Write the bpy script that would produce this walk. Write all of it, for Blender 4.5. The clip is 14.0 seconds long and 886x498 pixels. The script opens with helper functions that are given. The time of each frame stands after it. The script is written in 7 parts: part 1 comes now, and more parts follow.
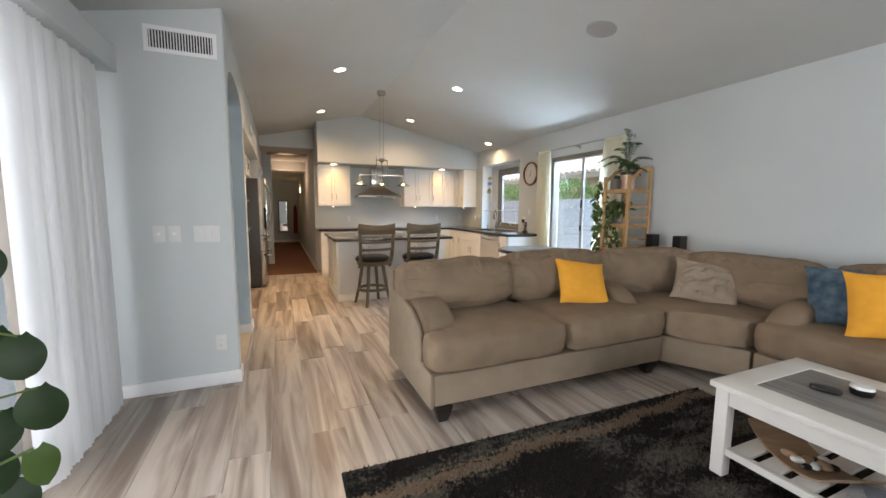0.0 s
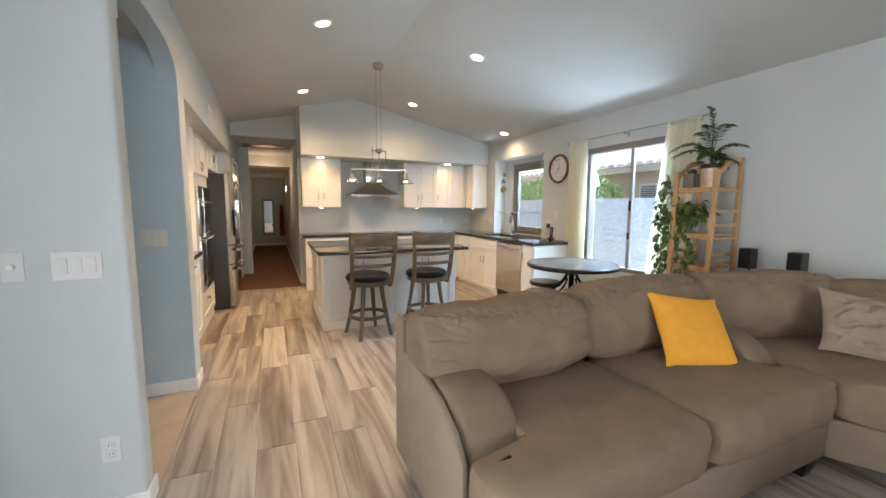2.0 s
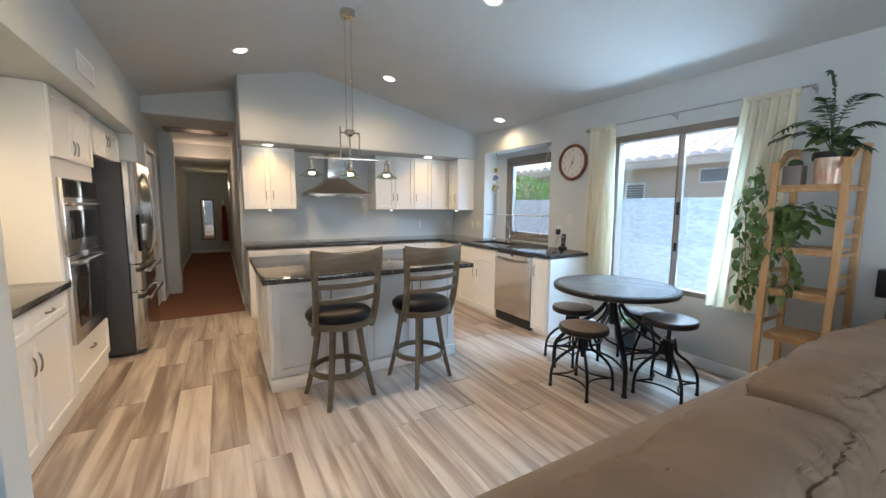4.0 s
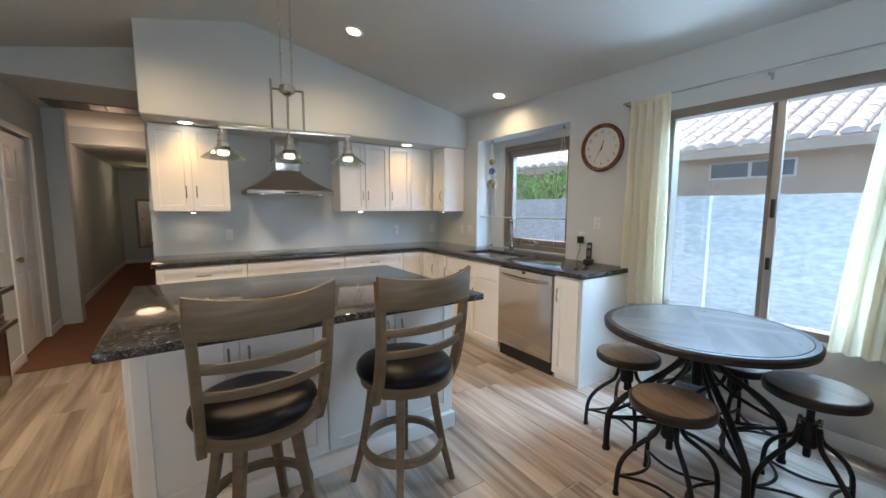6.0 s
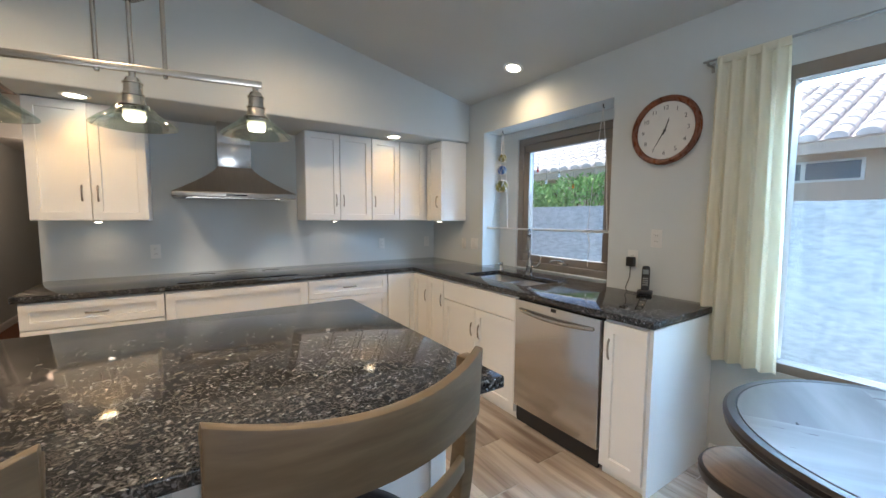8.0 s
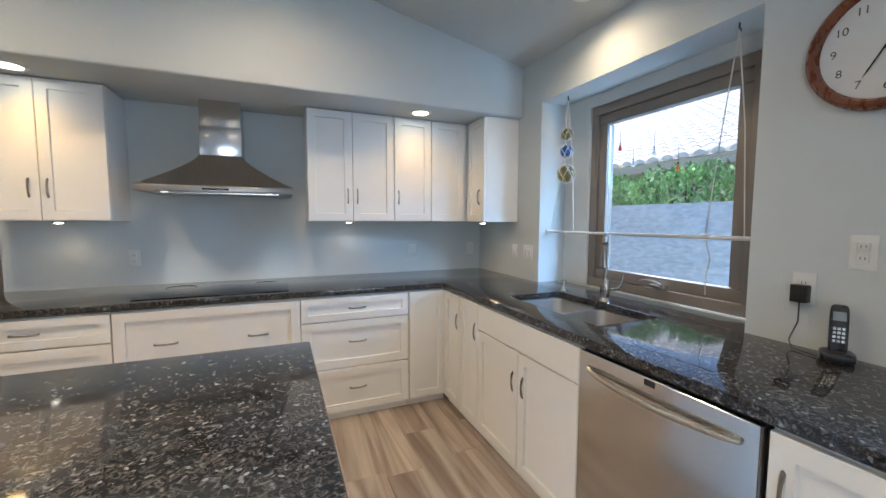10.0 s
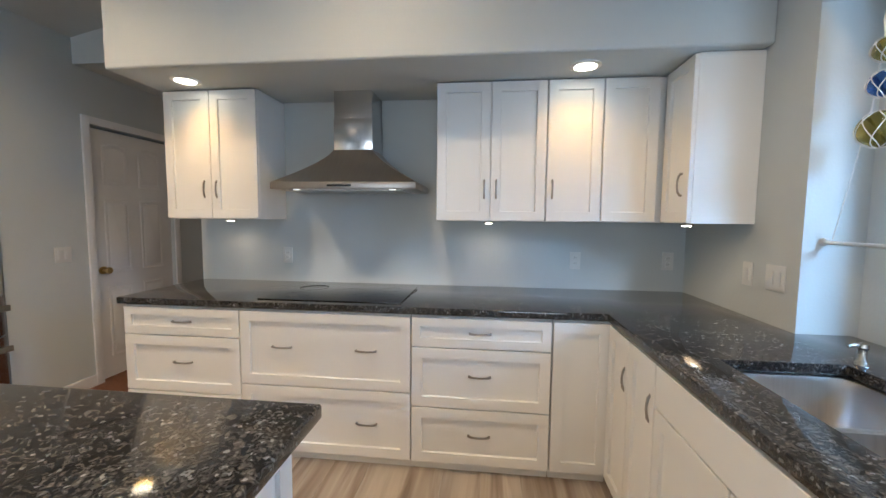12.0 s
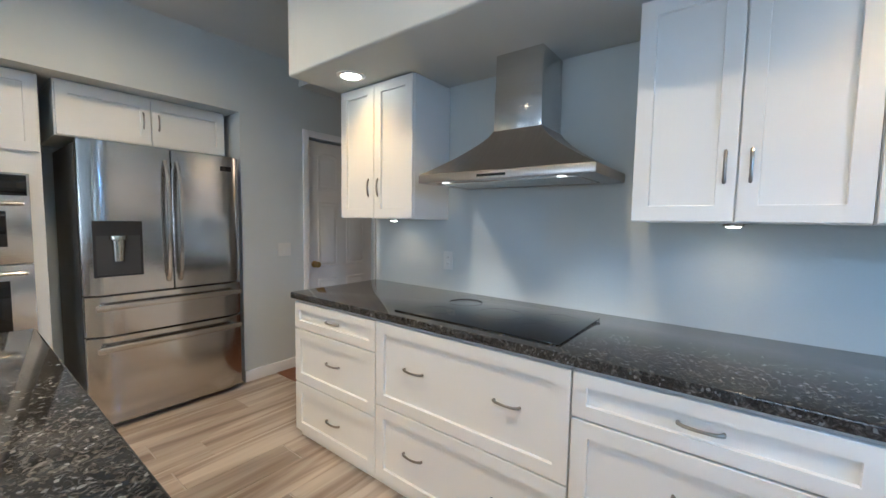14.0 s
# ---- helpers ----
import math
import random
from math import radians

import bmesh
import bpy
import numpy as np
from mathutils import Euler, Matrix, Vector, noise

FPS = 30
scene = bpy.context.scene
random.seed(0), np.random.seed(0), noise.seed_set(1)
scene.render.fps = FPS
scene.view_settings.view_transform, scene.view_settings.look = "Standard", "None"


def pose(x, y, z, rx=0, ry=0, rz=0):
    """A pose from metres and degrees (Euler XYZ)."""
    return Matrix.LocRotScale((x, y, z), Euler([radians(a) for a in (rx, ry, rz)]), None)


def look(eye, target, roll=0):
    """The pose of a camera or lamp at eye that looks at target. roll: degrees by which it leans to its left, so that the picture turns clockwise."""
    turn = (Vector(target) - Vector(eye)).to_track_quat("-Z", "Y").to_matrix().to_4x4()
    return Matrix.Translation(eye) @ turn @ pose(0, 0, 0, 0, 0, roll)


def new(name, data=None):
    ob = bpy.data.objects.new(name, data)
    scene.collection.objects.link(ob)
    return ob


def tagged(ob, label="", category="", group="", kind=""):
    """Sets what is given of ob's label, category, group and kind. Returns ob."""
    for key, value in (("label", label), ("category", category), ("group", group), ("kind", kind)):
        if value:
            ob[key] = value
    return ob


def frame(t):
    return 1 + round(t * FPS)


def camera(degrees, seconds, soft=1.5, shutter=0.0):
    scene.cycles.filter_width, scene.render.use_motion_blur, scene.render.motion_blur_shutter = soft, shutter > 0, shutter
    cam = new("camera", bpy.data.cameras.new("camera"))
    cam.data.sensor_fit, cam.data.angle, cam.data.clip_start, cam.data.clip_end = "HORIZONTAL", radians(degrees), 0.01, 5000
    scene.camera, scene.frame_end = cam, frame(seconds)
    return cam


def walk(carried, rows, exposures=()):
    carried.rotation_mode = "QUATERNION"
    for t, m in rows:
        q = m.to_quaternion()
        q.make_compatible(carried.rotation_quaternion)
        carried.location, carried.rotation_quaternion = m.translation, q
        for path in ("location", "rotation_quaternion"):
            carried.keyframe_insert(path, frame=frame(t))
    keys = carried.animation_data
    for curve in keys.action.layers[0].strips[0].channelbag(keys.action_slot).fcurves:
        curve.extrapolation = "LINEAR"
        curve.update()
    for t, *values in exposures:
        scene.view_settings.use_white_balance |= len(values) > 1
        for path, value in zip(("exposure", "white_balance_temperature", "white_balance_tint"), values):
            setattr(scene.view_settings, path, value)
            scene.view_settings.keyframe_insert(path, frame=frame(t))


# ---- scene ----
cam = camera(98.0, 14.0)
PATH = [
    (0, (2.1, 1.139, 1.345), (2.877, 2.97, 1.133), 0.4),
    (0.5, (2.184, 1.4, 1.367), (2.96, 3.23, 1.15), 0.4),
    (1, (2.245, 1.695, 1.376), (3.014, 3.528, 1.157), 0.4),
    (1.5, (2.295, 2.018, 1.396), (3.074, 3.847, 1.177), 0.4),
    (2, (2.351, 2.336, 1.398), (3.157, 4.153, 1.178), 0.4),
    (2.5, (2.424, 2.667, 1.405), (3.286, 4.458, 1.185), 0.3),
    (3, (2.45, 2.989, 1.414), (3.358, 4.757, 1.195), 0.3),
    (5.5, (2.903, 4.489, 1.432), (3.995, 6.15, 1.211), 0.3),
    (6, (3.073, 4.744, 1.42), (4.178, 6.397, 1.205), 0.2),
    (6.5, (3.238, 4.972, 1.429), (4.35, 6.622, 1.231), 0.2),
    (7, (3.379, 5.187, 1.416), (4.49, 6.839, 1.226), 0.2),
    (7.5, (3.543, 5.403, 1.415), (4.658, 7.054, 1.239), 0.3),
    (10, (4.426, 6.275, 1.386), (5.203, 8.112, 1.234), 0.2),
    (10.5, (4.62, 6.435, 1.38), (5.208, 8.34, 1.227), 0.2),
    (11, (4.742, 6.573, 1.379), (5.025, 8.547, 1.228), 0.4),
    (11.5, (4.862, 6.751, 1.378), (4.869, 8.744, 1.215), 0.4),
    (12, (4.927, 6.924, 1.383), (4.704, 8.905, 1.227), 0.5),
    (12.5, (4.985, 7.103, 1.364), (4.552, 9.05, 1.216), 0.5),
    (13, (5.047, 7.287, 1.395), (4.349, 9.154, 1.229), 0.4),
    (13.5, (5.033, 7.45, 1.395), (4.053, 9.183, 1.228), 0.4),
    (14, (4.963, 7.621, 1.363), (3.745, 9.201, 1.217), 0.9),
]
walk(cam, [(t, look(eye, target, roll)) for t, eye, target, roll in PATH], [(0, 1.12, 6750, 12), (1.5, 1.25, 6800, 12), (3, 1.22, 6000, 10), (5.5, 0.95, 5850, 8), (6.5, 0.85, 6050, 9), (10, 0.92, 5350, 7), (11, 0.84, 5400, 8), (12.5, 0.98, 5600, 7), (13, 1.00, 5550, 6), (14, 1.12, 5080, 4)])

# ---- world, sun and lamps ----
SUN_EL, SUN_AZ = radians(60), radians(14)
world = bpy.data.worlds.new("sky")
scene.world = world
world.use_nodes = True
_n = world.node_tree.nodes
_bg = next(n for n in _n if n.type == "BACKGROUND")
_sky = _n.new("ShaderNodeTexSky")
_sky.sky_type, _sky.sun_disc, _sky.sun_elevation, _sky.sun_rotation = "NISHITA", False, SUN_EL, SUN_AZ
world.node_tree.links.new(_sky.outputs[0], _bg.inputs[0])
_bg.inputs[1].default_value = 0.15


def lamp(name, kind, m, energy, color, **more):
    d = bpy.data.lights.new(name, kind)
    d.energy, d.color = energy, color
    for key, value in more.items():
        if key == "size":
            d.shape, d.size, d.size_y = "RECTANGLE", value[0], value[1]
        elif key == "disk":
            d.shape, d.size = "DISK", value
        elif key == "spot":
            d.spot_size, d.spot_blend, d.shadow_soft_size = radians(value), 1.0, 0.05
        elif key == "angle":
            d.angle = radians(value)
        elif key == "soft":
            d.shadow_soft_size = value
    ob = new(name, d)
    ob.matrix_world = m
    return ob


SUN_DIR = Vector((math.sin(SUN_AZ) * math.cos(SUN_EL), math.cos(SUN_AZ) * math.cos(SUN_EL), math.sin(SUN_EL)))
lamp("sun", "SUN", look(SUN_DIR * 30, (0, 0, 0)), 4.0, (1.0, 0.95, 0.87), angle=0.5)
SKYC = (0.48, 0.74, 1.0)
# Unseen lamp outside above the slider, added in place of skylight.
lamp("window_sky_fill", "AREA", look((7.25, 5.73, 2.75), (5.2, 5.73, 0.9)), 150, SKYC, size=(2.0, 1.0))
# Added upward fill below the sill, imitating sun bounced off the yard.
lamp("ground_bounce_fill", "AREA", look((7.05, 5.73, 0.0), (4.6, 5.73, 2.9)), 72, (0.66, 0.84, 1.0), size=(2.2, 0.9))
# Added blue lamp outside the window box, stands in for sky on the backsplash.
lamp("niche_sky_fill", "AREA", look((7.35, 7.35, 2.05), (4.8, 9.6, 1.15)), 9, (0.36, 0.64, 1.0), size=(0.7, 0.6))
# No real patio lamp: an added panel behind the blinds gives the daylight.
lamp("patio_sky_fill", "AREA", look((0.72, 2.6, 1.1), (6, 2.6, 1.1)), 25, (0.92, 0.95, 1.0), size=(2.0, 1.9))
# Fill lamp added at an assumed rear window, behind the camera.
lamp("rear_fill", "AREA", look((3.8, -1.95, 1.4), (3.8, 5, 1.6)), 45, (0.95, 0.97, 1.0), size=(2.2, 1.3))
WARM = (1.0, 0.66, 0.35)
CAN_W, SOFFIT_W, PEND_W, HALL_W = 40, 6.0, 9, 2.6
AMBER_W = (1.0, 0.51, 0.11)


# ---- mesh helpers ----
def add_box(bm, x0, x1, y0, y1, z0, z1, bevel=0.0, seg=2):
    made = bmesh.ops.create_cube(bm, size=1.0, matrix=Matrix.LocRotScale(((x0 + x1) / 2, (y0 + y1) / 2, (z0 + z1) / 2), None, (abs(x1 - x0), abs(y1 - y0), abs(z1 - z0))))
    if bevel:
        vs = set(made["verts"])
        bmesh.ops.bevel(bm, geom=[e for e in bm.edges if e.verts[0] in vs and e.verts[1] in vs], offset=bevel, segments=seg, affect="EDGES", profile=0.6)
    return bm


def box(x0, x1, y0, y1, z0, z1, bevel=0.0, seg=2):
    return add_box(bmesh.new(), x0, x1, y0, y1, z0, z1, bevel, seg)


def ring_sweep(bm, rings, cap=True, closed=False):
    loops = [[bm.verts.new(p) for p in r] for r in rings]
    n = len(loops[0])
    pairs = list(zip(loops, loops[1:])) + ([(loops[-1], loops[0])] if closed else [])
    for a, b in pairs:
        for i in range(n):
            j = (i + 1) % n
            try:
                bm.faces.new((a[i], a[j], b[j], b[i]))
            except ValueError:
                pass
    if cap and not closed:
        for r in (loops[0][::-1], loops[-1]):
            try:
                bm.faces.new(r)
            except ValueError:
                pass
    return bm


def tube(bm, pts, r, seg=10, closed=False, flat=1.0):
    """A round bar along points; r: one radius or one per point."""
    pts = [Vector(p) for p in pts]
    rs = r if isinstance(r, (list, tuple)) else [r] * len(pts)
    rings, up = [], None
    for i, p in enumerate(pts):
        if closed:
            d = (pts[(i + 1) % len(pts)] - pts[i - 1]).normalized()
        else:
            d = (pts[min(i + 1, len(pts) - 1)] - pts[max(i - 1, 0)]).normalized()
        if up is None:
            up = Vector((0, 0, 1)) if abs(d.z) < 0.9 else Vector((1, 0, 0))
        s = d.cross(up).normalized()
        up = s.cross(d).normalized()
        rings.append([p + (s * math.cos(a) + up * flat * math.sin(a)) * rs[i] for a in (2 * math.pi * k / seg for k in range(seg))])
    return ring_sweep(bm, rings, closed=closed)


def lathe(bm, profile, seg=28, c=(0, 0, 0)):
    rings = [[(c[0] + max(r, 0.0004) * math.cos(a), c[1] + max(r, 0.0004) * math.sin(a), c[2] + z) for a in (2 * math.pi * k / seg for k in range(seg))] for r, z in profile]
    return ring_sweep(bm, rings)


def slab(xs, ys, holes, z0, z1):
    """A plate over the grid xs by ys, with the cells (i, j) in holes left out."""
    bm = bmesh.new()
    vt = {}

    def v(i, j, k):
        if (i, j, k) not in vt:
            vt[i, j, k] = bm.verts.new((xs[i], ys[j], (z0, z1)[k]))
        return vt[i, j, k]
    nx, ny = len(xs) - 1, len(ys) - 1
    full = lambda i, j: 0 <= i < nx and 0 <= j < ny and (i, j) not in holes
    for i in range(nx):
        for j in range(ny):
            if not full(i, j):
                continue
            bm.faces.new((v(i, j, 1), v(i + 1, j, 1), v(i + 1, j + 1, 1), v(i, j + 1, 1)))
            bm.faces.new((v(i, j, 0), v(i, j + 1, 0), v(i + 1, j + 1, 0), v(i + 1, j, 0)))
            if not full(i - 1, j):
                bm.faces.new((v(i, j, 0), v(i, j, 1), v(i, j + 1, 1), v(i, j + 1, 0)))
            if not full(i + 1, j):
                bm.faces.new((v(i + 1, j, 0), v(i + 1, j + 1, 0), v(i + 1, j + 1, 1), v(i + 1, j, 1)))
            if not full(i, j - 1):
                bm.faces.new((v(i, j, 0), v(i + 1, j, 0), v(i + 1, j, 1), v(i, j, 1)))
            if not full(i, j + 1):
                bm.faces.new((v(i, j + 1, 0), v(i, j + 1, 1), v(i + 1, j + 1, 1), v(i + 1, j + 1, 0)))
    return bm


def round_edges(bm, offset, seg=2, angle=40):
    bmesh.ops.recalc_face_normals(bm, faces=bm.faces[:])
    es = [e for e in bm.edges if len(e.link_faces) == 2 and e.calc_face_angle(0) > radians(angle)]
    bmesh.ops.bevel(bm, geom=es, offset=offset, segments=seg, affect="EDGES", profile=0.5)
    return bm


def prism(pts, d0, d1, axis):
    """A polygon of 2D points, thick from d0 to d1 along an axis (x: points are y, z; y: x, z; z: x, y)."""
    bm = bmesh.new()
    put = {"x": lambda p, d: (d, p[0], p[1]), "y": lambda p, d: (p[0], d, p[1]), "z": lambda p, d: (p[0], p[1], d)}[axis]
    a = [bm.verts.new(put(p, d0)) for p in pts]
    b = [bm.verts.new(put(p, d1)) for p in pts]
    bm.faces.new(a)
    bm.faces.new(b[::-1])
    for i in range(len(pts)):
        j = (i + 1) % len(pts)
        bm.faces.new((a[j], a[i], b[i], b[j]))
    bmesh.ops.recalc_face_normals(bm, faces=bm.faces[:])
    return bm


def obj(name, bm, material, smooth=30):
    me = bpy.data.meshes.new(name)
    bmesh.ops.recalc_face_normals(bm, faces=bm.faces[:])
    if smooth:
        for f in bm.faces:
            f.smooth = True
        lim = radians(smooth)
        for e in bm.edges:
            if len(e.link_faces) == 2 and e.calc_face_angle(0) > lim:
                e.smooth = False
    bm.to_mesh(me)
    bm.free()
    for m in material if isinstance(material, (list, tuple)) else [material]:
        me.materials.append(m)
    return new(name, me)


def part(name, bm, material, parent, label="", smooth=30, at=None):
    ob = obj(name, bm, material, smooth)
    ob.parent = parent
    if at is not None:
        ob.matrix_basis = at
    return tagged(ob, label)


def thing(name, m, label, category, group=""):
    ob = new(name)
    ob.empty_display_size = 0.1
    ob.matrix_basis = m
    return tagged(ob, label, category, group)


def structure(name, bm, material, label="", smooth=30):
    return tagged(obj(name, bm, material, smooth), label, "", "", "structure")


# ---- materials ----
def mat(name, color, rough=0.5, metal=0.0, bump=0.0, bscale=40, vary=0.0, vscale=3.0, color2=None, spec=0.5, stretch=(1, 1, 1), emit=None, power=1.0, coat=0.0, detail=4, fine=0.0):
    m = bpy.data.materials.new(name)
    m.use_nodes = True
    nt = m.node_tree
    N, L = nt.nodes, nt.links
    b = N["Principled BSDF"]
    c4 = (*color, 1)
    b.inputs["Base Color"].default_value = c4
    b.inputs["Roughness"].default_value = rough
    b.inputs["Metallic"].default_value = metal
    b.inputs["Specular IOR Level"].default_value = spec
    b.inputs["Coat Weight"].default_value = coat
    tc = N.new("ShaderNodeTexCoord")
    mp = N.new("ShaderNodeMapping")
    mp.inputs["Scale"].default_value = stretch
    L.new(tc.outputs["Object"], mp.inputs[0])
    if vary or color2:
        n = N.new("ShaderNodeTexNoise")
        n.inputs["Scale"].default_value, n.inputs["Detail"].default_value = vscale, detail
        L.new(mp.outputs[0], n.inputs["Vector"])
        r = N.new("ShaderNodeValToRGB")
        r.color_ramp.elements[0].position, r.color_ramp.elements[1].position = 0.36, 0.64
        r.color_ramp.elements[0].color = (*[max(0, v * (1 - vary)) for v in color], 1)
        r.color_ramp.elements[1].color = (*(color2 or [min(1, v * (1 + vary)) for v in color]), 1)
        L.new(n.outputs["Fac"], r.inputs[0])
        L.new(r.outputs[0], b.inputs["Base Color"])
        rr = N.new("ShaderNodeMapRange")
        rr.inputs["To Min"].default_value, rr.inputs["To Max"].default_value = max(0.02, rough - 0.06), min(1, rough + 0.06)
        L.new(n.outputs["Fac"], rr.inputs["Value"])
        L.new(rr.outputs[0], b.inputs["Roughness"])
    if bump:
        n2 = N.new("ShaderNodeTexNoise")
        n2.inputs["Scale"].default_value, n2.inputs["Detail"].default_value = bscale, 5
        L.new(mp.outputs[0], n2.inputs["Vector"])
        bp = N.new("ShaderNodeBump")
        bp.inputs["Strength"].default_value, bp.inputs["Distance"].default_value = bump, 0.01
        L.new(n2.outputs["Fac"], bp.inputs["Height"])
        L.new(bp.outputs[0], b.inputs["Normal"])
    if emit:
        b.inputs["Emission Color"].default_value = (*emit, 1)
        b.inputs["Emission Strength"].default_value = power
    return m


def ramp_material(name, stops, rough, scale, stretch, warp=1.5, per_object=False, bump=0.1, rough2=None, spec=0.5):
    """Streaky grain from warped noise through a colour ramp."""
    m = bpy.data.materials.new(name)
    m.use_nodes = True
    N, L = m.node_tree.nodes, m.node_tree.links
    b = N["Principled BSDF"]
    b.inputs["Specular IOR Level"].default_value = spec
    tc = N.new("ShaderNodeTexCoord")
    add = N.new("ShaderNodeVectorMath")
    L.new(tc.outputs["Object"], add.inputs[0])
    if per_object:
        info = N.new("ShaderNodeObjectInfo")
        mul = N.new("ShaderNodeMath")
        mul.operation, mul.inputs[1].default_value = "MULTIPLY", 37.0
        L.new(info.outputs["Random"], mul.inputs[0])
        L.new(mul.outputs[0], add.inputs[1])
    mp = N.new("ShaderNodeMapping")
    mp.inputs["Scale"].default_value = stretch
    L.new(add.outputs[0], mp.inputs[0])
    n = N.new("ShaderNodeTexNoise")
    n.inputs["Scale"].default_value, n.inputs["Detail"].default_value, n.inputs["Roughness"].default_value, n.inputs["Distortion"].default_value = scale, 3, 0.55, warp
    L.new(mp.outputs[0], n.inputs["Vector"])
    r = N.new("ShaderNodeValToRGB")
    cr = r.color_ramp
    while len(cr.elements) < len(stops):
        cr.elements.new(0.5)
    for e, (p, c) in zip(cr.elements, stops):
        e.position, e.color = p, (*c, 1)
    L.new(n.outputs["Fac"], r.inputs[0])
    n3 = N.new("ShaderNodeTexNoise")
    n3.inputs["Scale"].default_value, n3.inputs["Detail"].default_value = scale * 5, 6
    L.new(mp.outputs[0], n3.inputs["Vector"])
    mix = N.new("ShaderNodeMix")
    mix.data_type, mix.blend_type = "RGBA", "MULTIPLY"
    mix.inputs[0].default_value = 0.22
    r3 = N.new("ShaderNodeValToRGB")
    r3.color_ramp.elements[0].position, r3.color_ramp.elements[1].position = 0.3, 0.7
    r3.color_ramp.elements[0].color = (0.62, 0.6, 0.58, 1)
    L.new(n3.outputs["Fac"], r3.inputs[0])
    L.new(r.outputs[0], mix.inputs[6])
    L.new(r3.outputs[0], mix.inputs[7])
    out = mix.outputs[2]
    if per_object:
        hsv = N.new("ShaderNodeHueSaturation")
        mr = N.new("ShaderNodeMapRange")
        mr.inputs["To Min"].default_value, mr.inputs["To Max"].default_value = 0.88, 1.10
        L.new(info.outputs["Random"], mr.inputs["Value"])
        L.new(mr.outputs[0], hsv.inputs["Value"])
        L.new(out, hsv.inputs["Color"])
        out = hsv.outputs[0]
    L.new(out, b.inputs["Base Color"])
    rr = N.new("ShaderNodeMapRange")
    rr.inputs["To Min"].default_value, rr.inputs["To Max"].default_value = rough, rough2 or rough + 0.12
    L.new(n3.outputs["Fac"], rr.inputs["Value"])
    L.new(rr.outputs[0], b.inputs["Roughness"])
    bp = N.new("ShaderNodeBump")
    bp.inputs["Strength"].default_value, bp.inputs["Distance"].default_value = bump, 0.004
    L.new(n3.outputs["Fac"], bp.inputs["Height"])
    L.new(bp.outputs[0], b.inputs["Normal"])
    return m


def granite_material():
    m = bpy.data.materials.new("granite")
    m.use_nodes = True
    N, L = m.node_tree.nodes, m.node_tree.links
    b = N["Principled BSDF"]
    b.inputs["Roughness"].default_value = 0.07
    tc = N.new("ShaderNodeTexCoord")
    n0 = N.new("ShaderNodeTexNoise")
    n0.inputs["Scale"].default_value = 70
    L.new(tc.outputs["Object"], n0.inputs["Vector"])
    warp = N.new("ShaderNodeMix")
    warp.data_type = "VECTOR"
    warp.inputs[0].default_value = 0.012
    L.new(tc.outputs["Object"], warp.inputs[4])
    L.new(n0.outputs["Color"], warp.inputs[5])
    v = N.new("ShaderNodeTexVoronoi")
    v.inputs["Scale"].default_value = 135
    L.new(warp.outputs[1], v.inputs["Vector"])
    r = N.new("ShaderNodeValToRGB")
    cr = r.color_ramp
    stops = [(0.36, (0.010, 0.011, 0.013)), (0.46, (0.024, 0.025, 0.028)), (0.53, (0.050, 0.049, 0.048)), (0.60, (0.100, 0.096, 0.090)), (0.68, (0.18, 0.18, 0.18))]
    while len(cr.elements) < len(stops):
        cr.elements.new(0.5)
    for e, (p, c) in zip(cr.elements, stops):
        e.position, e.color = p, (*c, 1)
    ng = N.new("ShaderNodeTexNoise")
    ng.inputs["Scale"].default_value, ng.inputs["Detail"].default_value, ng.inputs["Roughness"].default_value, ng.inputs["Distortion"].default_value = 58, 5, 0.60, 1.6
    L.new(tc.outputs["Object"], ng.inputs["Vector"])
    L.new(ng.outputs["Fac"], r.inputs[0])
    sep = N.new("ShaderNodeSeparateColor")
    L.new(v.outputs["Color"], sep.inputs[0])
    rf = N.new("ShaderNodeValToRGB")
    rf.color_ramp.elements[0].position, rf.color_ramp.elements[1].position = 0.955, 0.985
    rf.color_ramp.elements[0].color, rf.color_ramp.elements[1].color = (0, 0, 0, 1), (0.20, 0.21, 0.22, 1)
    L.new(sep.outputs[0], rf.inputs[0])
    fleck = N.new("ShaderNodeMix")
    fleck.data_type, fleck.blend_type = "RGBA", "ADD"
    fleck.inputs[0].default_value = 1.0
    L.new(r.outputs[0], fleck.inputs[6])
    L.new(rf.outputs[0], fleck.inputs[7])
    v2 = N.new("ShaderNodeTexNoise")
    v2.inputs["Scale"].default_value, v2.inputs["Detail"].default_value = 9, 6
    L.new(tc.outputs["Object"], v2.inputs["Vector"])
    r2 = N.new("ShaderNodeValToRGB")
    r2.color_ramp.elements[0].position, r2.color_ramp.elements[1].position = 0.35, 0.65
    r2.color_ramp.elements[0].color = (0.6, 0.6, 0.62, 1)
    L.new(v2.outputs["Fac"], r2.inputs[0])
    mix = N.new("ShaderNodeMix")
    mix.data_type, mix.blend_type = "RGBA", "MULTIPLY"
    mix.inputs[0].default_value = 1.0
    L.new(fleck.outputs[2], mix.inputs[6])
    L.new(r2.outputs[0], mix.inputs[7])
    L.new(mix.outputs[2], b.inputs["Base Color"])
    return m


def glass_material(name, color=(1, 1, 1), rough=0.0):
    m = bpy.data.materials.new(name)
    m.use_nodes = True
    b = m.node_tree.nodes["Principled BSDF"]
    b.inputs["Base Color"].default_value = (*color, 1)
    b.inputs["Roughness"].default_value = rough
    b.inputs["Transmission Weight"].default_value = 1.0
    b.inputs["IOR"].default_value = 1.45
    return m


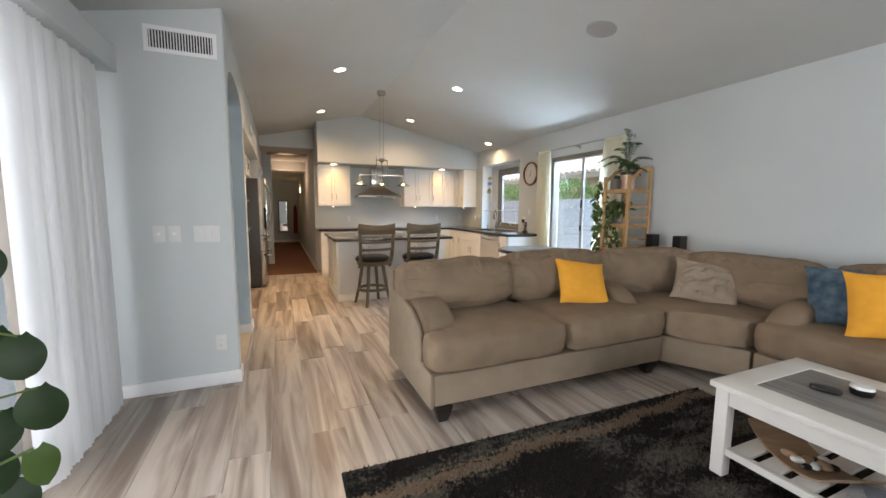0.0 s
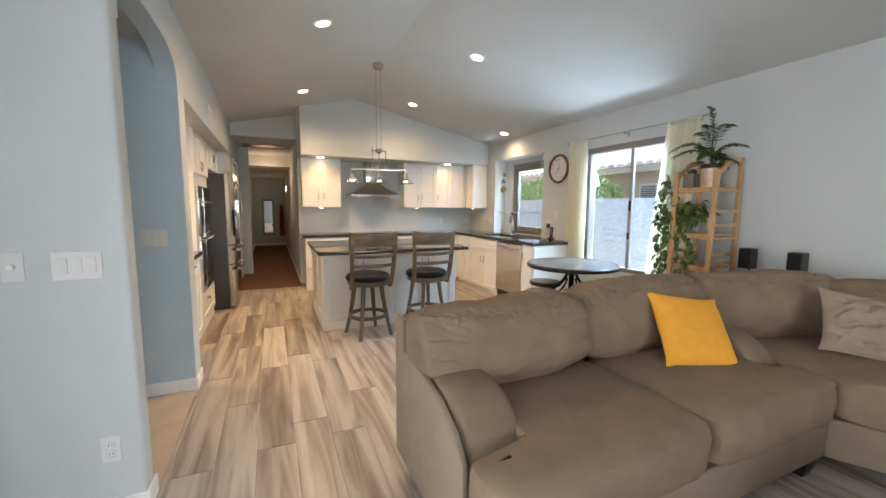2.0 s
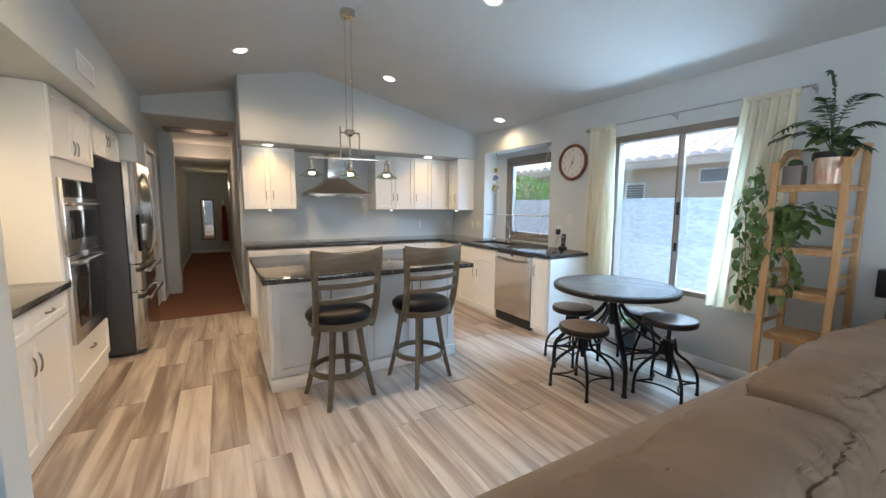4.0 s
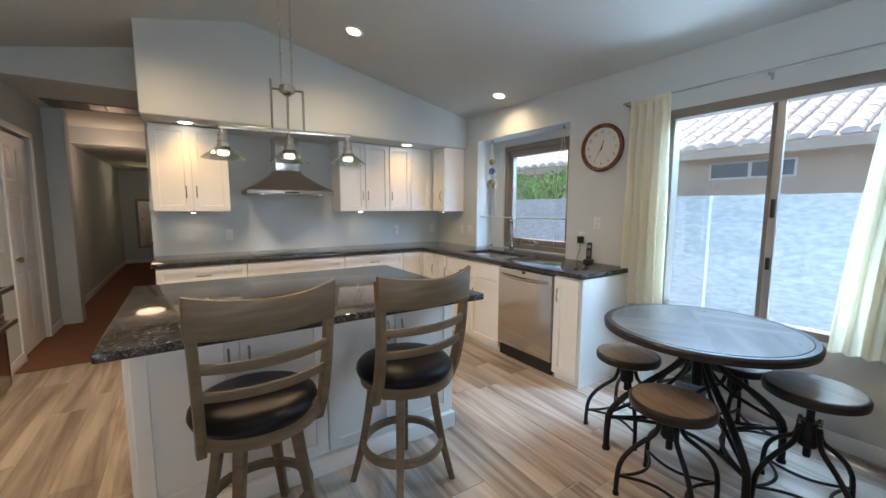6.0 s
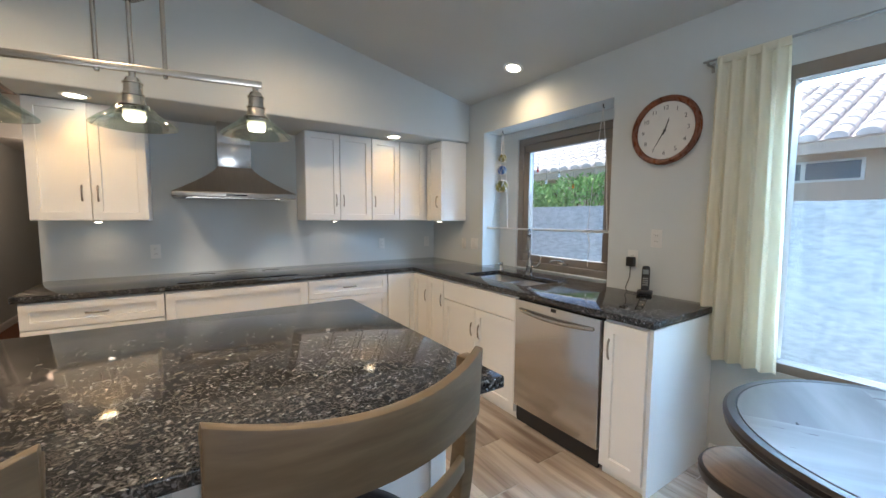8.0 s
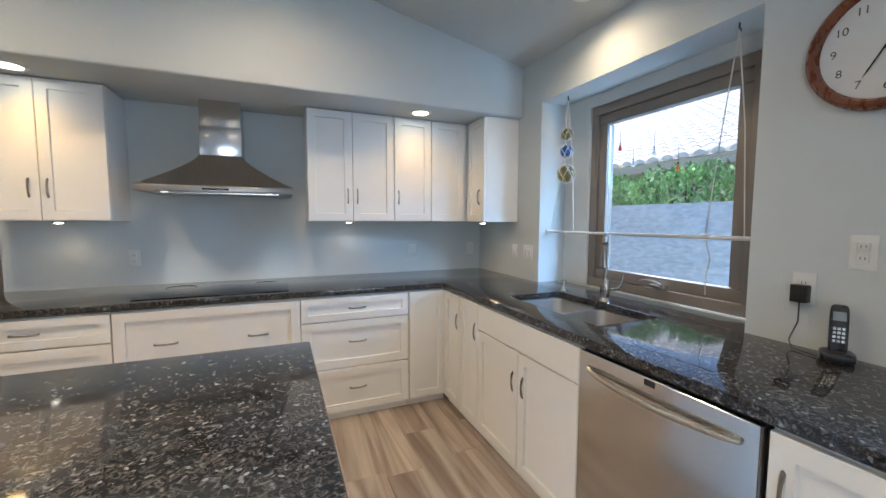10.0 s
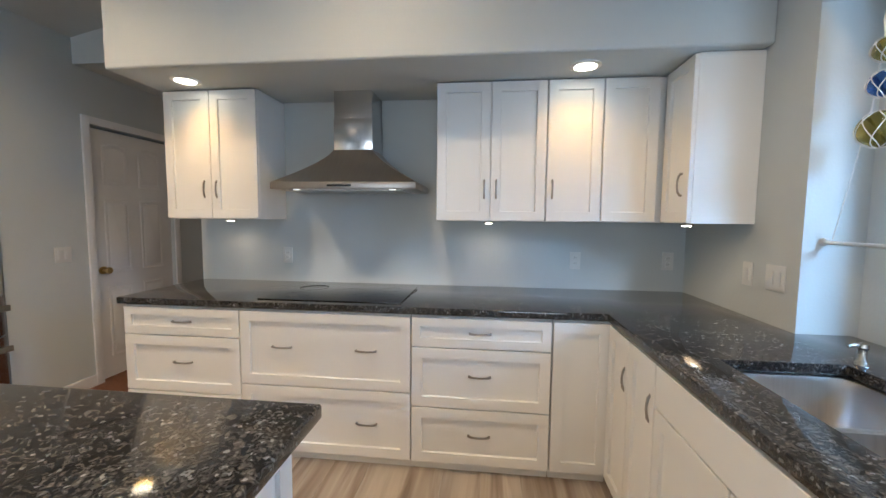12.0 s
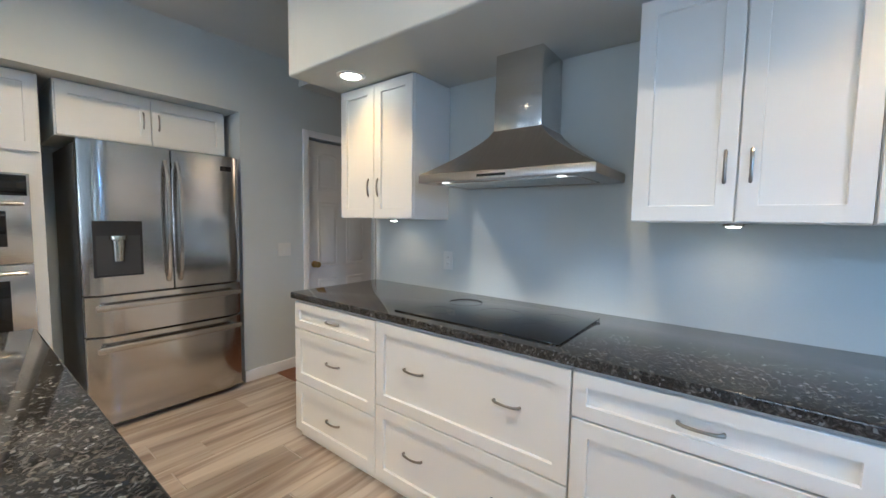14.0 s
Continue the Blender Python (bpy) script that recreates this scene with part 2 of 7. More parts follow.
def thin_glass(name, color, share, rough=0.03):
    """A thin pane or shade: mostly clear, with a share of gloss."""
    m = mat(name, color, rough, spec=0.9)
    N, L = m.node_tree.nodes, m.node_tree.links
    t = N.new("ShaderNodeBsdfTransparent")
    t.inputs["Color"].default_value = (*[0.6 + 0.4 * c for c in color], 1)
    g = N.new("ShaderNodeBsdfGlossy")
    g.inputs["Roughness"].default_value = rough
    mx = N.new("ShaderNodeMixShader")
    mx.inputs[0].default_value = share
    L.new(t.outputs[0], mx.inputs[1])
    L.new(g.outputs[0], mx.inputs[2])
    L.new(mx.outputs[0], N["Material Output"].inputs["Surface"])
    return m


def thin_cloth(name, color, through_color, share, bump=0.3, bscale=120):
    """Cloth that lets some light through."""
    m = mat(name, color, 0.9, bump=bump, bscale=bscale)
    N, L = m.node_tree.nodes, m.node_tree.links
    t = N.new("ShaderNodeBsdfTranslucent")
    t.inputs["Color"].default_value = (*through_color, 1)
    mx = N.new("ShaderNodeMixShader")
    mx.inputs[0].default_value = share
    L.new(N["Principled BSDF"].outputs[0], mx.inputs[1])
    L.new(t.outputs[0], mx.inputs[2])
    L.new(mx.outputs[0], N["Material Output"].inputs["Surface"])
    return m


WALL = mat("wall_paint", (0.56, 0.60, 0.61), 0.85, bump=0.08, bscale=70, vary=0.02, vscale=1.5, spec=0.3)
BLUEWALL = mat("blue_wall_paint", (0.49, 0.62, 0.71), 0.8, bump=0.08, bscale=70, vary=0.03, vscale=1.2)
CEIL = mat("ceiling_paint", (0.53, 0.555, 0.55), 0.9, bump=0.15, bscale=45, vary=0.02, vscale=1.5)
TRIM = mat("trim_paint", (0.80, 0.81, 0.82), 0.4, bump=0.05, bscale=20, vary=0.02)
CAB = mat("cabinet_paint", (0.80, 0.80, 0.78), 0.33, bump=0.03, bscale=30, vary=0.015, vscale=2)
TILE = ramp_material("wood_look_tile", [(0.33, (0.215, 0.165, 0.132)), (0.42, (0.31, 0.255, 0.212)), (0.50, (0.405, 0.348, 0.298)), (0.60, (0.52, 0.465, 0.408))], 0.26, 1.8, (5.2, 0.38, 1), 0.7, True, 0.04)
GROUT = mat("grout", (0.46, 0.42, 0.38), 0.9, bump=0.2, bscale=100)
CARPET = mat("brown_carpet", (0.23, 0.105, 0.062), 0.95, bump=1.0, bscale=260, vary=0.18, vscale=90)
BEIGETILE = mat("cream_tile", (0.55, 0.44, 0.32), 0.4, bump=0.05, vary=0.06, vscale=5)
GRANITE = granite_material()
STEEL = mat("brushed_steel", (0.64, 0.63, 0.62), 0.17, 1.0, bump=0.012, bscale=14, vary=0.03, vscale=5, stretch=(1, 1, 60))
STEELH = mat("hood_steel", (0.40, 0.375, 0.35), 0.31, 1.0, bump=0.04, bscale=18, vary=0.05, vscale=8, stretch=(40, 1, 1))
PULL = mat("handle_nickel", (0.34, 0.32, 0.29), 0.28, 1.0, vary=0.04)
NICKEL = mat("satin_nickel", (0.56, 0.53, 0.48), 0.25, 1.0, vary=0.04)
DARKSTEEL = mat("dark_steel_side", (0.055, 0.055, 0.055), 0.45, 0.3, bump=0.1, bscale=200, vary=0.05)
BLACKGLASS = mat("black_glass", (0.010, 0.010, 0.011), 0.04, vary=0.1)
BLACKPL = mat("black_plastic", (0.015, 0.015, 0.016), 0.4, vary=0.2)
WHITEPL = mat("white_plastic", (0.68, 0.69, 0.68), 0.35, vary=0.02)
FRAME = mat("taupe_window_frame", (0.23, 0.205, 0.18), 0.5, 0.2, vary=0.05)
GLASS = glass_material("clear_glass")

# ---- the rooms ----
XR, YB, XL, YP = 6.225, 9.61, 1.78, 4.38      # window wall, hood wall, arch wall, pillar face
RIDGE, RZ, SLOPE = 3.64, 3.12, 0.213
XW, YS = 0.95, -2.0                            # blinds wall, rear wall


def roof_z(x):
    return RZ - SLOPE * abs(x - RIDGE)


def wall_x(name, x0, x1, ys, zs, holes, material=WALL, label=""):
    """A wall that runs along y, with openings."""
    bm = slab(ys, zs, holes, 0, 1)
    for v in bm.verts:
        v.co = (x0 + (x1 - x0) * v.co.z, v.co.x, v.co.y)
    return structure(name, bm, material, label)


def wall_y(name, y0, y1, xs, zs, holes, material=WALL, label=""):
    bm = slab(xs, zs, holes, 0, 1)
    for v in bm.verts:
        v.co = (v.co.x, y0 + (y1 - y0) * v.co.z, v.co.y)
    return structure(name, bm, material, label)


# window wall, with the slider and the box window over the sink
WY0, WY1, WZ0, WZ1 = 5.135, 6.33, 0.62, 2.165
NY0, NY1, NZ0, NZ1 = 7.25, 8.67, 0.875, 2.25
NX = 6.46
wall_x("wall_east", XR, XR + 0.16, [YS - 0.15, WY0, WY1, NY0, NY1, YB + 0.15], [0, WZ0, NZ0, WZ1, NZ1, 2.60], {(1, 1), (1, 2), (3, 2), (3, 3)}, WALL, "pale blue-grey painted plaster wall with window openings")
bm = box(XR + 0.16, NX + 0.1, NY0 - 0.12, NY0, 0.6, NZ1 + 0.12)
add_box(bm, XR + 0.16, NX + 0.1, NY1, NY1 + 0.12, 0.6, NZ1 + 0.12)
add_box(bm, XR + 0.16, NX + 0.1, NY0, NY1, NZ1, NZ1 + 0.12)
add_box(bm, XR + 0.16, NX + 0.1, NY0, NY1, 0.6, NZ0)
structure("wall_window_box", bm, WALL)
wall_x("wall_window_box_back", NX, NX + 0.1, [NY0 + 0.001, 7.35, 8.425, NY1 - 0.001], [0.876, 0.917, 2.17, NZ1 - 0.001], {(1, 1)})

# hood wall, gable shaped, and its soffit
Z0 = roof_z(2.79) + 0.05
structure("wall_north", prism([(2.79, 0), (XR, 0), (XR, roof_z(XR) + 0.05), (RIDGE, RZ + 0.05), (2.79, Z0)], YB, YB + 0.12, "y"), WALL, "pale blue-grey painted plaster wall")
sof = prism([(2.8, 2.195), (XR, 2.195), (XR, roof_z(XR) + 0.03), (RIDGE, RZ + 0.03), (2.8, roof_z(2.8) + 0.03)], 8.905, YB, "y")
structure("soffit", round_edges(sof, 0.014, 3), WALL, "pale painted plaster bulkhead over the wall cabinets")
structure("wall_hall_east", box(2.79, 2.91, YB + 0.12, 17.0, 0, 2.6), WALL)
structure("wall_hall_header", prism([(XL, 2.53), (2.79, 2.53), (2.79, Z0), (XL, roof_z(XL) + 0.05)], YB, YB + 0.12, "y"), WALL)

# arch wall: alcove for the oven tower and fridge, arch to the next room
AF = 5.65                                      # far side of the arch
AY0, AY1, AT = 5.86, 9.09, 2.195
DY0, DY1, DZ = 9.70, 10.50, 2.11
wall_x("wall_west_alcove", XL - 0.12, XL, [AF, AY0, AY1, DY0, DY1, 11.25, 12.1, 17.0], [0, DZ, AT, 2.77], {(1, 0), (1, 1), (3, 0), (5, 0)})
arch = [(4.50, 2.19)] + [(5.075 - 0.575 * math.copysign(abs(math.cos(a)) ** 0.75, math.cos(a)), 2.19 + 0.03 * k / 24 + 0.23 * math.sin(a) ** 0.75) for k, a in ((k, math.pi * k / 24) for k in range(1, 24))] + [(AF, 2.22)]
bm = prism(arch + [(AF, 2.77), (4.50, 2.77)], XL - 0.12, XL, "x")
for f in bm.faces:
    if abs(f.normal.x) < 0.5 and f.calc_center_median().z < 2.6:
        f.material_index = 1
structure("wall_arch_head", bm, [WALL, BLUEWALL], "painted plaster wall over the arch")
structure("wall_pillar", round_edges(prism([(XW, YP), (XL, YP), (XL, 4.50), (XW, 4.50)], 0, 2.76, "z"), 0.02, 3), WALL, "pale blue-grey painted plaster pillar wall")
structure("wall_passage_north", box(-0.6, XL - 0.12, AF, 5.82, 0, 2.6), BLUEWALL, "mid-blue painted wall")
structure("wall_passage_jamb", box(XL - 0.12, XL - 0.002, AF - 0.002, AF + 0.002, 0, 2.219), BLUEWALL)
structure("wall_passage_west", box(-0.72, -0.6, 4.5, 5.82, 0, 2.6), BLUEWALL)
structure("wall_passage_south", box(-0.6, XW, 4.38, 4.5, 0, 2.6), WALL)
structure("ceiling_passage", box(-0.72, XL - 0.12, 4.5, 5.82, 2.5, 2.6), CEIL)
structure("wall_alcove_back", box(0.9, 1.0, 5.82, 9.2, 0, 2.32), WALL)
structure("wall_alcove_side", box(1.0, XL - 0.12, AY1, AY1 + 0.1, 0, 2.32), WALL)
structure("wall_alcove_side_near", box(1.0, XL - 0.12, 5.82, AY0, 0, 2.32), WALL)
structure("ceiling_alcove", box(1.0, XL - 0.12, AY0, AY1, AT, AT + 0.1), WALL)

# blinds wall with its glass door opening, rear wall with an assumed, unseen window
PY0, PY1 = 1.6, 4.15
wall_x("wall_west_patio", XW - 0.15, XW, [YS, PY0, PY1, YP], [0, 0.04, 2.1, 2.6], {(1, 1)})
wall_y("wall_south", YS - 0.15, YS, [XW - 0.15, 2.6, 5.0, XR], [0, 0.9, 2.3, 3.2], {(1, 1)})

# ceilings
structure("ceiling_east", prism([(RIDGE, RZ), (XR + 0.2, roof_z(XR + 0.2)), (XR + 0.2, roof_z(XR + 0.2) + 0.12), (RIDGE, RZ + 0.12)], YS - 0.15, YB + 0.12, "y"), CEIL, "sloped white plaster ceiling")
structure("ceiling_west", prism([(RIDGE, RZ), (XW - 0.2, roof_z(XW - 0.2)), (XW - 0.2, roof_z(XW - 0.2) + 0.12), (RIDGE, RZ + 0.12)], YS - 0.15, YB + 0.12, "y"), CEIL, "sloped white plaster ceiling")
structure("ceiling_hall", box(0.9, 2.91, YB + 0.12, 17.1, 2.53, 2.63), CEIL)
structure("hall_beam", box(XL, 2.79, 12.2, 17.0, 2.3, 2.53), CEIL)
structure("wall_hall_end", box(0.9, 3.2, 17.0, 17.12, 0, 2.6), WALL)
structure("wall_hall_jog", round_edges(box(XL, 1.965, 11.0, 11.22, 0, 2.53), 0.01), WALL)
structure("wall_side_room_back", box(0.8, 0.9, 9.3, 17.0, 0, 2.6), WALL)

# floors
structure("floor", box(-0.8, 7.0, YS - 0.2, 17.2, -0.2, -0.003), GROUT, "grey grouted floor bed")
structure("floor_hall_carpet", box(0.9, 2.79, 9.36, 17.0, -0.0025, 0.004), CARPET, "brown cut-pile hall carpet")
structure("floor_passage", box(-0.6, XL + 0.0, 4.5, AF - 0.002, -0.0025, 0.003), BEIGETILE, "cream tile floor")


def baseboard(x0, y0, x1, y1, side, h=0.095):
    """Skirting from a to b, its thickness on the side (dx, dy)."""
    t = 0.014
    bm = bmesh.new()
    add_box(bm, min(x0, x1 + side[0] * t, x1), max(x0, x1 + side[0] * t, x1), min(y0, y1 + side[1] * t, y1), max(y0, y1 + side[1] * t, y1), 0, h, 0.004, 2)
    return structure("baseboard", bm, TRIM, "white painted skirting board")


baseboard(XW, YP, XL + 0.014, YP, (0, -1))
baseboard(XL, YP, XL, 4.50, (1, 0))
baseboard(XL, AF, XL, AY0, (1, 0))
baseboard(XL - 0.12, AF - 0.002, XL + 0.014, AF - 0.002, (0, -1))
baseboard(-0.6, AF, XL - 0.12, AF, (0, -1))
baseboard(XL, AY1, XL, DY0 - 0.06, (1, 0))
baseboard(XL, DY1 + 0.06, XL, 11.0, (1, 0))
baseboard(XR, YS, XR, 6.54, (-1, 0))
baseboard(2.79, YB + 0.12, 2.79, 17.0, (-1, 0))
baseboard(XL, 12.16, XL, 17.0, (1, 0))
baseboard(XL + 0.014, 17.0, 2.78, 17.0, (0, -1))


def door_leaf(parent_m, w, h, knob_mat, label):
    """A six-panel door on its hinge side, facing +x, seen from the hall."""
    d = thing("door", parent_m, label, "door")
    d["kind"] = "structure"
    bm = box(-0.035, 0, 0, w, 0.01, h, 0.002, 1)
    for y0, y1 in ((0.11, w / 2 - 0.05), (w / 2 + 0.05, w - 0.11)):
        for z0, z1 in ((0.18, 0.78), (0.90, 1.52), (1.64, h - 0.13)):
            arch_top = 0.05 if z1 > h - 0.2 else 0.0
            pts = [(y0, z0), (y1, z0), (y1, z1)] + [(y1 + (y0 - y1) * k / 8, z1 + arch_top * math.sin(math.pi * k / 8) * 0.6) for k in range(1, 8)] + [(y0, z1)]
            c = ((y0 + y1) / 2, (z0 + z1) / 2)
            ring = lambda s, x: [(x, c[0] + (p[0] - c[0]) * (1 - s / (y1 - y0) * 2), c[1] + (p[1] - c[1]) * (1 - s / (z1 - z0) * 2)) for p in pts]
            ring_sweep(bm, [ring(0, 0.0005), ring(0.006, 0.006), ring(0.018, 0.006), ring(0.03, 0.0012), ring(0.045, 0.008)])
    part("leaf", bm, TRIM, d)
    kb = bmesh.new()
    tube(kb, [(0, 0.07, 0.93), (0.012, 0.07, 0.93)], 0.032, 18)
    tube(kb, [(0.01, 0.07, 0.93), (0.05, 0.07, 0.93)], 0.012, 12)
    tube(kb, [(0.04, 0.07, 0.93), (0.05, 0.07, 0.93), (0.062, 0.07, 0.93), (0.072, 0.07, 0.93), (0.078, 0.07, 0.93)], [0.014, 0.026, 0.029, 0.024, 0.008], 18)
    part("knob", kb, knob_mat, d, "round brass door knob")
    return d


BRASS = mat("aged_brass", (0.52, 0.36, 0.15), 0.3, 1.0, vary=0.1)
door_leaf(pose(XL - 0.03, DY0 + 0.005, 0), DY1 - DY0 - 0.01, DZ - 0.02, BRASS, "white panelled hall door, closed, with a brass knob")
for y0, y1, z0, z1 in ((DY0 - 0.06, DY0, 0, DZ + 0.06), (DY1, DY1 + 0.06, 0, DZ + 0.06), (DY0, DY1, DZ, DZ + 0.06)):
    structure("trim", box(XL, XL + 0.016, y0, y1, z0, z1, 0.004), TRIM, "white painted door casing")
door_leaf(pose(XL - 0.05, 11.255, 0), 0.84, DZ - 0.02, NICKEL, "white panelled door further down the hall")
for y0, y1, z0, z1 in ((11.2, 11.25, 0, DZ + 0.06), (12.1, 12.16, 0, DZ + 0.06), (11.25, 12.1, DZ, DZ + 0.06)):
    structure("trim", box(XL, XL + 0.016, y0, y1, z0, z1, 0.004), TRIM, "white painted door casing")


# ---- windows ----
def window_slider():
    w = thing("window_slider", pose(XR, 0, 0), "two-panel sliding window in a taupe metal frame", "window")
    w["kind"] = "structure"
    bm = bmesh.new()
    f = 0.055
    add_box(bm, 0.0, 0.10, WY0, WY1, WZ1 - 0.07, WZ1, 0.004)
    add_box(bm, 0.0, 0.10, WY0, WY1, WZ0, WZ0 + 0.05, 0.004)
    add_box(bm, 0.0, 0.10, WY0, WY0 + f, WZ0 + 0.05, WZ1 - 0.07, 0.004)
    add_box(bm, 0.0, 0.10, WY1 - f, WY1, WZ0 + 0.05, WZ1 - 0.07, 0.004)
    part("window_frame", bm, FRAME, w)
    MY = 5.665
    bm = bmesh.new()
    add_box(bm, 0.015, 0.05, MY - 0.045, MY + 0.0, WZ0 + 0.05, WZ1 - 0.07, 0.004)
    part("meeting_stile", bm, mat("silver_stile", (0.42, 0.42, 0.42), 0.4, 0.5), w, "silver aluminium meeting stile")
    bm = box(0.052, 0.085, MY + 0.002, MY + 0.035, WZ0 + 0.05, WZ1 - 0.07, 0.004)
    part("stile", bm, FRAME, w)
    bm = bmesh.new()
    add_box(bm, 0.030, 0.034, WY0 + f, MY - 0.045, WZ0 + 0.05, WZ1 - 0.07)
    p = part("pane", bm, GLASS, w)
    p.visible_shadow = False
    p = part("pane", box(0.066, 0.070, MY + 0.035, WY1 - f, WZ0 + 0.05, WZ1 - 0.07), GLASS, w)
    p.visible_shadow = False
    part("latch", box(0.0, 0.015, MY - 0.035, MY - 0.012, 1.36, 1.48, 0.004), BLACKPL, w)
    part("latch", box(0.0, 0.015, MY - 0.035, MY - 0.012, 1.02, 1.10, 0.004), BLACKPL, w)


window_slider()


def window_box():
    w = thing("window_awning", pose(NX + 0.035, 0, 0), "awning window with taupe frame over the sink", "window")
    w["kind"] = "structure"
    z0, z1 = 0.919, 2.168
    y0, y1 = 7.352, 8.423
    bm = bmesh.new()
    a = 0.06
    for b in ((y0, y1, z1 - a, z1), (y0, y1, z0, z0 + a), (y0, y0 + a, z0 + a, z1 - a), (y1 - a, y1, z0 + a, z1 - a)):
        add_box(bm, -0.02, 0.09, b[0], b[1], b[2], b[3], 0.004)
    part("window_frame", bm, FRAME, w)
    y0, y1, z0, z1 = y0 + a, y1 - a, z0 + a, z1 - a
    bm = bmesh.new()
    a = 0.07
    for b in ((y0, y1, z1 - a, z1), (y0, y1, z0, z0 + a), (y0, y0 + a, z0 + a, z1 - a), (y1 - a, y1, z0 + a, z1 - a)):
        add_box(bm, -0.005, 0.06, b[0] + 0.002, b[1] - 0.002, b[2] + 0.002, b[3] - 0.002, 0.005)
    part("sash", bm, FRAME, w, "taupe metal sash")
    p = part("pane", box(0.02, 0.024, y0 + a, y1 - a, z0 + a, z1 - a), GLASS, w)
    p.visible_shadow = False
    bm = box(-0.035, -0.006, 7.80, 7.90, z0 + 0.01, z0 + 0.028, 0.004)
    tube(bm, [(-0.03, 7.83, z0 + 0.03), (-0.045, 7.86, z0 + 0.05), (-0.05, 7.94, z0 + 0.045), (-0.05, 7.97, z0 + 0.03)], 0.007, 8)
    part("crank_handle", bm, NICKEL, w, "metal crank handle")


window_box()


def patio_door():
    w = thing("patio_door", pose(XW - 0.15, 0, 0), "glass patio door behind the vertical blinds", "door")
    w["kind"] = "structure"
    bm = bmesh.new()
    for y in (PY0, (PY0 + PY1) / 2 - 0.03, PY1 - 0.06):
        add_box(bm, 0.04, 0.1, y, y + 0.06, 0.04, 2.1, 0.004)
    add_box(bm, 0.04, 0.1, PY0, PY1, 0.04, 0.09, 0.004)
    add_box(bm, 0.04, 0.1, PY0, PY1, 2.05, 2.1, 0.004)
    add_box(bm, 0.10, 0.14, 3.575, 3.655, 0.09, 2.05, 0.004)
    part("door_frame", bm, FRAME, w)
    p = part("pane", box(0.065, 0.069, PY0 + 0.05, PY1 - 0.05, 0.09, 2.05), GLASS, w)
    p.visible_shadow = False


patio_door()
# frame of the assumed rear window, never in view
bm = bmesh.new()
for b in ((2.6, 5.0, 2.25, 2.3), (2.6, 5.0, 0.9, 0.95), (2.6, 2.65, 0.95, 2.25), (4.95, 5.0, 0.95, 2.25), (3.78, 3.83, 0.95, 2.25)):
    add_box(bm, b[0], b[1], YS - 0.1, YS - 0.04, b[2], b[3], 0.004)
structure("assumed_rear_window", bm, FRAME)

# ---- outside ----
# Stretched tone variation paints the shading of the stucco's wavy ridges into its colour.
STUCCO = mat("garden_wall_stucco", (0.42, 0.44, 0.45), 0.95, bump=1.0, bscale=14, vary=0.13, vscale=11, stretch=(1, 1, 2.6))
HOUSEPAINT = mat("house_stucco", (0.56, 0.47, 0.38), 0.95, bump=0.4, bscale=30, vary=0.04, vscale=1)
GROUND = mat("gravel_ground", (0.34, 0.30, 0.26), 0.95, bump=0.8, bscale=60, vary=0.2, vscale=30)
ROOFTILE = mat("clay_roof_tile", (0.76, 0.68, 0.62), 0.85, bump=0.2, bscale=30, vary=0.08, vscale=6)
FOLIAGE = mat("shrub_leaves", (0.26, 0.40, 0.13), 0.7, vary=0.4, vscale=6)
structure("ground", box(-150, 150, -150, 150, -0.35, -0.2), GROUND, "gravel yard")
# Made-up slab over the patio, out of view, only blocks direct sun.
structure("patio_sun_block", box(-2.6, 0.78, 0.2, 4.9, 2.6, 2.75), TRIM, "unseen white slab that keeps the sun off the patio door")
structure("garden_wall", box(8.48, 8.66, -14, 26, -0.2, 1.575), STUCCO, "grey stucco garden wall")
structure("garden_wall_joint", box(8.47, 8.48, 6.87, 6.90, -0.2, 1.575), mat("joint_bead", (0.75, 0.76, 0.77), 0.8), "pale vertical joint bead")


GREYPANE = mat("dim_grey_pane", (0.16, 0.18, 0.21), 0.15, vary=0.05)


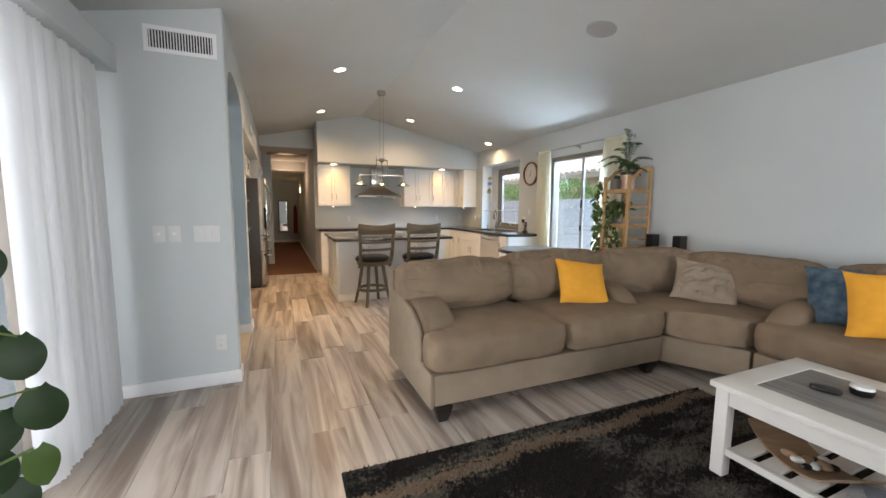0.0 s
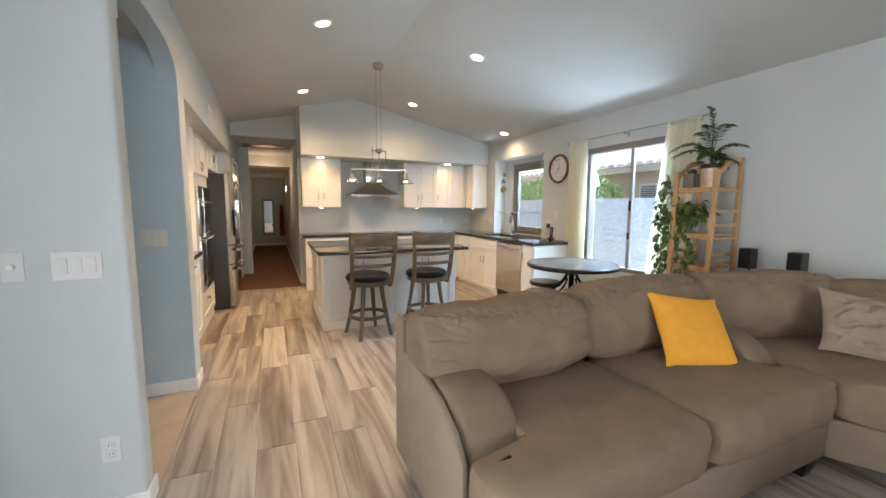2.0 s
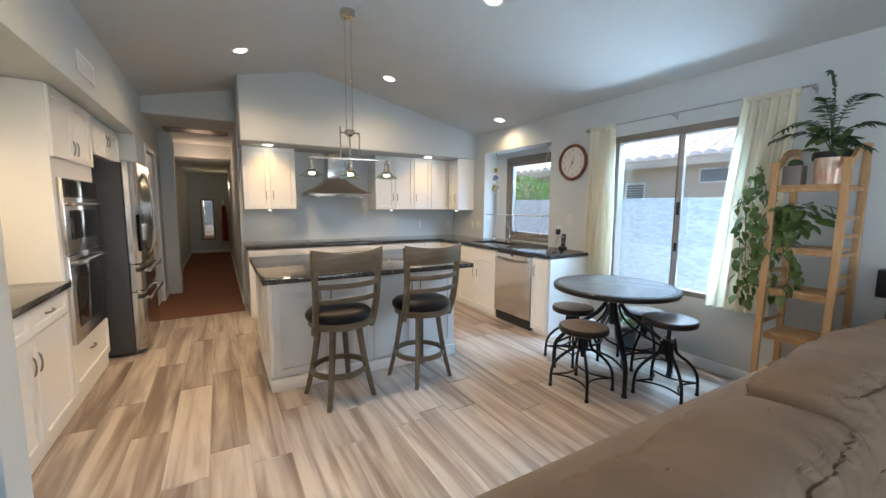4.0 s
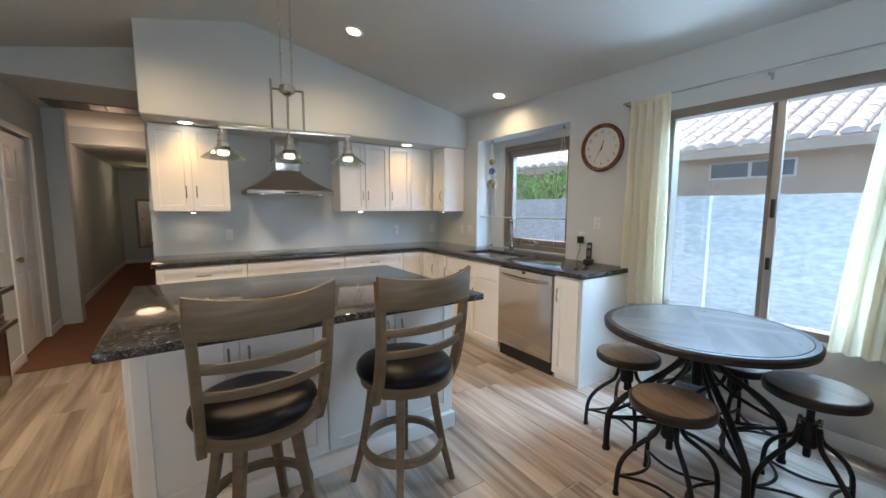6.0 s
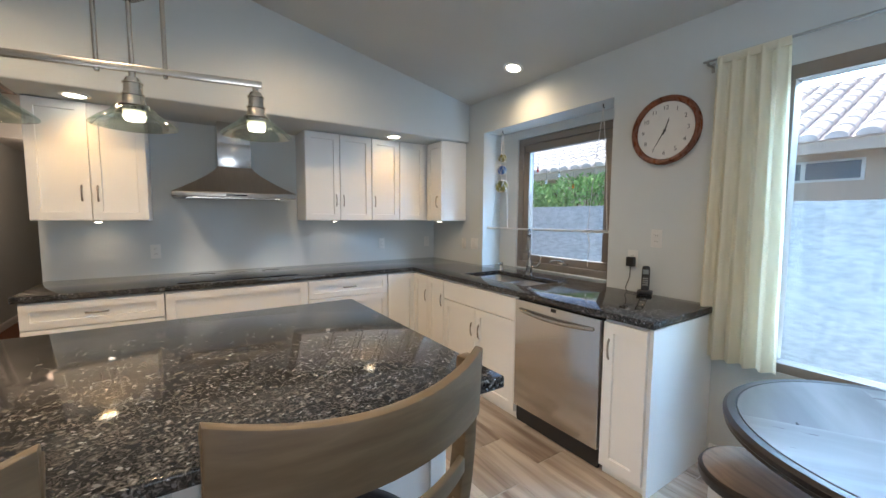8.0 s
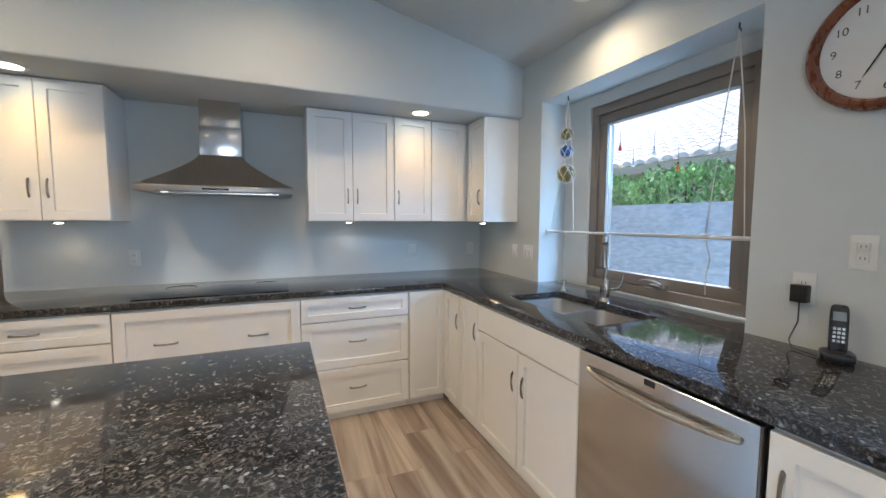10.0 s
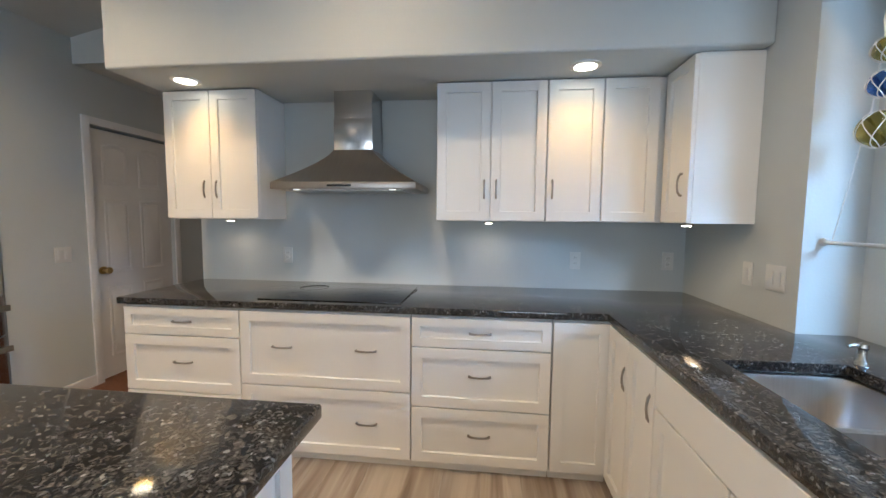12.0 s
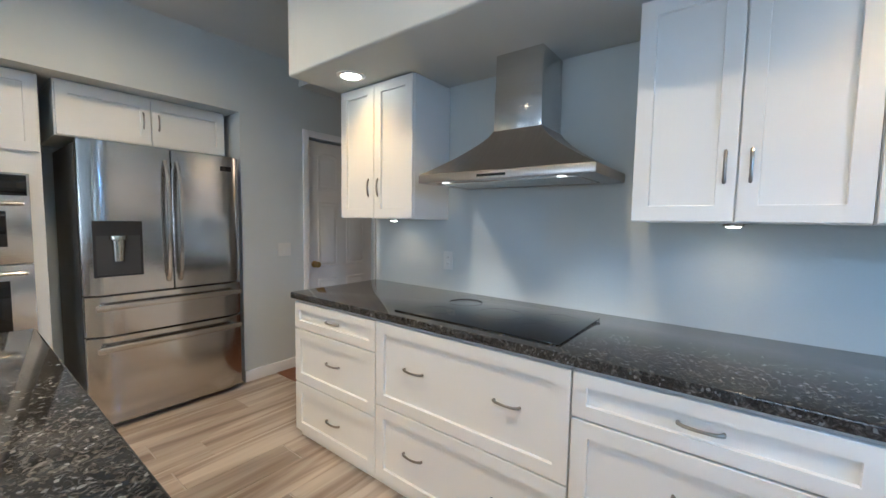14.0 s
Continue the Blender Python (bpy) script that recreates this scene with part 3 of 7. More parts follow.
def neighbour():
    h = thing("neighbour_house", pose(11.7, 4.0, -0.2), "tan stucco neighbouring house with a clay tile roof", "house")
    part("wall", box(0, 0.3, -16, 16, 0, 2.66), HOUSEPAINT, h)
    part("fascia", box(-0.62, -0.55, -16.5, 16.5, 2.52, 2.69, 0.01), HOUSEPAINT, h)
    part("eave", box(-0.55, 0.0, -16.5, 16.5, 2.60, 2.66), HOUSEPAINT, h)
    for yc, wd in ((3.57, 0.66),):
        w = part("window", box(-0.02, 0.0, yc - wd, yc + wd, 2.165, 2.485, 0.003), WHITEPL, h)
        for s in (-1, 1):
            part("pane", box(-0.026, -0.02, yc + (0.03 if s > 0 else -wd + 0.04), yc + (wd - 0.04 if s > 0 else -0.03), 2.20, 2.45), GREYPANE, w)
    v = part("gable_vent", slab([5.45, 5.49, 5.95, 5.99], [1.80, 1.84, 2.21, 2.25], {(1, 1)}, 0, 0.02), WHITEPL, h, "small louvred wall vent")
    for q in v.data.vertices:
        q.co = (-q.co.z - 0.001, q.co.x, q.co.y)
    for k in range(6):
        part("louvre", box(-0.016, -0.004, 5.491, 5.949, 1.845 + k * 0.060, 1.88 + k * 0.060, 0.001), GREYPANE, v)
    # barrel tiles in courses up the slope
    bm = bmesh.new()
    n = 0
    for row in range(22):
        x0, z0 = -0.68 + row * 0.34, 2.70 + row * 0.150
        for k in range(110):
            y = -16.4 + k * 0.30
            rings = []
            for x, z, r in ((x0, z0, 0.125), (x0 + 0.40, z0 + 0.165, 0.105)):
                rings.append([(x, y + r * math.cos(a), z + r * 0.75 * math.sin(a)) for a in (math.pi * j / 6 for j in range(7))])
            vs = [[bm.verts.new(p) for p in r] for r in rings]
            for j in range(6):
                bm.faces.new((vs[0][j], vs[0][j + 1], vs[1][j + 1], vs[1][j]))
            bm.faces.new(vs[0])
    t = part("roof_tiles", bm, ROOFTILE, h)
    t["kind"] = "stuff"
    part("roof", prism([(-0.66, 2.69), (6.8, 5.98), (6.8, 5.8), (-0.5, 2.63)], -16.4, 16.4, "y"), ROOFTILE, h)


neighbour()


def shrub(x, y, z, r, seed):
    rnd = random.Random(seed)
    s = thing("shrub", pose(x, y, -0.2), "green leafy shrub rising behind the garden wall", "shrub", "shrubs behind the garden wall")
    bm = bmesh.new()
    for k in range(7):
        a = rnd.uniform(0, 6.28)
        tube(bm, [(0, 0, 0), (0.2 * r * math.cos(a), 0.2 * r * math.sin(a), 0.8 * z), (0.7 * r * math.cos(a), 0.7 * r * math.sin(a), z + 0.3 * r)], [0.03, 0.02, 0.008], 6)
    part("stems", bm, mat("shrub_bark", (0.12, 0.08, 0.05), 0.9, vary=0.2), s)
    bm = bmesh.new()
    for k in range(3200):
        u, v = rnd.uniform(-1, 1), rnd.uniform(0, 6.28)
        q = (1 - u * u) ** 0.5
        lump = 1 + 0.22 * noise.noise(Vector((q * math.cos(v) * 2 + seed, q * math.sin(v) * 2, u * 2)))
        rr = r * lump * rnd.uniform(0.72, 1.0)
        c = Vector((rr * q * math.cos(v), rr * q * math.sin(v) * 1.3, z + rr * u * 0.75))
        e = Euler((rnd.uniform(0, 6), rnd.uniform(0, 6), rnd.uniform(0, 6))).to_matrix()
        L = rnd.uniform(0.03, 0.06)
        bm.faces.new([bm.verts.new(c + e @ Vector(p)) for p in ((-L, 0, 0), (0, L * 0.45, 0.006), (L, 0, 0), (0, -L * 0.45, 0.006))])
    t = part("leaves", bm, FOLIAGE, s, smooth=0)
    t["kind"] = "stuff"


shrub(9.7, 10.0, 1.82, 0.78, 3)
shrub(9.7, 11.5, 1.80, 0.84, 4)
shrub(9.7, 13.1, 1.75, 0.85, 5)


# ---- kitchen cabinets ----
def handle(parent, x, z, upright, length=0.11, label="satin nickel bow handle"):
    """A bow pull standing off a front that faces -y, centred at x, z."""
    bm = bmesh.new()
    h = length / 2
    prof = [(-h, 0.0), (-h, -0.016), (-h * 0.72, -0.026), (-h * 0.3, -0.030), (0, -0.031), (h * 0.3, -0.030), (h * 0.72, -0.026), (h, -0.016), (h, 0.0)]
    rad = [0.0075, 0.0065, 0.0058, 0.0052, 0.005, 0.0052, 0.0058, 0.0065, 0.0075]
    pts = [((x, y, z + s) if upright else (x + s, y, z)) for s, y in prof]
    tube(bm, pts, rad, 8)
    return part("handle", bm, PULL, parent, label)


def front(parent, name, x, y, z, w, h, rz, handles=(), rail=0.058, mirror_label="", flat=False):
    """A shaker front, w by h, its lower left corner at x, y, z, turned by rz about z; it faces -y before the turn."""
    g = 0.0022
    bm = bmesh.new()
    if flat:
        add_box(bm, g, w - g, -0.02, 0, g, h - g, 0.002, 1)
    else:
        r = min(rail, h * 0.3, w * 0.3)
        o = [(g, g), (w - g, g), (w - g, h - g), (g, h - g)]
        i1 = [(r, r), (w - r, r), (w - r, h - r), (r, h - r)]
        i2 = [(r + 0.002, r + 0.002), (w - r - 0.002, r + 0.002), (w - r - 0.002, h - r - 0.002), (r + 0.002, h - r - 0.002)]
        e = [(p[0] + (0.002 if p[0] < w / 2 else -0.002), p[1] + (0.002 if p[1] < h / 2 else -0.002)) for p in o]
        rings = [[(p[0], 0.0, p[1]) for p in o], [(p[0], -0.018, p[1]) for p in o], [(p[0], -0.020, p[1]) for p in e], [(p[0], -0.020, p[1]) for p in i1], [(p[0], -0.0075, p[1]) for p in i2]]
        ring_sweep(bm, rings)
    d = part(name, bm, CAB, parent, smooth=20, at=pose(x, y, z, 0, 0, rz))
    for hx, hz, up in handles:
        handle(d, hx, hz, up)
    return d


def carcass(x0, x1, y0, y1, z0, z1):
    return box(x0, x1, y0, y1, z0, z1, 0.001, 1)


LOW = "kitchen base cabinets"
UP = "kitchen wall cabinets"
# back run, fronts at y 8.93
YF = 8.93


def base_unit(name, x0, x1, label, plan):
    c = thing("base_cabinet", pose(x0, YF, 0), label, "kitchen cabinet", LOW)
    w = x1 - x0
    part("body", carcass(0, w - 0.001, 0.001, YB - YF - 0.002, 0.055, 0.868), CAB, c)
    part("plinth", box(0.0, w - 0.001, 0.02, 0.05, 0, 0.054), CAB, c)
    for kind, a, b, dx0, dx1, hs in plan:
        front(c, kind, dx0, 0, a, dx1 - dx0, b - a, 0, hs)
    return c


w = 0.72
base_unit("a", 2.83, 3.55, "white shaker base cabinet with three drawers beside the hall", [("drawer", 0.70, 0.862, 0, w, [(w / 2, 0.08, False)]), ("drawer", 0.366, 0.697, 0, w, [(w / 2, 0.175, False)]), ("drawer", 0.055, 0.363, 0, w, [(w / 2, 0.148, False)])])
w = 0.98
base_unit("b", 3.553, 4.533, "white shaker base cabinet with two wide drawers under the cooktop", [("drawer", 0.440, 0.862, 0, w, [(0.245, 0.22, False), (0.73, 0.22, False)]), ("drawer", 0.055, 0.437, 0, w, [(0.245, 0.191, False), (0.73, 0.191, False)])])
w = 0.735
base_unit("c", 4.536, 5.271, "white shaker base cabinet with three drawers beside the corner", [("drawer", 0.70, 0.862, 0, w, [(w / 2, 0.08, False)]), ("drawer", 0.369, 0.697, 0, w, [(w / 2, 0.178, False)]), ("drawer", 0.055, 0.366, 0, w, [(w / 2, 0.163, False)])])
w = 0.29
base_unit("d", 5.276, 5.566, "white shaker corner base cabinet with a blank panel", [("panel", 0.055, 0.862, 0, w, [])])
# window run, fronts at x 5.57 facing -x; local x runs towards -y
XF = 5.57


def base_unit_side(y1, y0, label, plan):
    """Fronts face -x; plan positions are measured from y1 towards y0."""
    c = thing("base_cabinet", pose(XF, y1, 0, 0, 0, -90), label, "kitchen cabinet", LOW)
    w = y1 - y0
    part("body", carcass(0.001, w, 0.001, XR - XF - 0.002, 0.055, 0.868), CAB, c)
    part("plinth", box(0.001, w, 0.02, 0.05, 0, 0.054), CAB, c)
    for kind, a, b, d0, d1, hs, flat in plan:
        front(c, kind, d0, 0, a, d1 - d0, b - a, 0, hs, flat=flat)
    return c


base_unit_side(8.905, 8.372, "white shaker corner base cabinet with two narrow doors", [("door", 0.055, 0.862, 0, 0.265, [(0.228, 0.62, True)], False), ("door", 0.055, 0.862, 0.268, 0.533, [(0.228, 0.62, True)], False)])
w = 0.885
sc = thing("sink_cabinet", pose(XF, 8.368, 0, 0, 0, -90), "white shaker sink cabinet with a false front and two doors", "kitchen cabinet", LOW)
bm = bmesh.new()
for b in ((0.001, 0.02, 0.055, 0.868), (w - 0.02, w, 0.055, 0.868), (0.02, w - 0.02, 0.055, 0.075)):
    add_box(bm, b[0], b[1], 0.001, XR - XF - 0.002, b[2], b[3])
add_box(bm, 0.02, w - 0.02, 0.001, 0.02, 0.075, 0.868)
part("body", bm, CAB, sc)
part("plinth", box(0.001, w, 0.02, 0.05, 0, 0.054), CAB, sc)
front(sc, "false_front", 0, 0, 0.703, w, 0.159, 0, flat=True)
front(sc, "door", 0, 0, 0.055, w / 2 - 0.001, 0.645, 0, [(w / 2 - 0.045, 0.47, True)])
front(sc, "door", w / 2 + 0.001, 0, 0.055, w / 2 - 0.001, 0.645, 0, [(0.045, 0.47, True)])
ec = base_unit_side(6.815, 6.575, "white shaker end base cabinet with one narrow door", [("door", 0.055, 0.862, 0, 0.24, [(0.035, 0.66, True)], False)])
part("end_panel", box(0.2402, 0.258, 0.0, XR - XF - 0.002, 0.0, 0.868, 0.001, 1), CAB, ec)


def dishwasher():
    d = thing("dishwasher", pose(XF, 7.478, 0, 0, 0, -90), "stainless steel dishwasher with a curved bar handle", "dishwasher")
    w = 0.656
    part("body", box(0.004, w - 0.004, 0.002, 0.60, 0.03, 0.866), BLACKPL, d)
    part("door", box(0.005, w - 0.005, -0.028, 0.0, 0.125, 0.862, 0.006, 3), STEEL, d, "brushed steel door")
    part("kick_plate", box(0.01, w - 0.01, 0.0, 0.02, 0.01, 0.118), BLACKPL, d)
    bm = bmesh.new()
    n = 12
    tube(bm, [(0.05 + (w - 0.1) * k / n, -0.03 - 0.035 * math.sin(math.pi * k / n) ** 0.5, 0.80 - 0.012 * math.sin(math.pi * k / n)) for k in range(n + 1)], 0.011, 10)
    part("handle", bm, NICKEL, d, "curved steel bar handle")
    part("vent", box(w / 2 - 0.02, w / 2 + 0.02, -0.030, -0.027, 0.835, 0.856, 0.001), BLACKPL, d)
    part("badge", box(w / 2 - 0.03, w / 2 + 0.03, -0.0295, -0.0275, 0.275, 0.283), NICKEL, d)


dishwasher()


def wall_unit(x0, x1, label, plan, top=2.19):
    c = thing("wall_cabinet", pose(x0, 9.28, 1.37), label, "kitchen cabinet", UP)
    part("body", carcass(0, x1 - x0 - 0.0005, 0, YB - 9.28 - 0.002, 0, top - 1.37), CAB, c)
    for d0, d1, hs in plan:
        front(c, "door", d0, 0, 0.002, d1 - d0, top - 1.37 - 0.004, 0, hs)
    return c


wall_unit(2.83, 3.47, "white shaker wall cabinet with two doors beside the hood", [(0, 0.32, [(0.270, 0.19, True)]), (0.32, 0.64, [(0.035, 0.19, True)])])
wall_unit(4.62, 5.267, "white shaker wall cabinet with two doors", [(0, 0.323, [(0.288, 0.19, True)]), (0.324, 0.647, [(0.035, 0.19, True)])])
wall_unit(5.270, 5.58, "white shaker wall cabinet with one door", [(0, 0.31, [(0.035, 0.19, True)])])
wall_unit(5.583, 5.93, "white shaker wall cabinet with a blank panel in the corner", [(0, 0.30, [])])
cc = thing("wall_cabinet", pose(5.93, 9.255, 1.37, 0, 0, -90), "white shaker corner wall cabinet against the window wall", "kitchen cabinet", UP)
part("body", carcass(-0.0, 0.295, 0.0, XR - 5.93 - 0.002, 0, 0.82), CAB, cc)
front(cc, "door", 0.0, 0, 0.002, 0.293, 0.816, 0, [(0.20, 0.197, True)])
for x, y in ((3.15, 9.44), (4.94, 9.44), (5.98, 9.10)):
    p = thing("puck_light", pose(x, y, 1.37), "small round under-cabinet puck light, lit", "lamp", "puck lights under the cabinets")
    part("rim", lathe(bmesh.new(), [(0, -0.001), (0.033, -0.001), (0.033, -0.012), (0.026, -0.013), (0, -0.013)], 20), NICKEL, p)
    part("lens", lathe(bmesh.new(), [(0, -0.0131), (0.024, -0.0131), (0.02, -0.016), (0, -0.017)], 20), mat("puck_glow", (1, 0.9, 0.75), 0.5, emit=(1, 0.85, 0.62), power=10), p)
    lamp("puck_lamp", "SPOT", look((x, y, 1.345), (x, y, 0)), 1.2, WARM, spot=160)

# counters
struct_counter = thing("countertop", pose(0, 0, 0), "polished dark granite countertop in an L shape", "countertop")
xs = [2.80, 5.54, 5.725, 6.115, XR, NX - 0.022]
ys = [6.545, NY0 + 0.0015, 7.565, 8.30, NY1 - 0.0015, 8.90, YB - 0.0015]
holes = {(0, j) for j in range(5)} | {(4, 0), (4, 4), (4, 5)} | {(2, 2)}
bm = slab(xs, ys, holes, 0.8765, 0.915)
round_edges(bm, 0.005, 2)
part("slab", bm, GRANITE, struct_counter)
ledge = thing("island_counter", pose(0, 0, 0), "polished dark granite island top", "countertop")
part("slab", round_edges(slab([2.775, 4.522], [6.47, 7.825], set(), 0.8765, 0.915), 0.007, 3), GRANITE, ledge)

# sink
sk = thing("sink", pose(0, 0, 0), "undermount double-bowl stainless steel sink", "sink")


def bowl(y0, y1, depth):
    x0, x1, r = 5.735, 6.105, 0.06
    def loop(inset, z, rr):
        out = []
        for cx, cy, a0 in ((x1 - rr - inset, y1 - rr - inset, 0), (x0 + rr + inset, y1 - rr - inset, 90), (x0 + rr + inset, y0 + rr + inset, 180), (x1 - rr - inset, y0 + rr + inset, 270)):
            for k in range(6):
                a = radians(a0 + 18 * k)
                out.append((cx + rr * math.cos(a), cy + rr * math.sin(a), z))
        return out
    bm = bmesh.new()
    ring_sweep(bm, [loop(-0.012, 0.874, 0.06), loop(0, 0.874, 0.06), loop(0.004, 0.86, 0.06), loop(0.012, depth + 0.04, 0.06), loop(0.03, depth + 0.008, 0.05), loop(0.07, depth, 0.04)], cap=False)
    bm.faces.new([bm.verts.new(p) for p in loop(0.07, depth, 0.04)])
    lathe(bm, [(0.0, 0.002), (0.038, 0.002), (0.042, 0.004), (0.045, 0.0)], 18, ((x0 + x1) / 2 + 0.02, (y0 + y1) / 2, depth))
    return bm


SINKSTEEL = mat("sink_steel", (0.56, 0.55, 0.54), 0.33, 1.0, bump=0.05, bscale=30, vary=0.05, stretch=(30, 1, 1))
part("bowl", bowl(7.575, 7.925, 0.67), SINKSTEEL, sk)
part("bowl", bowl(7.95, 8.29, 0.70), SINKSTEEL, sk)
part("divider", box(5.735, 6.105, 7.928, 7.947, 0.80, 0.868, 0.006), SINKSTEEL, sk)

FAUCETM = mat("faucet_nickel", (0.44, 0.40, 0.36), 0.24, 1.0, vary=0.05)
fa = thing("faucet", pose(6.17, 7.96, 0.915, 0, 0, 40), "satin nickel pull-down kitchen faucet with a side lever", "faucet")
bm = lathe(bmesh.new(), [(0, 0), (0.032, 0), (0.030, 0.008), (0.024, 0.02), (0.027, 0.05), (0.027, 0.085), (0.022, 0.11), (0.018, 0.13), (0, 0.135)], 20)
part("base", bm, FAUCETM, fa)
bm = bmesh.new()
neck = [(0, 0, 0.12), (0.0, 0, 0.24)] + [(-0.075 + 0.075 * math.cos(a), 0, 0.30 + 0.09 * math.sin(a)) for a in (math.pi * k / 12 for k in range(0, 11))]
tube(bm, neck, 0.012, 12)
part("neck", bm, FAUCETM, fa)
bm = bmesh.new()
tube(bm, [(-0.146, 0, 0.335), (-0.150, 0, 0.29), (-0.152, 0, 0.24), (-0.153, 0, 0.215), (-0.153, 0, 0.21)], [0.013, 0.016, 0.02, 0.022, 0.018], 14)
part("spray_head", bm, FAUCETM, fa)
bm = bmesh.new()
tube(bm, [(0, -0.02, 0.07), (0, -0.06, 0.075), (0.01, -0.085, 0.10), (0.015, -0.095, 0.16)], [0.012, 0.012, 0.010, 0.008], 10)
part("lever", bm, FAUCETM, fa)
so = thing("soap_dispenser", pose(6.165, 8.31, 0.915), "small chrome soap dispenser beside the sink", "soap dispenser")
bm = lathe(bmesh.new(), [(0, 0), (0.020, 0), (0.018, 0.01), (0.012, 0.02), (0.011, 0.05), (0.016, 0.058), (0.014, 0.07), (0, 0.075)], 16)
tube(bm, [(0, 0, 0.064), (-0.03, 0, 0.066), (-0.045, 0, 0.06)], 0.005, 8)
part("pump", bm, NICKEL, so)

ck = thing("cooktop", pose(3.628, 8.965, 0.9155), "black glass electric cooktop set in the granite", "cooktop")
part("glass_plate", box(0, 0.838, 0, 0.515, 0, 0.006, 0.002), BLACKGLASS, ck)
RINGM = mat("burner_ring", (0.05, 0.05, 0.052), 0.2)
for x, y, r in ((0.17, 0.14, 0.075), (0.17, 0.38, 0.09), (0.44, 0.27, 0.11), (0.69, 0.14, 0.09), (0.69, 0.38, 0.07)):
    bm = bmesh.new()
    tube(bm, [(x + r * math.cos(a), y + r * math.sin(a), 0.0058) for a in (2 * math.pi * k / 40 for k in range(40))], 0.0006, 5, closed=True)
    part("burner_ring", bm, RINGM, ck)

# range hood
hd = thing("range_hood", pose(4.065, 0, 0), "stainless steel chimney range hood", "range hood")
lipz, lip2 = 1.556, 1.598
bm = bmesh.new()
ring_sweep(bm, [[(-0.45, 9.15, lipz), (0.45, 9.15, lipz), (0.45, YB - 0.002, lipz), (-0.45, YB - 0.002, lipz)], [(-0.45, 9.15, lip2), (0.45, 9.15, lip2), (0.45, YB - 0.002, lip2), (-0.45, YB - 0.002, lip2)]])
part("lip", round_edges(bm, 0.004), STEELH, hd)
bm = bmesh.new()
rings = []
for k in range(9):
    t = k / 8
    s = (1 - t) ** 1.35
    hw, yf, z = 0.13 + 0.315 * s, 9.36 - 0.206 * s, lip2 + 0.001 + 0.222 * t
    rings.append([(-hw, yf, z), (hw, yf, z), (hw, YB - 0.002, z), (-hw, YB - 0.002, z)])
ring_sweep(bm, rings)
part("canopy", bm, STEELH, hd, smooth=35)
part("chimney", box(-0.125, 0.125, 9.365, YB - 0.002, 1.82, 2.194, 0.003), STEEL, hd)
part("chimney_sleeve", box(-0.128, 0.128, 9.362, YB - 0.001, 1.82, 2.02, 0.003), STEEL, hd)
part("control_strip", box(-0.09, 0.06, 9.1485, 9.1505, 1.570, 1.582, 0.0005), BLACKGLASS, hd)
part("filter", box(-0.36, 0.36, 9.20, 9.52, 1.551, 1.556), NICKEL, hd, "mesh grease filter")
for x in (-0.3, 0.3):
    p = part("light", lathe(bmesh.new(), [(0, -0.004), (0.018, -0.004), (0.020, 0)], 18, (x, 9.19, 1.5555)), mat("hood_glow", (1, 0.95, 0.85), 0.5, emit=(1, 0.93, 0.8), power=0.8), hd)
    lamp("hood_lamp", "SPOT", look((4.085 + x, 9.22, 1.53), (4.085 + x, 9.40, 0.9)), 7, (1, 0.85, 0.68), spot=70)

# island
isl = thing("kitchen_island", pose(0, 0, 0), "white shaker kitchen island under a granite top", "kitchen island")
part("body", box(2.845, 4.445, 6.71, 7.78, 0.0, 0.876, 0.001), CAB, isl)
part("base_trim", round_edges(slab([2.825, 4.465], [6.675, 7.79], set(), 0.0, 0.10), 0.006), CAB, isl)
iw = 1.60 / 4
for k in range(4):
    front(isl, "door", 2.845 + iw * k + 0.002, 6.71, 0.11, iw - 0.004, 0.755, 0, [((iw - 0.045) if k % 2 == 0 else 0.04, 0.61, True)])
for k in range(2):
    front(isl, "side_panel", 2.845, 7.78 - 0.535 * k, 0.11, 0.53, 0.755, -90)
    front(isl, "side_panel", 4.445, 6.712 + 0.535 * k, 0.11, 0.53, 0.755, 90)

# oven tower, fridge and alcove cabinets; fronts at x 1.64 facing +x, local x runs towards +y
XA = 1.62


def alcove_unit(name, y0, y1, z0, z1, label, fronts, cat="kitchen cabinet", depth=0.60):
    c = thing(name, pose(XA, y0, 0, 0, 0, 90), label, cat, LOW if z0 < 0.5 else UP)
    part("body", carcass(0.0, y1 - y0 - 0.001, 0.0, depth, z0, z1), CAB, c)
    for kind, a0, a1, b0, b1, hs in fronts:
        front(c, kind, a0, 0, b0, a1 - a0, b1 - b0, 0, hs)
    return c


alcove_unit("base_cabinet", 5.9, 7.06, 0.0, 0.872, "white shaker base cabinet in the alcove beside the ovens", [("drawer", 0.02, 0.575, 0.71, 0.862, [(0.28, 0.075, False)]), ("drawer", 0.58, 1.155, 0.71, 0.862, [(0.28, 0.075, False)]), ("door", 0.02, 0.575, 0.07, 0.705, [(0.52, 0.48, True)]), ("door", 0.58, 1.155, 0.07, 0.705, [(0.04, 0.48, True)])])
ac = thing("alcove_counter", pose(0, 0, 0), "dark granite countertop in the alcove", "countertop")
part("slab", box(1.003, 1.665, 5.893, 7.058, 0.8735, 0.915, 0.004), GRANITE, ac)
tw = alcove_unit("oven_tower_cabinet", 7.063, 8.0, 0.0, 2.19, "white tall oven cabinet with doors above and a drawer below", [("door", 0.005, 0.465, 1.73, 2.185, [(0.42, 0.10, True)]), ("door", 0.468, 0.93, 1.73, 2.185, [(0.045, 0.10, True)]), ("drawer", 0.005, 0.93, 0.12, 0.425, [(0.46, 0.20, False)])])


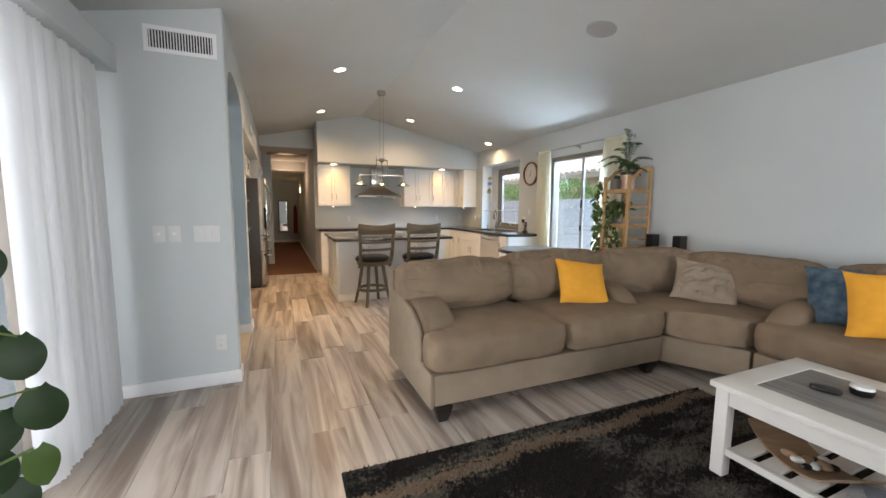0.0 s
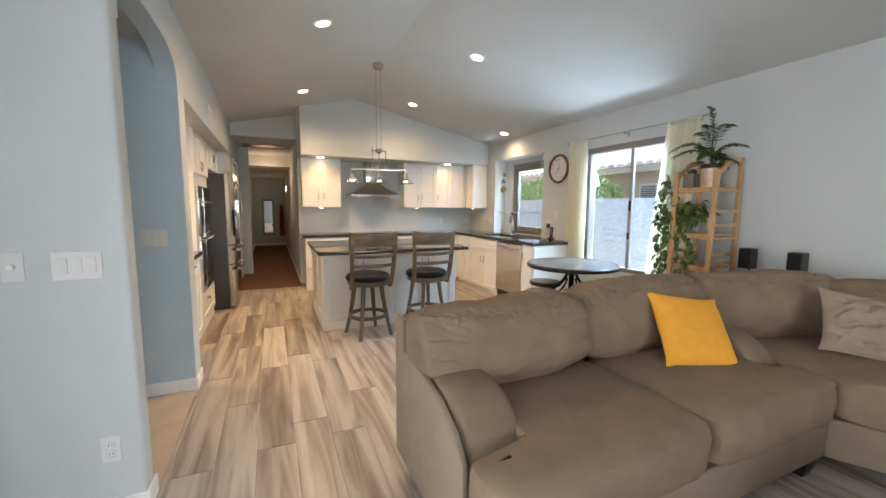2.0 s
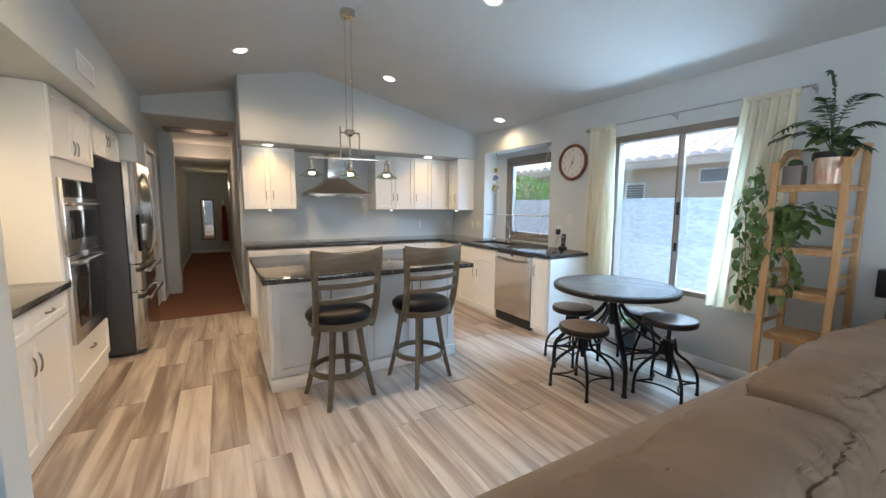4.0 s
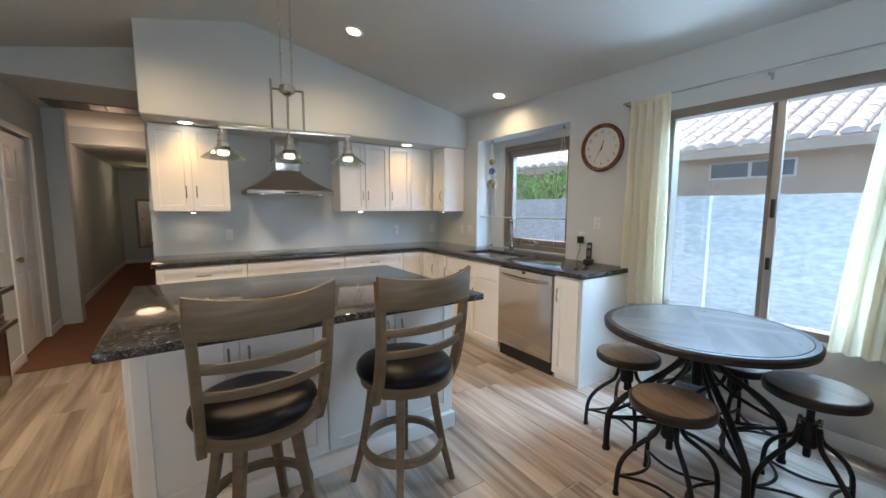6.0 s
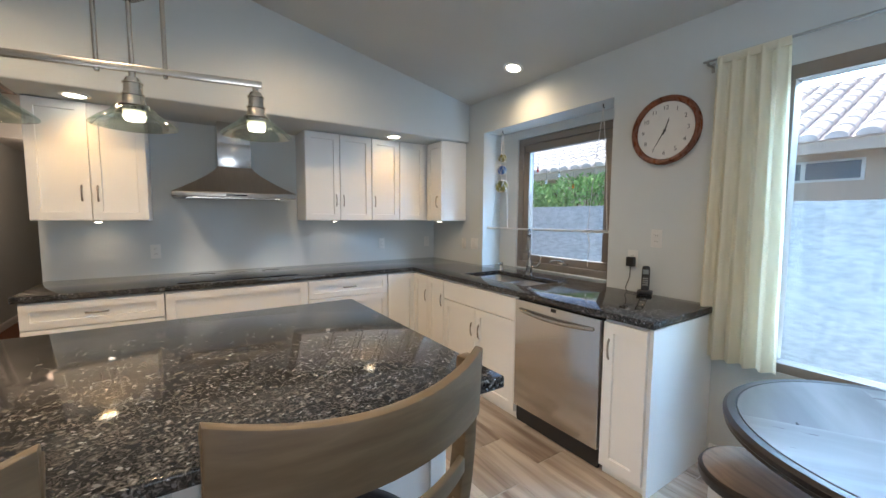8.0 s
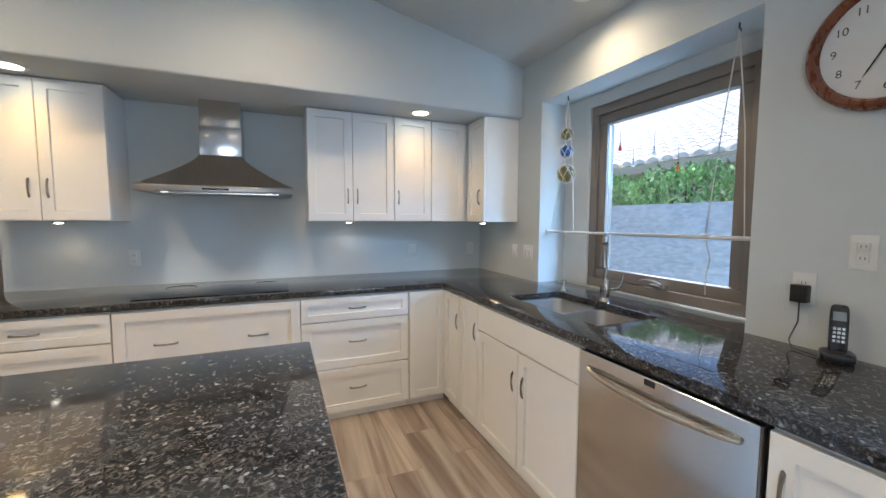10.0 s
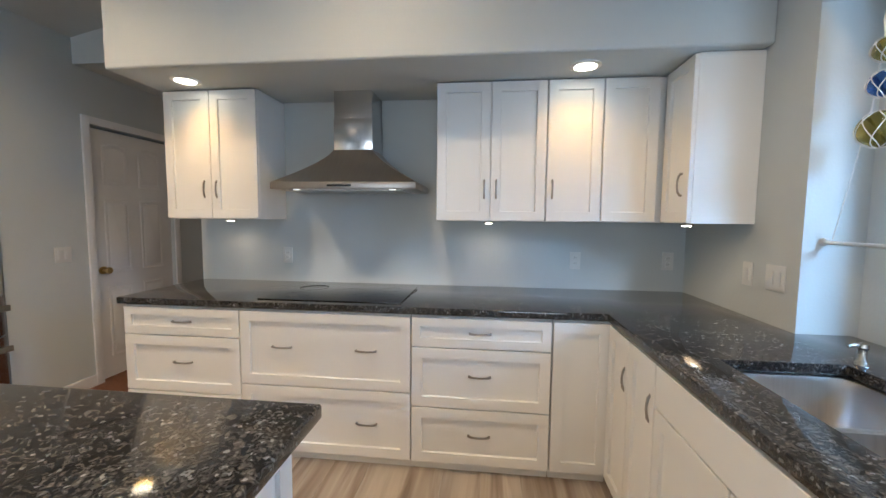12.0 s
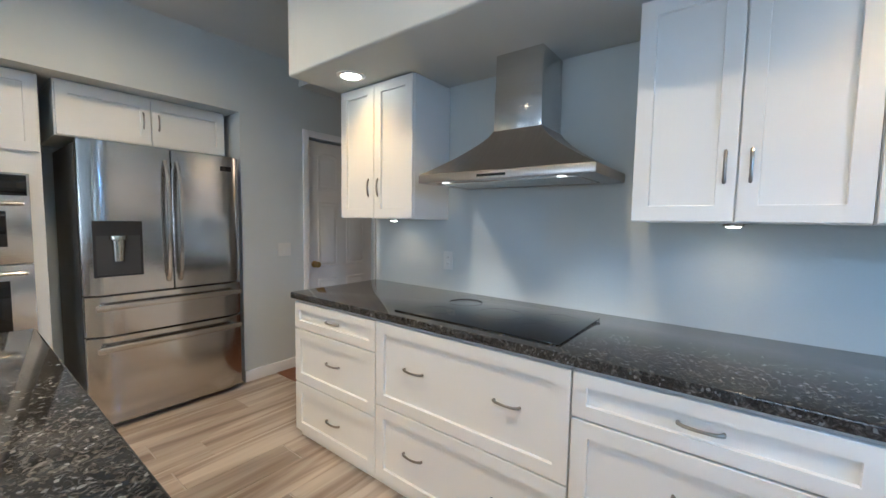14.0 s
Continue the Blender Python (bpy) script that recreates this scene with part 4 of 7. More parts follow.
def wall_oven(z0, z1, label, ctrl):
    o = thing("wall_oven", pose(XA + 0.001, 7.12, z0, 0, 0, 90), label, "oven", "built-in ovens")
    w, h = 0.82, z1 - z0
    part("frame", box(0, w, -0.03, 0, 0, h, 0.004), STEEL, o)
    part("window_glass", box(0.10, w - 0.10, -0.034, -0.03, 0.10, h - ctrl - 0.09, 0.001), BLACKGLASS, o)
    if ctrl > 0.02:
        part("control_panel", box(0.012, w - 0.012, -0.034, -0.03, h - ctrl, h - 0.012, 0.001), BLACKGLASS, o)
    bm = bmesh.new()
    tube(bm, [(0.06, -0.03, h - ctrl - 0.045), (0.06, -0.07, h - ctrl - 0.045)], 0.008, 8)
    tube(bm, [(w - 0.06, -0.03, h - ctrl - 0.045), (w - 0.06, -0.07, h - ctrl - 0.045)], 0.008, 8)
    tube(bm, [(0.03, -0.07, h - ctrl - 0.045), (w - 0.03, -0.07, h - ctrl - 0.045)], 0.012, 12)
    part("handle", bm, NICKEL, o)


wall_oven(0.45, 1.068, "stainless steel lower wall oven with a dark glass window", 0.0)
wall_oven(1.075, 1.60, "stainless steel upper wall oven with a control panel", 0.13)
alcove_unit("wall_cabinet", 8.06, 9.04, 1.85, 2.19, "white shaker cabinet above the fridge", [("door", 0.005, 0.487, 1.853, 2.17, [(0.44, 0.17, True)]), ("door", 0.49, 0.975, 1.853, 2.17, [(0.045, 0.17, True)])])


def fridge():
    f = thing("refrigerator", pose(1.80, 8.115, 0, 0, 0, 90), "stainless steel french-door refrigerator with an ice dispenser", "refrigerator")
    w = 0.925
    part("body", box(0, w, 0.005, 0.72, 0.03, 1.80, 0.004), DARKSTEEL, f, "dark grey cabinet sides")

    def panel(x0, x1, z0, z1, name, label=""):
        bm = bmesh.new()
        rings = []
        n = 10
        for k in range(n + 1):
            t = k / n
            x = x0 + (x1 - x0) * t
            edge = min(x - 0.0, w - x)
            y = -0.095 + 0.055 * max(0, 1 - edge / 0.10) ** 2.2
            rings.append([(x, y, z0), (x, 0, z0), (x, 0, z1), (x, y, z1)])
        ring_sweep(bm, rings)
        return part(name, round_edges(bm, 0.003, 1, 60), STEELV, f, label)
    panel(0.002, w / 2 - 0.003, 0.872, 1.815, "door")
    panel(w / 2 + 0.003, w - 0.002, 0.872, 1.815, "door")
    panel(0.002, w - 0.002, 0.612, 0.863, "drawer")
    panel(0.002, w - 0.002, 0.045, 0.603, "drawer")
    for z, h0 in ((0.80, 0), (0.54, 0)):
        bm = bmesh.new()
        for x in (0.07, w - 0.07):
            add_box(bm, x - 0.012, x + 0.012, -0.14, -0.09, z - 0.012, z + 0.012, 0.003)
        add_box(bm, 0.04, w - 0.04, -0.150, -0.132, z - 0.019, z + 0.019, 0.006, 3)
        part("handle", bm, NICKEL, f, "flat steel bar handle")
    for s in (-1, 1):
        x = w / 2 + s * 0.035
        bm = bmesh.new()
        n = 14
        tube(bm, [(x, -0.095 - 0.062 * math.sin(math.pi * k / n) ** 0.45, 0.93 + 0.80 * k / n) for k in range(n + 1)], 0.013, 10)
        part("handle", bm, NICKEL, f, "bowed vertical steel handle")
    d = part("dispenser", slab([0.045, 0.06, 0.275, 0.29], [0.985, 1.0, 1.24, 1.33], {(1, 1)}, 0, 1), BLACKPL, f, "black ice and water dispenser")
    for v in d.data.vertices:
        v.co = (v.co.x, -0.101 + 0.010 * v.co.z, v.co.y)
    part("dispenser_recess", box(0.06, 0.275, -0.0965, -0.095, 1.0, 1.24), DARKSTEEL, f)
    part("dispenser_spout", lathe(bmesh.new(), [(0.0, 0.0), (0.028, 0), (0.034, 0.13), (0.045, 0.135), (0.045, 0.16), (0, 0.16)], 18, (0.168, -0.098, 1.08)), NICKEL, f)
    part("foot", box(0.05, w - 0.05, 0.02, 0.6, 0.0, 0.03), BLACKPL, f)
    part("badge", box(0.775, 0.85, -0.0985, -0.094, 1.705, 1.74, 0.001), BLACKGLASS, f)


STEELV = mat("fridge_steel", (0.56, 0.54, 0.52), 0.17, 1.0, bump=0.008, bscale=14, vary=0.03, vscale=4, stretch=(1, 1, 50))
fridge()

# ---- soft furniture ----
def soft_box(x0, x1, y0, y1, z0, z1, p=7.0, cuts=11, wrinkle=0.008, seed=1, belly=0.0, top_soft=0.0):
    """A stuffed cushion: a rounded box with bulging faces and creases."""
    bm = bmesh.new()
    bmesh.ops.create_cube(bm, size=2.0)
    bmesh.ops.subdivide_edges(bm, edges=bm.edges[:], cuts=cuts, use_grid_fill=True)
    c = Vector(((x0 + x1) / 2, (y0 + y1) / 2, (z0 + z1) / 2))
    h = Vector(((x1 - x0) / 2, (y1 - y0) / 2, (z1 - z0) / 2))
    for v in bm.verts:
        q = v.co.copy()
        n = (abs(q.x) ** p + abs(q.y) ** p + abs(q.z) ** p) ** (1 / p)
        q = q / n
        edge = (1 - abs(q.x) ** 2) * (1 - abs(q.y) ** 2) if abs(q.z) > 0.8 else (1 - abs(q.z) ** 2)
        w = Vector((q.x * h.x, q.y * h.y, q.z * h.z))
        d = q.normalized()
        s = noise.noise(Vector((w.x * 4 + seed * 7.3, w.y * 4, w.z * 4))) + 0.35 * noise.noise(Vector((w.x * 9 + seed, w.y * 9, w.z * 7)))
        ridge = 1 - abs(noise.noise(Vector((w.x * 2.5 + w.z * 3 + seed * 3, w.y * 4 + 9, w.z * 5 - w.x * 2))))
        crease = 0.0
        if abs(q.y) > 0.8:
            u = q.x if abs(q.y) > 0.8 else q.y
            along = (w.x + w.y) if abs(q.z) > abs(u) else w.z
            rim = min(1.0, max(0.0, (max(abs(u), abs(q.z)) - 0.35) / 0.45)) * min(1.0, max(0.0, (1.0 - max(abs(u), abs(q.z))) / 0.10 + 0.25))
            k = noise.noise(Vector((along * 11 + seed * 5.1, (1 - rim) * 1.5, q.y)))
            crease = -0.010 * rim * max(0.0, 1 - abs(k) / 0.14) ** 1.3
        v.co = c + w + d * (belly * edge + wrinkle * s + wrinkle * 0.9 * max(0, ridge - 0.8) * 4 + crease)
    return bm


def back_box(x0, x1, y0, y1, z0, z1, seed):
    """A slack back cushion: rounded corners, a heavy belly low down, gathers fanning from the top seam and corners."""
    bm = soft_box(x0, x1, y0, y1, z0, z1, 5.4, 58, 0.011, seed, 0.030)
    cx, cy, cz = (x0 + x1) / 2, (y0 + y1) / 2, (z0 + z1) / 2
    hx, hz = (x1 - x0) / 2, (z1 - z0) / 2
    for v in bm.verts:
        u, w = (v.co.x - cx) / hx, (v.co.z - cz) / hz
        top = max(0.0, min(1.0, (w - 0.15) / 0.7)) * max(0.0, 1 - abs(w - 0.82) / 0.75)
        g = noise.noise(Vector((v.co.x * 15 + seed * 3.7 + (w * 1.4) * noise.noise(Vector((v.co.x * 3, seed, 0))), w * 1.1, seed)))
        gather = -0.010 * top * max(0.0, 1 - abs(g) / 0.16) ** 1.2 + 0.006 * top * g
        c = (abs(u) * 0.9 + 0.55 * w)
        h = noise.noise(Vector(((abs(u) - w) * 9 + seed, c * 1.5, seed * 2.0)))
        corner = -0.012 * max(0.0, c - 0.55) * max(0.0, 1 - abs(h) / 0.15)
        v.co.y += (gather + corner) * (1 if v.co.y > cy else -1) - 0.028 * math.exp(-((w + 0.45) / 0.5) ** 2) * (1 if v.co.y < cy else 0)
        v.co.z += (gather * 0.5 - 0.022 * (1 - u * u) + 0.012 * noise.noise(Vector((u * 2.2, seed * 1.3, 4)))) * (1 if w > 0 else 0)
    return bm


def throw_pillow(w, h, d, seed=1, n=16, crumple=0.010):
    """A square pillow with pinched corners, in the x-z plane, thick along y."""
    bm = bmesh.new()
    grid = {}
    for side in (-1, 1):
        for i in range(n + 1):
            for j in range(n + 1):
                u, v = 2 * i / n - 1, 2 * j / n - 1
                if (abs(u) == 1 or abs(v) == 1) and side == 1:
                    grid[side, i, j] = grid[-1, i, j]
                    continue
                t = max(0.0, (1 - abs(u) ** 3) * (1 - abs(v) ** 3)) ** 0.7
                pin = 1 - 0.10 * (1 - abs(v) ** 3) * abs(u) ** 3
                pinv = 1 - 0.10 * (1 - abs(u) ** 3) * abs(v) ** 3
                cr = crumple * (noise.noise(Vector((u * 3 + seed, v * 3, side))) - (max(0.0, 1 - abs(noise.noise(Vector((u * 1.6 + v + seed, v * 2.2 - u, side + 3)))) / 0.12) if crumple > 0.02 else 0)) * t
                grid[side, i, j] = bm.verts.new((u * w / 2 * pin, side * (d / 2 * t + cr), (v * pinv + 1) * h / 2))
        for i in range(n):
            for j in range(n):
                bm.faces.new((grid[side, i, j], grid[side, i + 1, j], grid[side, i + 1, j + 1], grid[side, i, j + 1]))
    return bm


SOFA = mat("sofa_fabric", (0.225, 0.165, 0.112), 0.92, bump=0.35, bscale=420, vary=0.08, vscale=7, spec=0.2)
SOFA2 = mat("sofa_side_fabric", (0.275, 0.215, 0.155), 0.92, bump=0.35, bscale=420, vary=0.05, vscale=9, spec=0.2)
YELLOW = mat("yellow_knit", (0.80, 0.375, 0.045), 0.9, bump=0.3, bscale=420, vary=0.03, vscale=20, spec=0.2)
TAUPE = mat("taupe_pillow", (0.31, 0.25, 0.19), 0.9, bump=0.4, bscale=300, vary=0.08, vscale=8, spec=0.2)
BLUEP = mat("blue_paisley", (0.045, 0.085, 0.13), 0.85, color2=(0.12, 0.17, 0.21), vscale=16, detail=8, bump=0.3, bscale=200, spec=0.2)
LEGM = mat("espresso_leg", (0.012, 0.009, 0.008), 0.4, vary=0.2)


def sofa_leg(parent, x, y, top=0.0975):
    bm = bmesh.new()
    ring_sweep(bm, [[(x - s, y - s, z), (x + s, y - s, z), (x + s, y + s, z), (x - s, y + s, z)] for s, z in ((0.028, 0.001), (0.046, 0.06), (0.056, top))])
    part("leg", round_edges(bm, 0.004), LEGM, parent, "black tapered wooden leg")


def arm_bm(x0, x1, yb, yf, ztop=0.70):
    """A rolled arm from the back (yb) to its low rounded front (yf)."""
    bm = bmesh.new()
    rings, n = [], 18
    cx, hw = (x0 + x1) / 2, (x1 - x0) / 2
    for k in range(n + 1):
        t = k / n
        y = yb + (yf - yb) * t
        drop = max(0.0, (t - 0.55) / 0.45)
        zt = ztop - 0.03 * t - 0.17 * drop ** 2.6 + 0.006 * noise.noise(Vector((x0 * 3, y * 6, 0)))
        rings.append([(x1, y, 0.33)] + [(cx + hw * math.copysign(abs(math.cos(a)) ** 0.6, math.cos(a)), y, zt - 0.09 + 0.09 * math.sin(a) ** 0.6) for a in (math.pi * j / 10 for j in range(11))] + [(x0, y, 0.33)])
    last = rings[-1]
    for s, dy in ((0.93, 0.02), (0.75, 0.035), (0.4, 0.042)):
        rings.append([(cx + (p[0] - cx) * s, yf - dy, 0.45 + (p[2] - 0.45) * s) for p in last])
    return ring_sweep(bm, rings)


love = thing("sectional_loveseat", pose(0, 0, 0), "brown fabric two-seat sofa section with rolled arms and black legs", "sofa", "sections of the sofa")
bm = box(2.945, 4.945, 3.245, 4.20, 0.112, 0.315, 0.014, 3)
part("base", bm, SOFA2, love)
part("outer_arm_panel", round_edges(prism([(3.25, 0.10), (3.25, 0.32), (3.43, 0.335), (3.44, 0.50), (3.52, 0.585), (3.66, 0.645), (3.85, 0.672), (4.09, 0.69), (4.10, 0.84), (4.22, 0.84), (4.22, 0.10)], 2.918, 2.944, "x"), 0.006), SOFA2, love)
part("back_frame", box(2.946, 4.96, 4.09, 4.222, 0.318, 0.84, 0.03, 4), SOFA2, love)
part("arm", arm_bm(2.946, 3.217, 4.088, 3.455), SOFA, love)
part("arm", arm_bm(4.73, 4.955, 4.088, 3.46), SOFA, love)


def t_cushion(xo, xi, xs, y0, y1, yarm, z0, z1, seed):
    """A seat cushion whose front laps round the arm: outer edge xo ahead of yarm, xi behind it; xs is the split."""
    bm = soft_box(min(xo, xs), max(xo, xs), y0, y1, z0, z1, 9, 15, 0.006, seed, 0.012)
    for v in bm.verts:
        if v.co.y > yarm and (v.co.x - xi) * (xs - xi) < 0:
            v.co.x = xi + (v.co.x - xi) * 0.12
    return bm


part("seat_cushion", t_cushion(2.93, 3.205, 3.957, 3.20, 3.98, 3.40, 0.318, 0.558, 2), SOFA, love)
part("seat_cushion", t_cushion(4.955, 4.735, 3.962, 3.20, 3.98, 3.40, 0.318, 0.558, 5), SOFA, love)


def leaned(bm, y_pivot, z_pivot, deg, axis="x", pivot=None):
    m = Matrix.Rotation(radians(deg), 4, "X")
    o = Vector((0, y_pivot, z_pivot))
    for v in bm.verts:
        v.co = o + m @ (v.co - o)
    return bm


part("back_cushion", leaned(back_box(2.95, 3.868, 3.80, 4.09, 0.545, 0.93, 3), 4.0, 0.55, -7), SOFA, love)
part("back_cushion", leaned(back_box(3.897, 4.93, 3.84, 4.10, 0.535, 0.965, 8), 4.0, 0.55, -7), SOFA, love)
for x, y in ((3.01, 3.285), (3.01, 4.14), (4.86, 3.31), (4.86, 4.14)):
    sofa_leg(love, x, y, 0.1115)

wedge = thing("sectional_corner", pose(0, 0, 0), "brown fabric angled corner section of the sofa", "sofa", "sections of the sofa")
foot = [(4.958, 3.26), (5.245, 2.765), (6.06, 2.765), (6.06, 3.75), (5.65, 4.19), (4.968, 4.19)]
part("base", round_edges(prism(foot, 0.098, 0.315, "z"), 0.012), SOFA2, wedge)
bm = soft_box(4.96, 6.0, 2.77, 4.0, 0.318, 0.55, 9, 15, 0.006, 11, 0.01)
for v in bm.verts:
    lim = (v.co.x - 4.965) * (2.765 - 3.22) / (5.25 - 4.965) + 3.20
    if v.co.y < lim and v.co.x < 5.26:
        v.co.y = lim + (v.co.y - lim) * 0.05
part("seat_cushion", bm, SOFA, wedge)
part("back_frame", round_edges(prism([(4.968, 4.06), (5.60, 4.06), (5.93, 3.70), (5.93, 2.765), (6.06, 2.765), (6.06, 3.75), (5.65, 4.2), (4.968, 4.2)], 0.318, 0.79, "z"), 0.03, 3), SOFA2, wedge)


def turned(bm, m):
    bm.transform(m)
    return bm


bm = leaned(back_box(-0.50, 0.50, -0.14, 0.15, 0, 0.44, 14), 0, 0, -7)
part("back_cushion", turned(bm, pose(5.40, 3.82, 0.53, 0, 0, -22)), SOFA, wedge)
bm = leaned(back_box(-0.51, 0.51, -0.14, 0.15, 0, 0.43, 17), 0, 0, -7)
part("back_cushion", turned(bm, pose(5.80, 3.13, 0.53, 0, 0, -86)), SOFA, wedge)
sofa_leg(wedge, 5.33, 2.83)
sofa_leg(wedge, 5.98, 3.6)

side = thing("sectional_side_sofa", pose(0, 0, 0), "brown fabric sofa section along the window wall", "sofa", "sections of the sofa")
part("base", box(5.235, 6.06, 0.75, 2.745, 0.098, 0.315, 0.014, 3), SOFA2, side)
part("back_frame", box(5.92, 6.06, 0.75, 2.755, 0.318, 0.80, 0.035, 4), SOFA2, side)
ab = arm_bm(-0.10, 0.10, 0.0, -0.66)
part("arm", turned(ab, pose(5.93, 2.645, 0, 0, 0, -90)), SOFA, side)
bm = t_cushion(2.755, 2.545, 1.76, -5.99, -5.185, -5.40, 0.318, 0.555, 21)
for v in bm.verts:
    v.co = Vector((-v.co.y, v.co.x, v.co.z))
bm2 = soft_box(5.185, 5.97, 0.78, 1.755, 0.318, 0.555, 9, 13, 0.006, 22, 0.012)
flip = Matrix.Translation((5.185 + 5.99, 0, 0)) @ Matrix.Scale(-1, 4, (1, 0, 0))
bm.transform(flip)
part("seat_cushion", bm, SOFA, side)
part("seat_cushion", bm2, SOFA, side)
for y, s in ((2.08, 31), (1.22, 32)):
    bm = leaned(back_box(-0.43, 0.43, -0.14, 0.15, 0, 0.44, s), 0, 0, -7)
    part("back_cushion", turned(bm, pose(5.80, y + 0.02, 0.55, 0, 0, -90)), SOFA, side)
sofa_leg(side, 5.29, 2.68)
sofa_leg(side, 5.29, 0.82)


def pillow(m, w, h, d, material, label, seed):
    p = thing("throw_pillow", m, label, "pillow", "throw pillows on the sofa")
    part("cover", throw_pillow(w, h, d, seed, 36 if material is TAUPE else 20, 0.026 if material is TAUPE else 0.010), material, p)


pillow(pose(4.425, 3.56, 0.54, -40, 8, -18), 0.46, 0.455, 0.14, YELLOW, "bright yellow knitted square throw pillow on the brown sofa", 1)
pillow(pose(5.41, 3.24, 0.54, -38, 9, -50), 0.52, 0.43, 0.15, TAUPE, "crumpled taupe throw pillow leaning in the sofa corner", 2)
pillow(pose(5.60, 2.37, 0.56, -22, -6, -72), 0.50, 0.44, 0.15, BLUEP, "dark blue paisley throw pillow leaning on the sofa back", 3)
pillow(pose(5.46, 2.12, 0.56, -22, -3, -62), 0.46, 0.44, 0.13, YELLOW, "bright yellow knitted pillow in front of the blue one", 4)

# ---- rug ----
RUG = mat("rug_pile", (0.018, 0.017, 0.016), 0.95, vary=0.3, vscale=5, spec=0.1)
N, L = RUG.node_tree.nodes, RUG.node_tree.links


def rug_math(op, a, b, clamp=False):
    n = N.new("ShaderNodeMath")
    n.operation, n.use_clamp = op, clamp
    for i, v in ((0, a), (1, b)):
        if isinstance(v, (int, float)):
            n.inputs[i].default_value = v
        else:
            L.new(v, n.inputs[i])
    return n.outputs[0]


def rug_noise(scale, stretch, detail, rough=0.6):
    mp = N.new("ShaderNodeMapping")
    mp.inputs["Scale"].default_value = stretch
    L.new(tc.outputs["Object"], mp.inputs[0])
    n = N.new("ShaderNodeTexNoise")
    n.inputs["Scale"].default_value, n.inputs["Detail"].default_value, n.inputs["Roughness"].default_value = scale, detail, rough
    L.new(mp.outputs[0], n.inputs["Vector"])
    return n.outputs["Fac"]


def rug_mix(fac, c1, c2):
    m = N.new("ShaderNodeMix")
    m.data_type = "RGBA"
    L.new(fac, m.inputs[0])
    for i, c in ((6, c1), (7, c2)):
        if isinstance(c, tuple):
            m.inputs[i].default_value = (*c, 1)
        else:
            L.new(c, m.inputs[i])
    return m.outputs[2]


tc = N.new("ShaderNodeTexCoord")
xyz = N.new("ShaderNodeSeparateXYZ")
L.new(tc.outputs["Object"], xyz.inputs[0])
fine = rug_noise(38, (1, 1, 0), 4, 0.7)
ragged = rug_math("MULTIPLY", rug_math("SUBTRACT", fine, 0.5), 0.55)
grey = rug_math("MULTIPLY", rug_math("SUBTRACT", rug_math("ADD", rug_noise(2.2, (0.7, 1.6, 0), 5), ragged), 0.49), 9.0, True)
drift = rug_math("MULTIPLY", rug_math("SUBTRACT", rug_noise(1.5, (1, 0, 0), 3), 0.5), 0.30)
line = rug_math("SUBTRACT", rug_math("SUBTRACT", xyz.outputs[1], drift), rug_math("ADD", rug_math("MULTIPLY", xyz.outputs[0], 0.060), 2.315))
near = rug_math("SUBTRACT", 1.0, rug_math("DIVIDE", rug_math("ABSOLUTE", line, 0.0), 0.055))
band = rug_math("MULTIPLY", rug_math("ADD", near, rug_math("MULTIPLY", ragged, 9.0)), 3.0, True)
spots = rug_math("MULTIPLY", rug_math("SUBTRACT", rug_math("ADD", rug_noise(1.7, (0.6, 2.0, 0), 4), ragged), 0.635), 12.0, True)
col = rug_mix(grey, (0.015, 0.0135, 0.012), (0.080, 0.074, 0.062))
col = rug_mix(rug_math("MAXIMUM", rug_math("MULTIPLY", band, 0.62), rug_math("MULTIPLY", spots, 0.55)), col, (0.215, 0.150, 0.100))
L.new(col, N["Principled BSDF"].inputs["Base Color"])
rug = thing("rug", pose(2.29, 0.45, 0.0005, 0, 0, -1.2), "dark charcoal shag rug with grey and tan streaks", "rug")
part("backing", box(0, 2.61, 0, 2.56, 0, 0.008, 0.003), RUG, rug)
rnd = random.Random(11)
verts, faces = [], []
for k in range(21000):
    x, y = rnd.uniform(0.004, 2.606), rnd.uniform(0.9, 2.556)
    a, tilt, hgt, wd = rnd.uniform(0, 6.28), rnd.uniform(0, 0.016), rnd.uniform(0.016, 0.030), rnd.uniform(0.004, 0.007)
    dx, dy = math.cos(a), math.sin(a)
    b = len(verts)
    verts += [(x - dy * wd, y + dx * wd, 0.006), (x + dy * wd, y - dx * wd, 0.006), (x + dx * wd * 1.3, y + dy * wd * 1.3, 0.006), (x + dx * tilt, y + dy * tilt, hgt)]
    faces += [(b, b + 1, b + 3), (b + 1, b + 2, b + 3), (b + 2, b, b + 3)]
me = bpy.data.meshes.new("pile")
me.from_pydata(verts, [], faces)
me.materials.append(RUG)
pile = new("pile", me)
pile.parent = rug
tagged(pile, "", "", "", "stuff")

# ---- coffee table ----
CREAM = mat("cream_painted_wood", (0.66, 0.64, 0.60), 0.45, bump=0.06, bscale=30, vary=0.04, vscale=6)
INLAY = ramp_material("grey_wood_inlay", [(0.3, (0.13, 0.12, 0.115)), (0.5, (0.22, 0.21, 0.20)), (0.7, (0.30, 0.285, 0.27))], 0.4, 3, (9, 0.8, 1), 0.6)
X0, X1, Y0, Y1 = 4.06, 4.83, 1.08, 2.32
ct = thing("coffee_table", pose(0, 0, 0.022), "cream painted coffee table with a grey inlaid top and slatted shelf", "coffee table")
part("tabletop", round_edges(slab([X0, 4.215, 4.705, X1], [Y0, Y0 + 0.12, Y1 - 0.12, Y1], {(1, 1)}, 0.448, 0.478), 0.005), CREAM, ct)
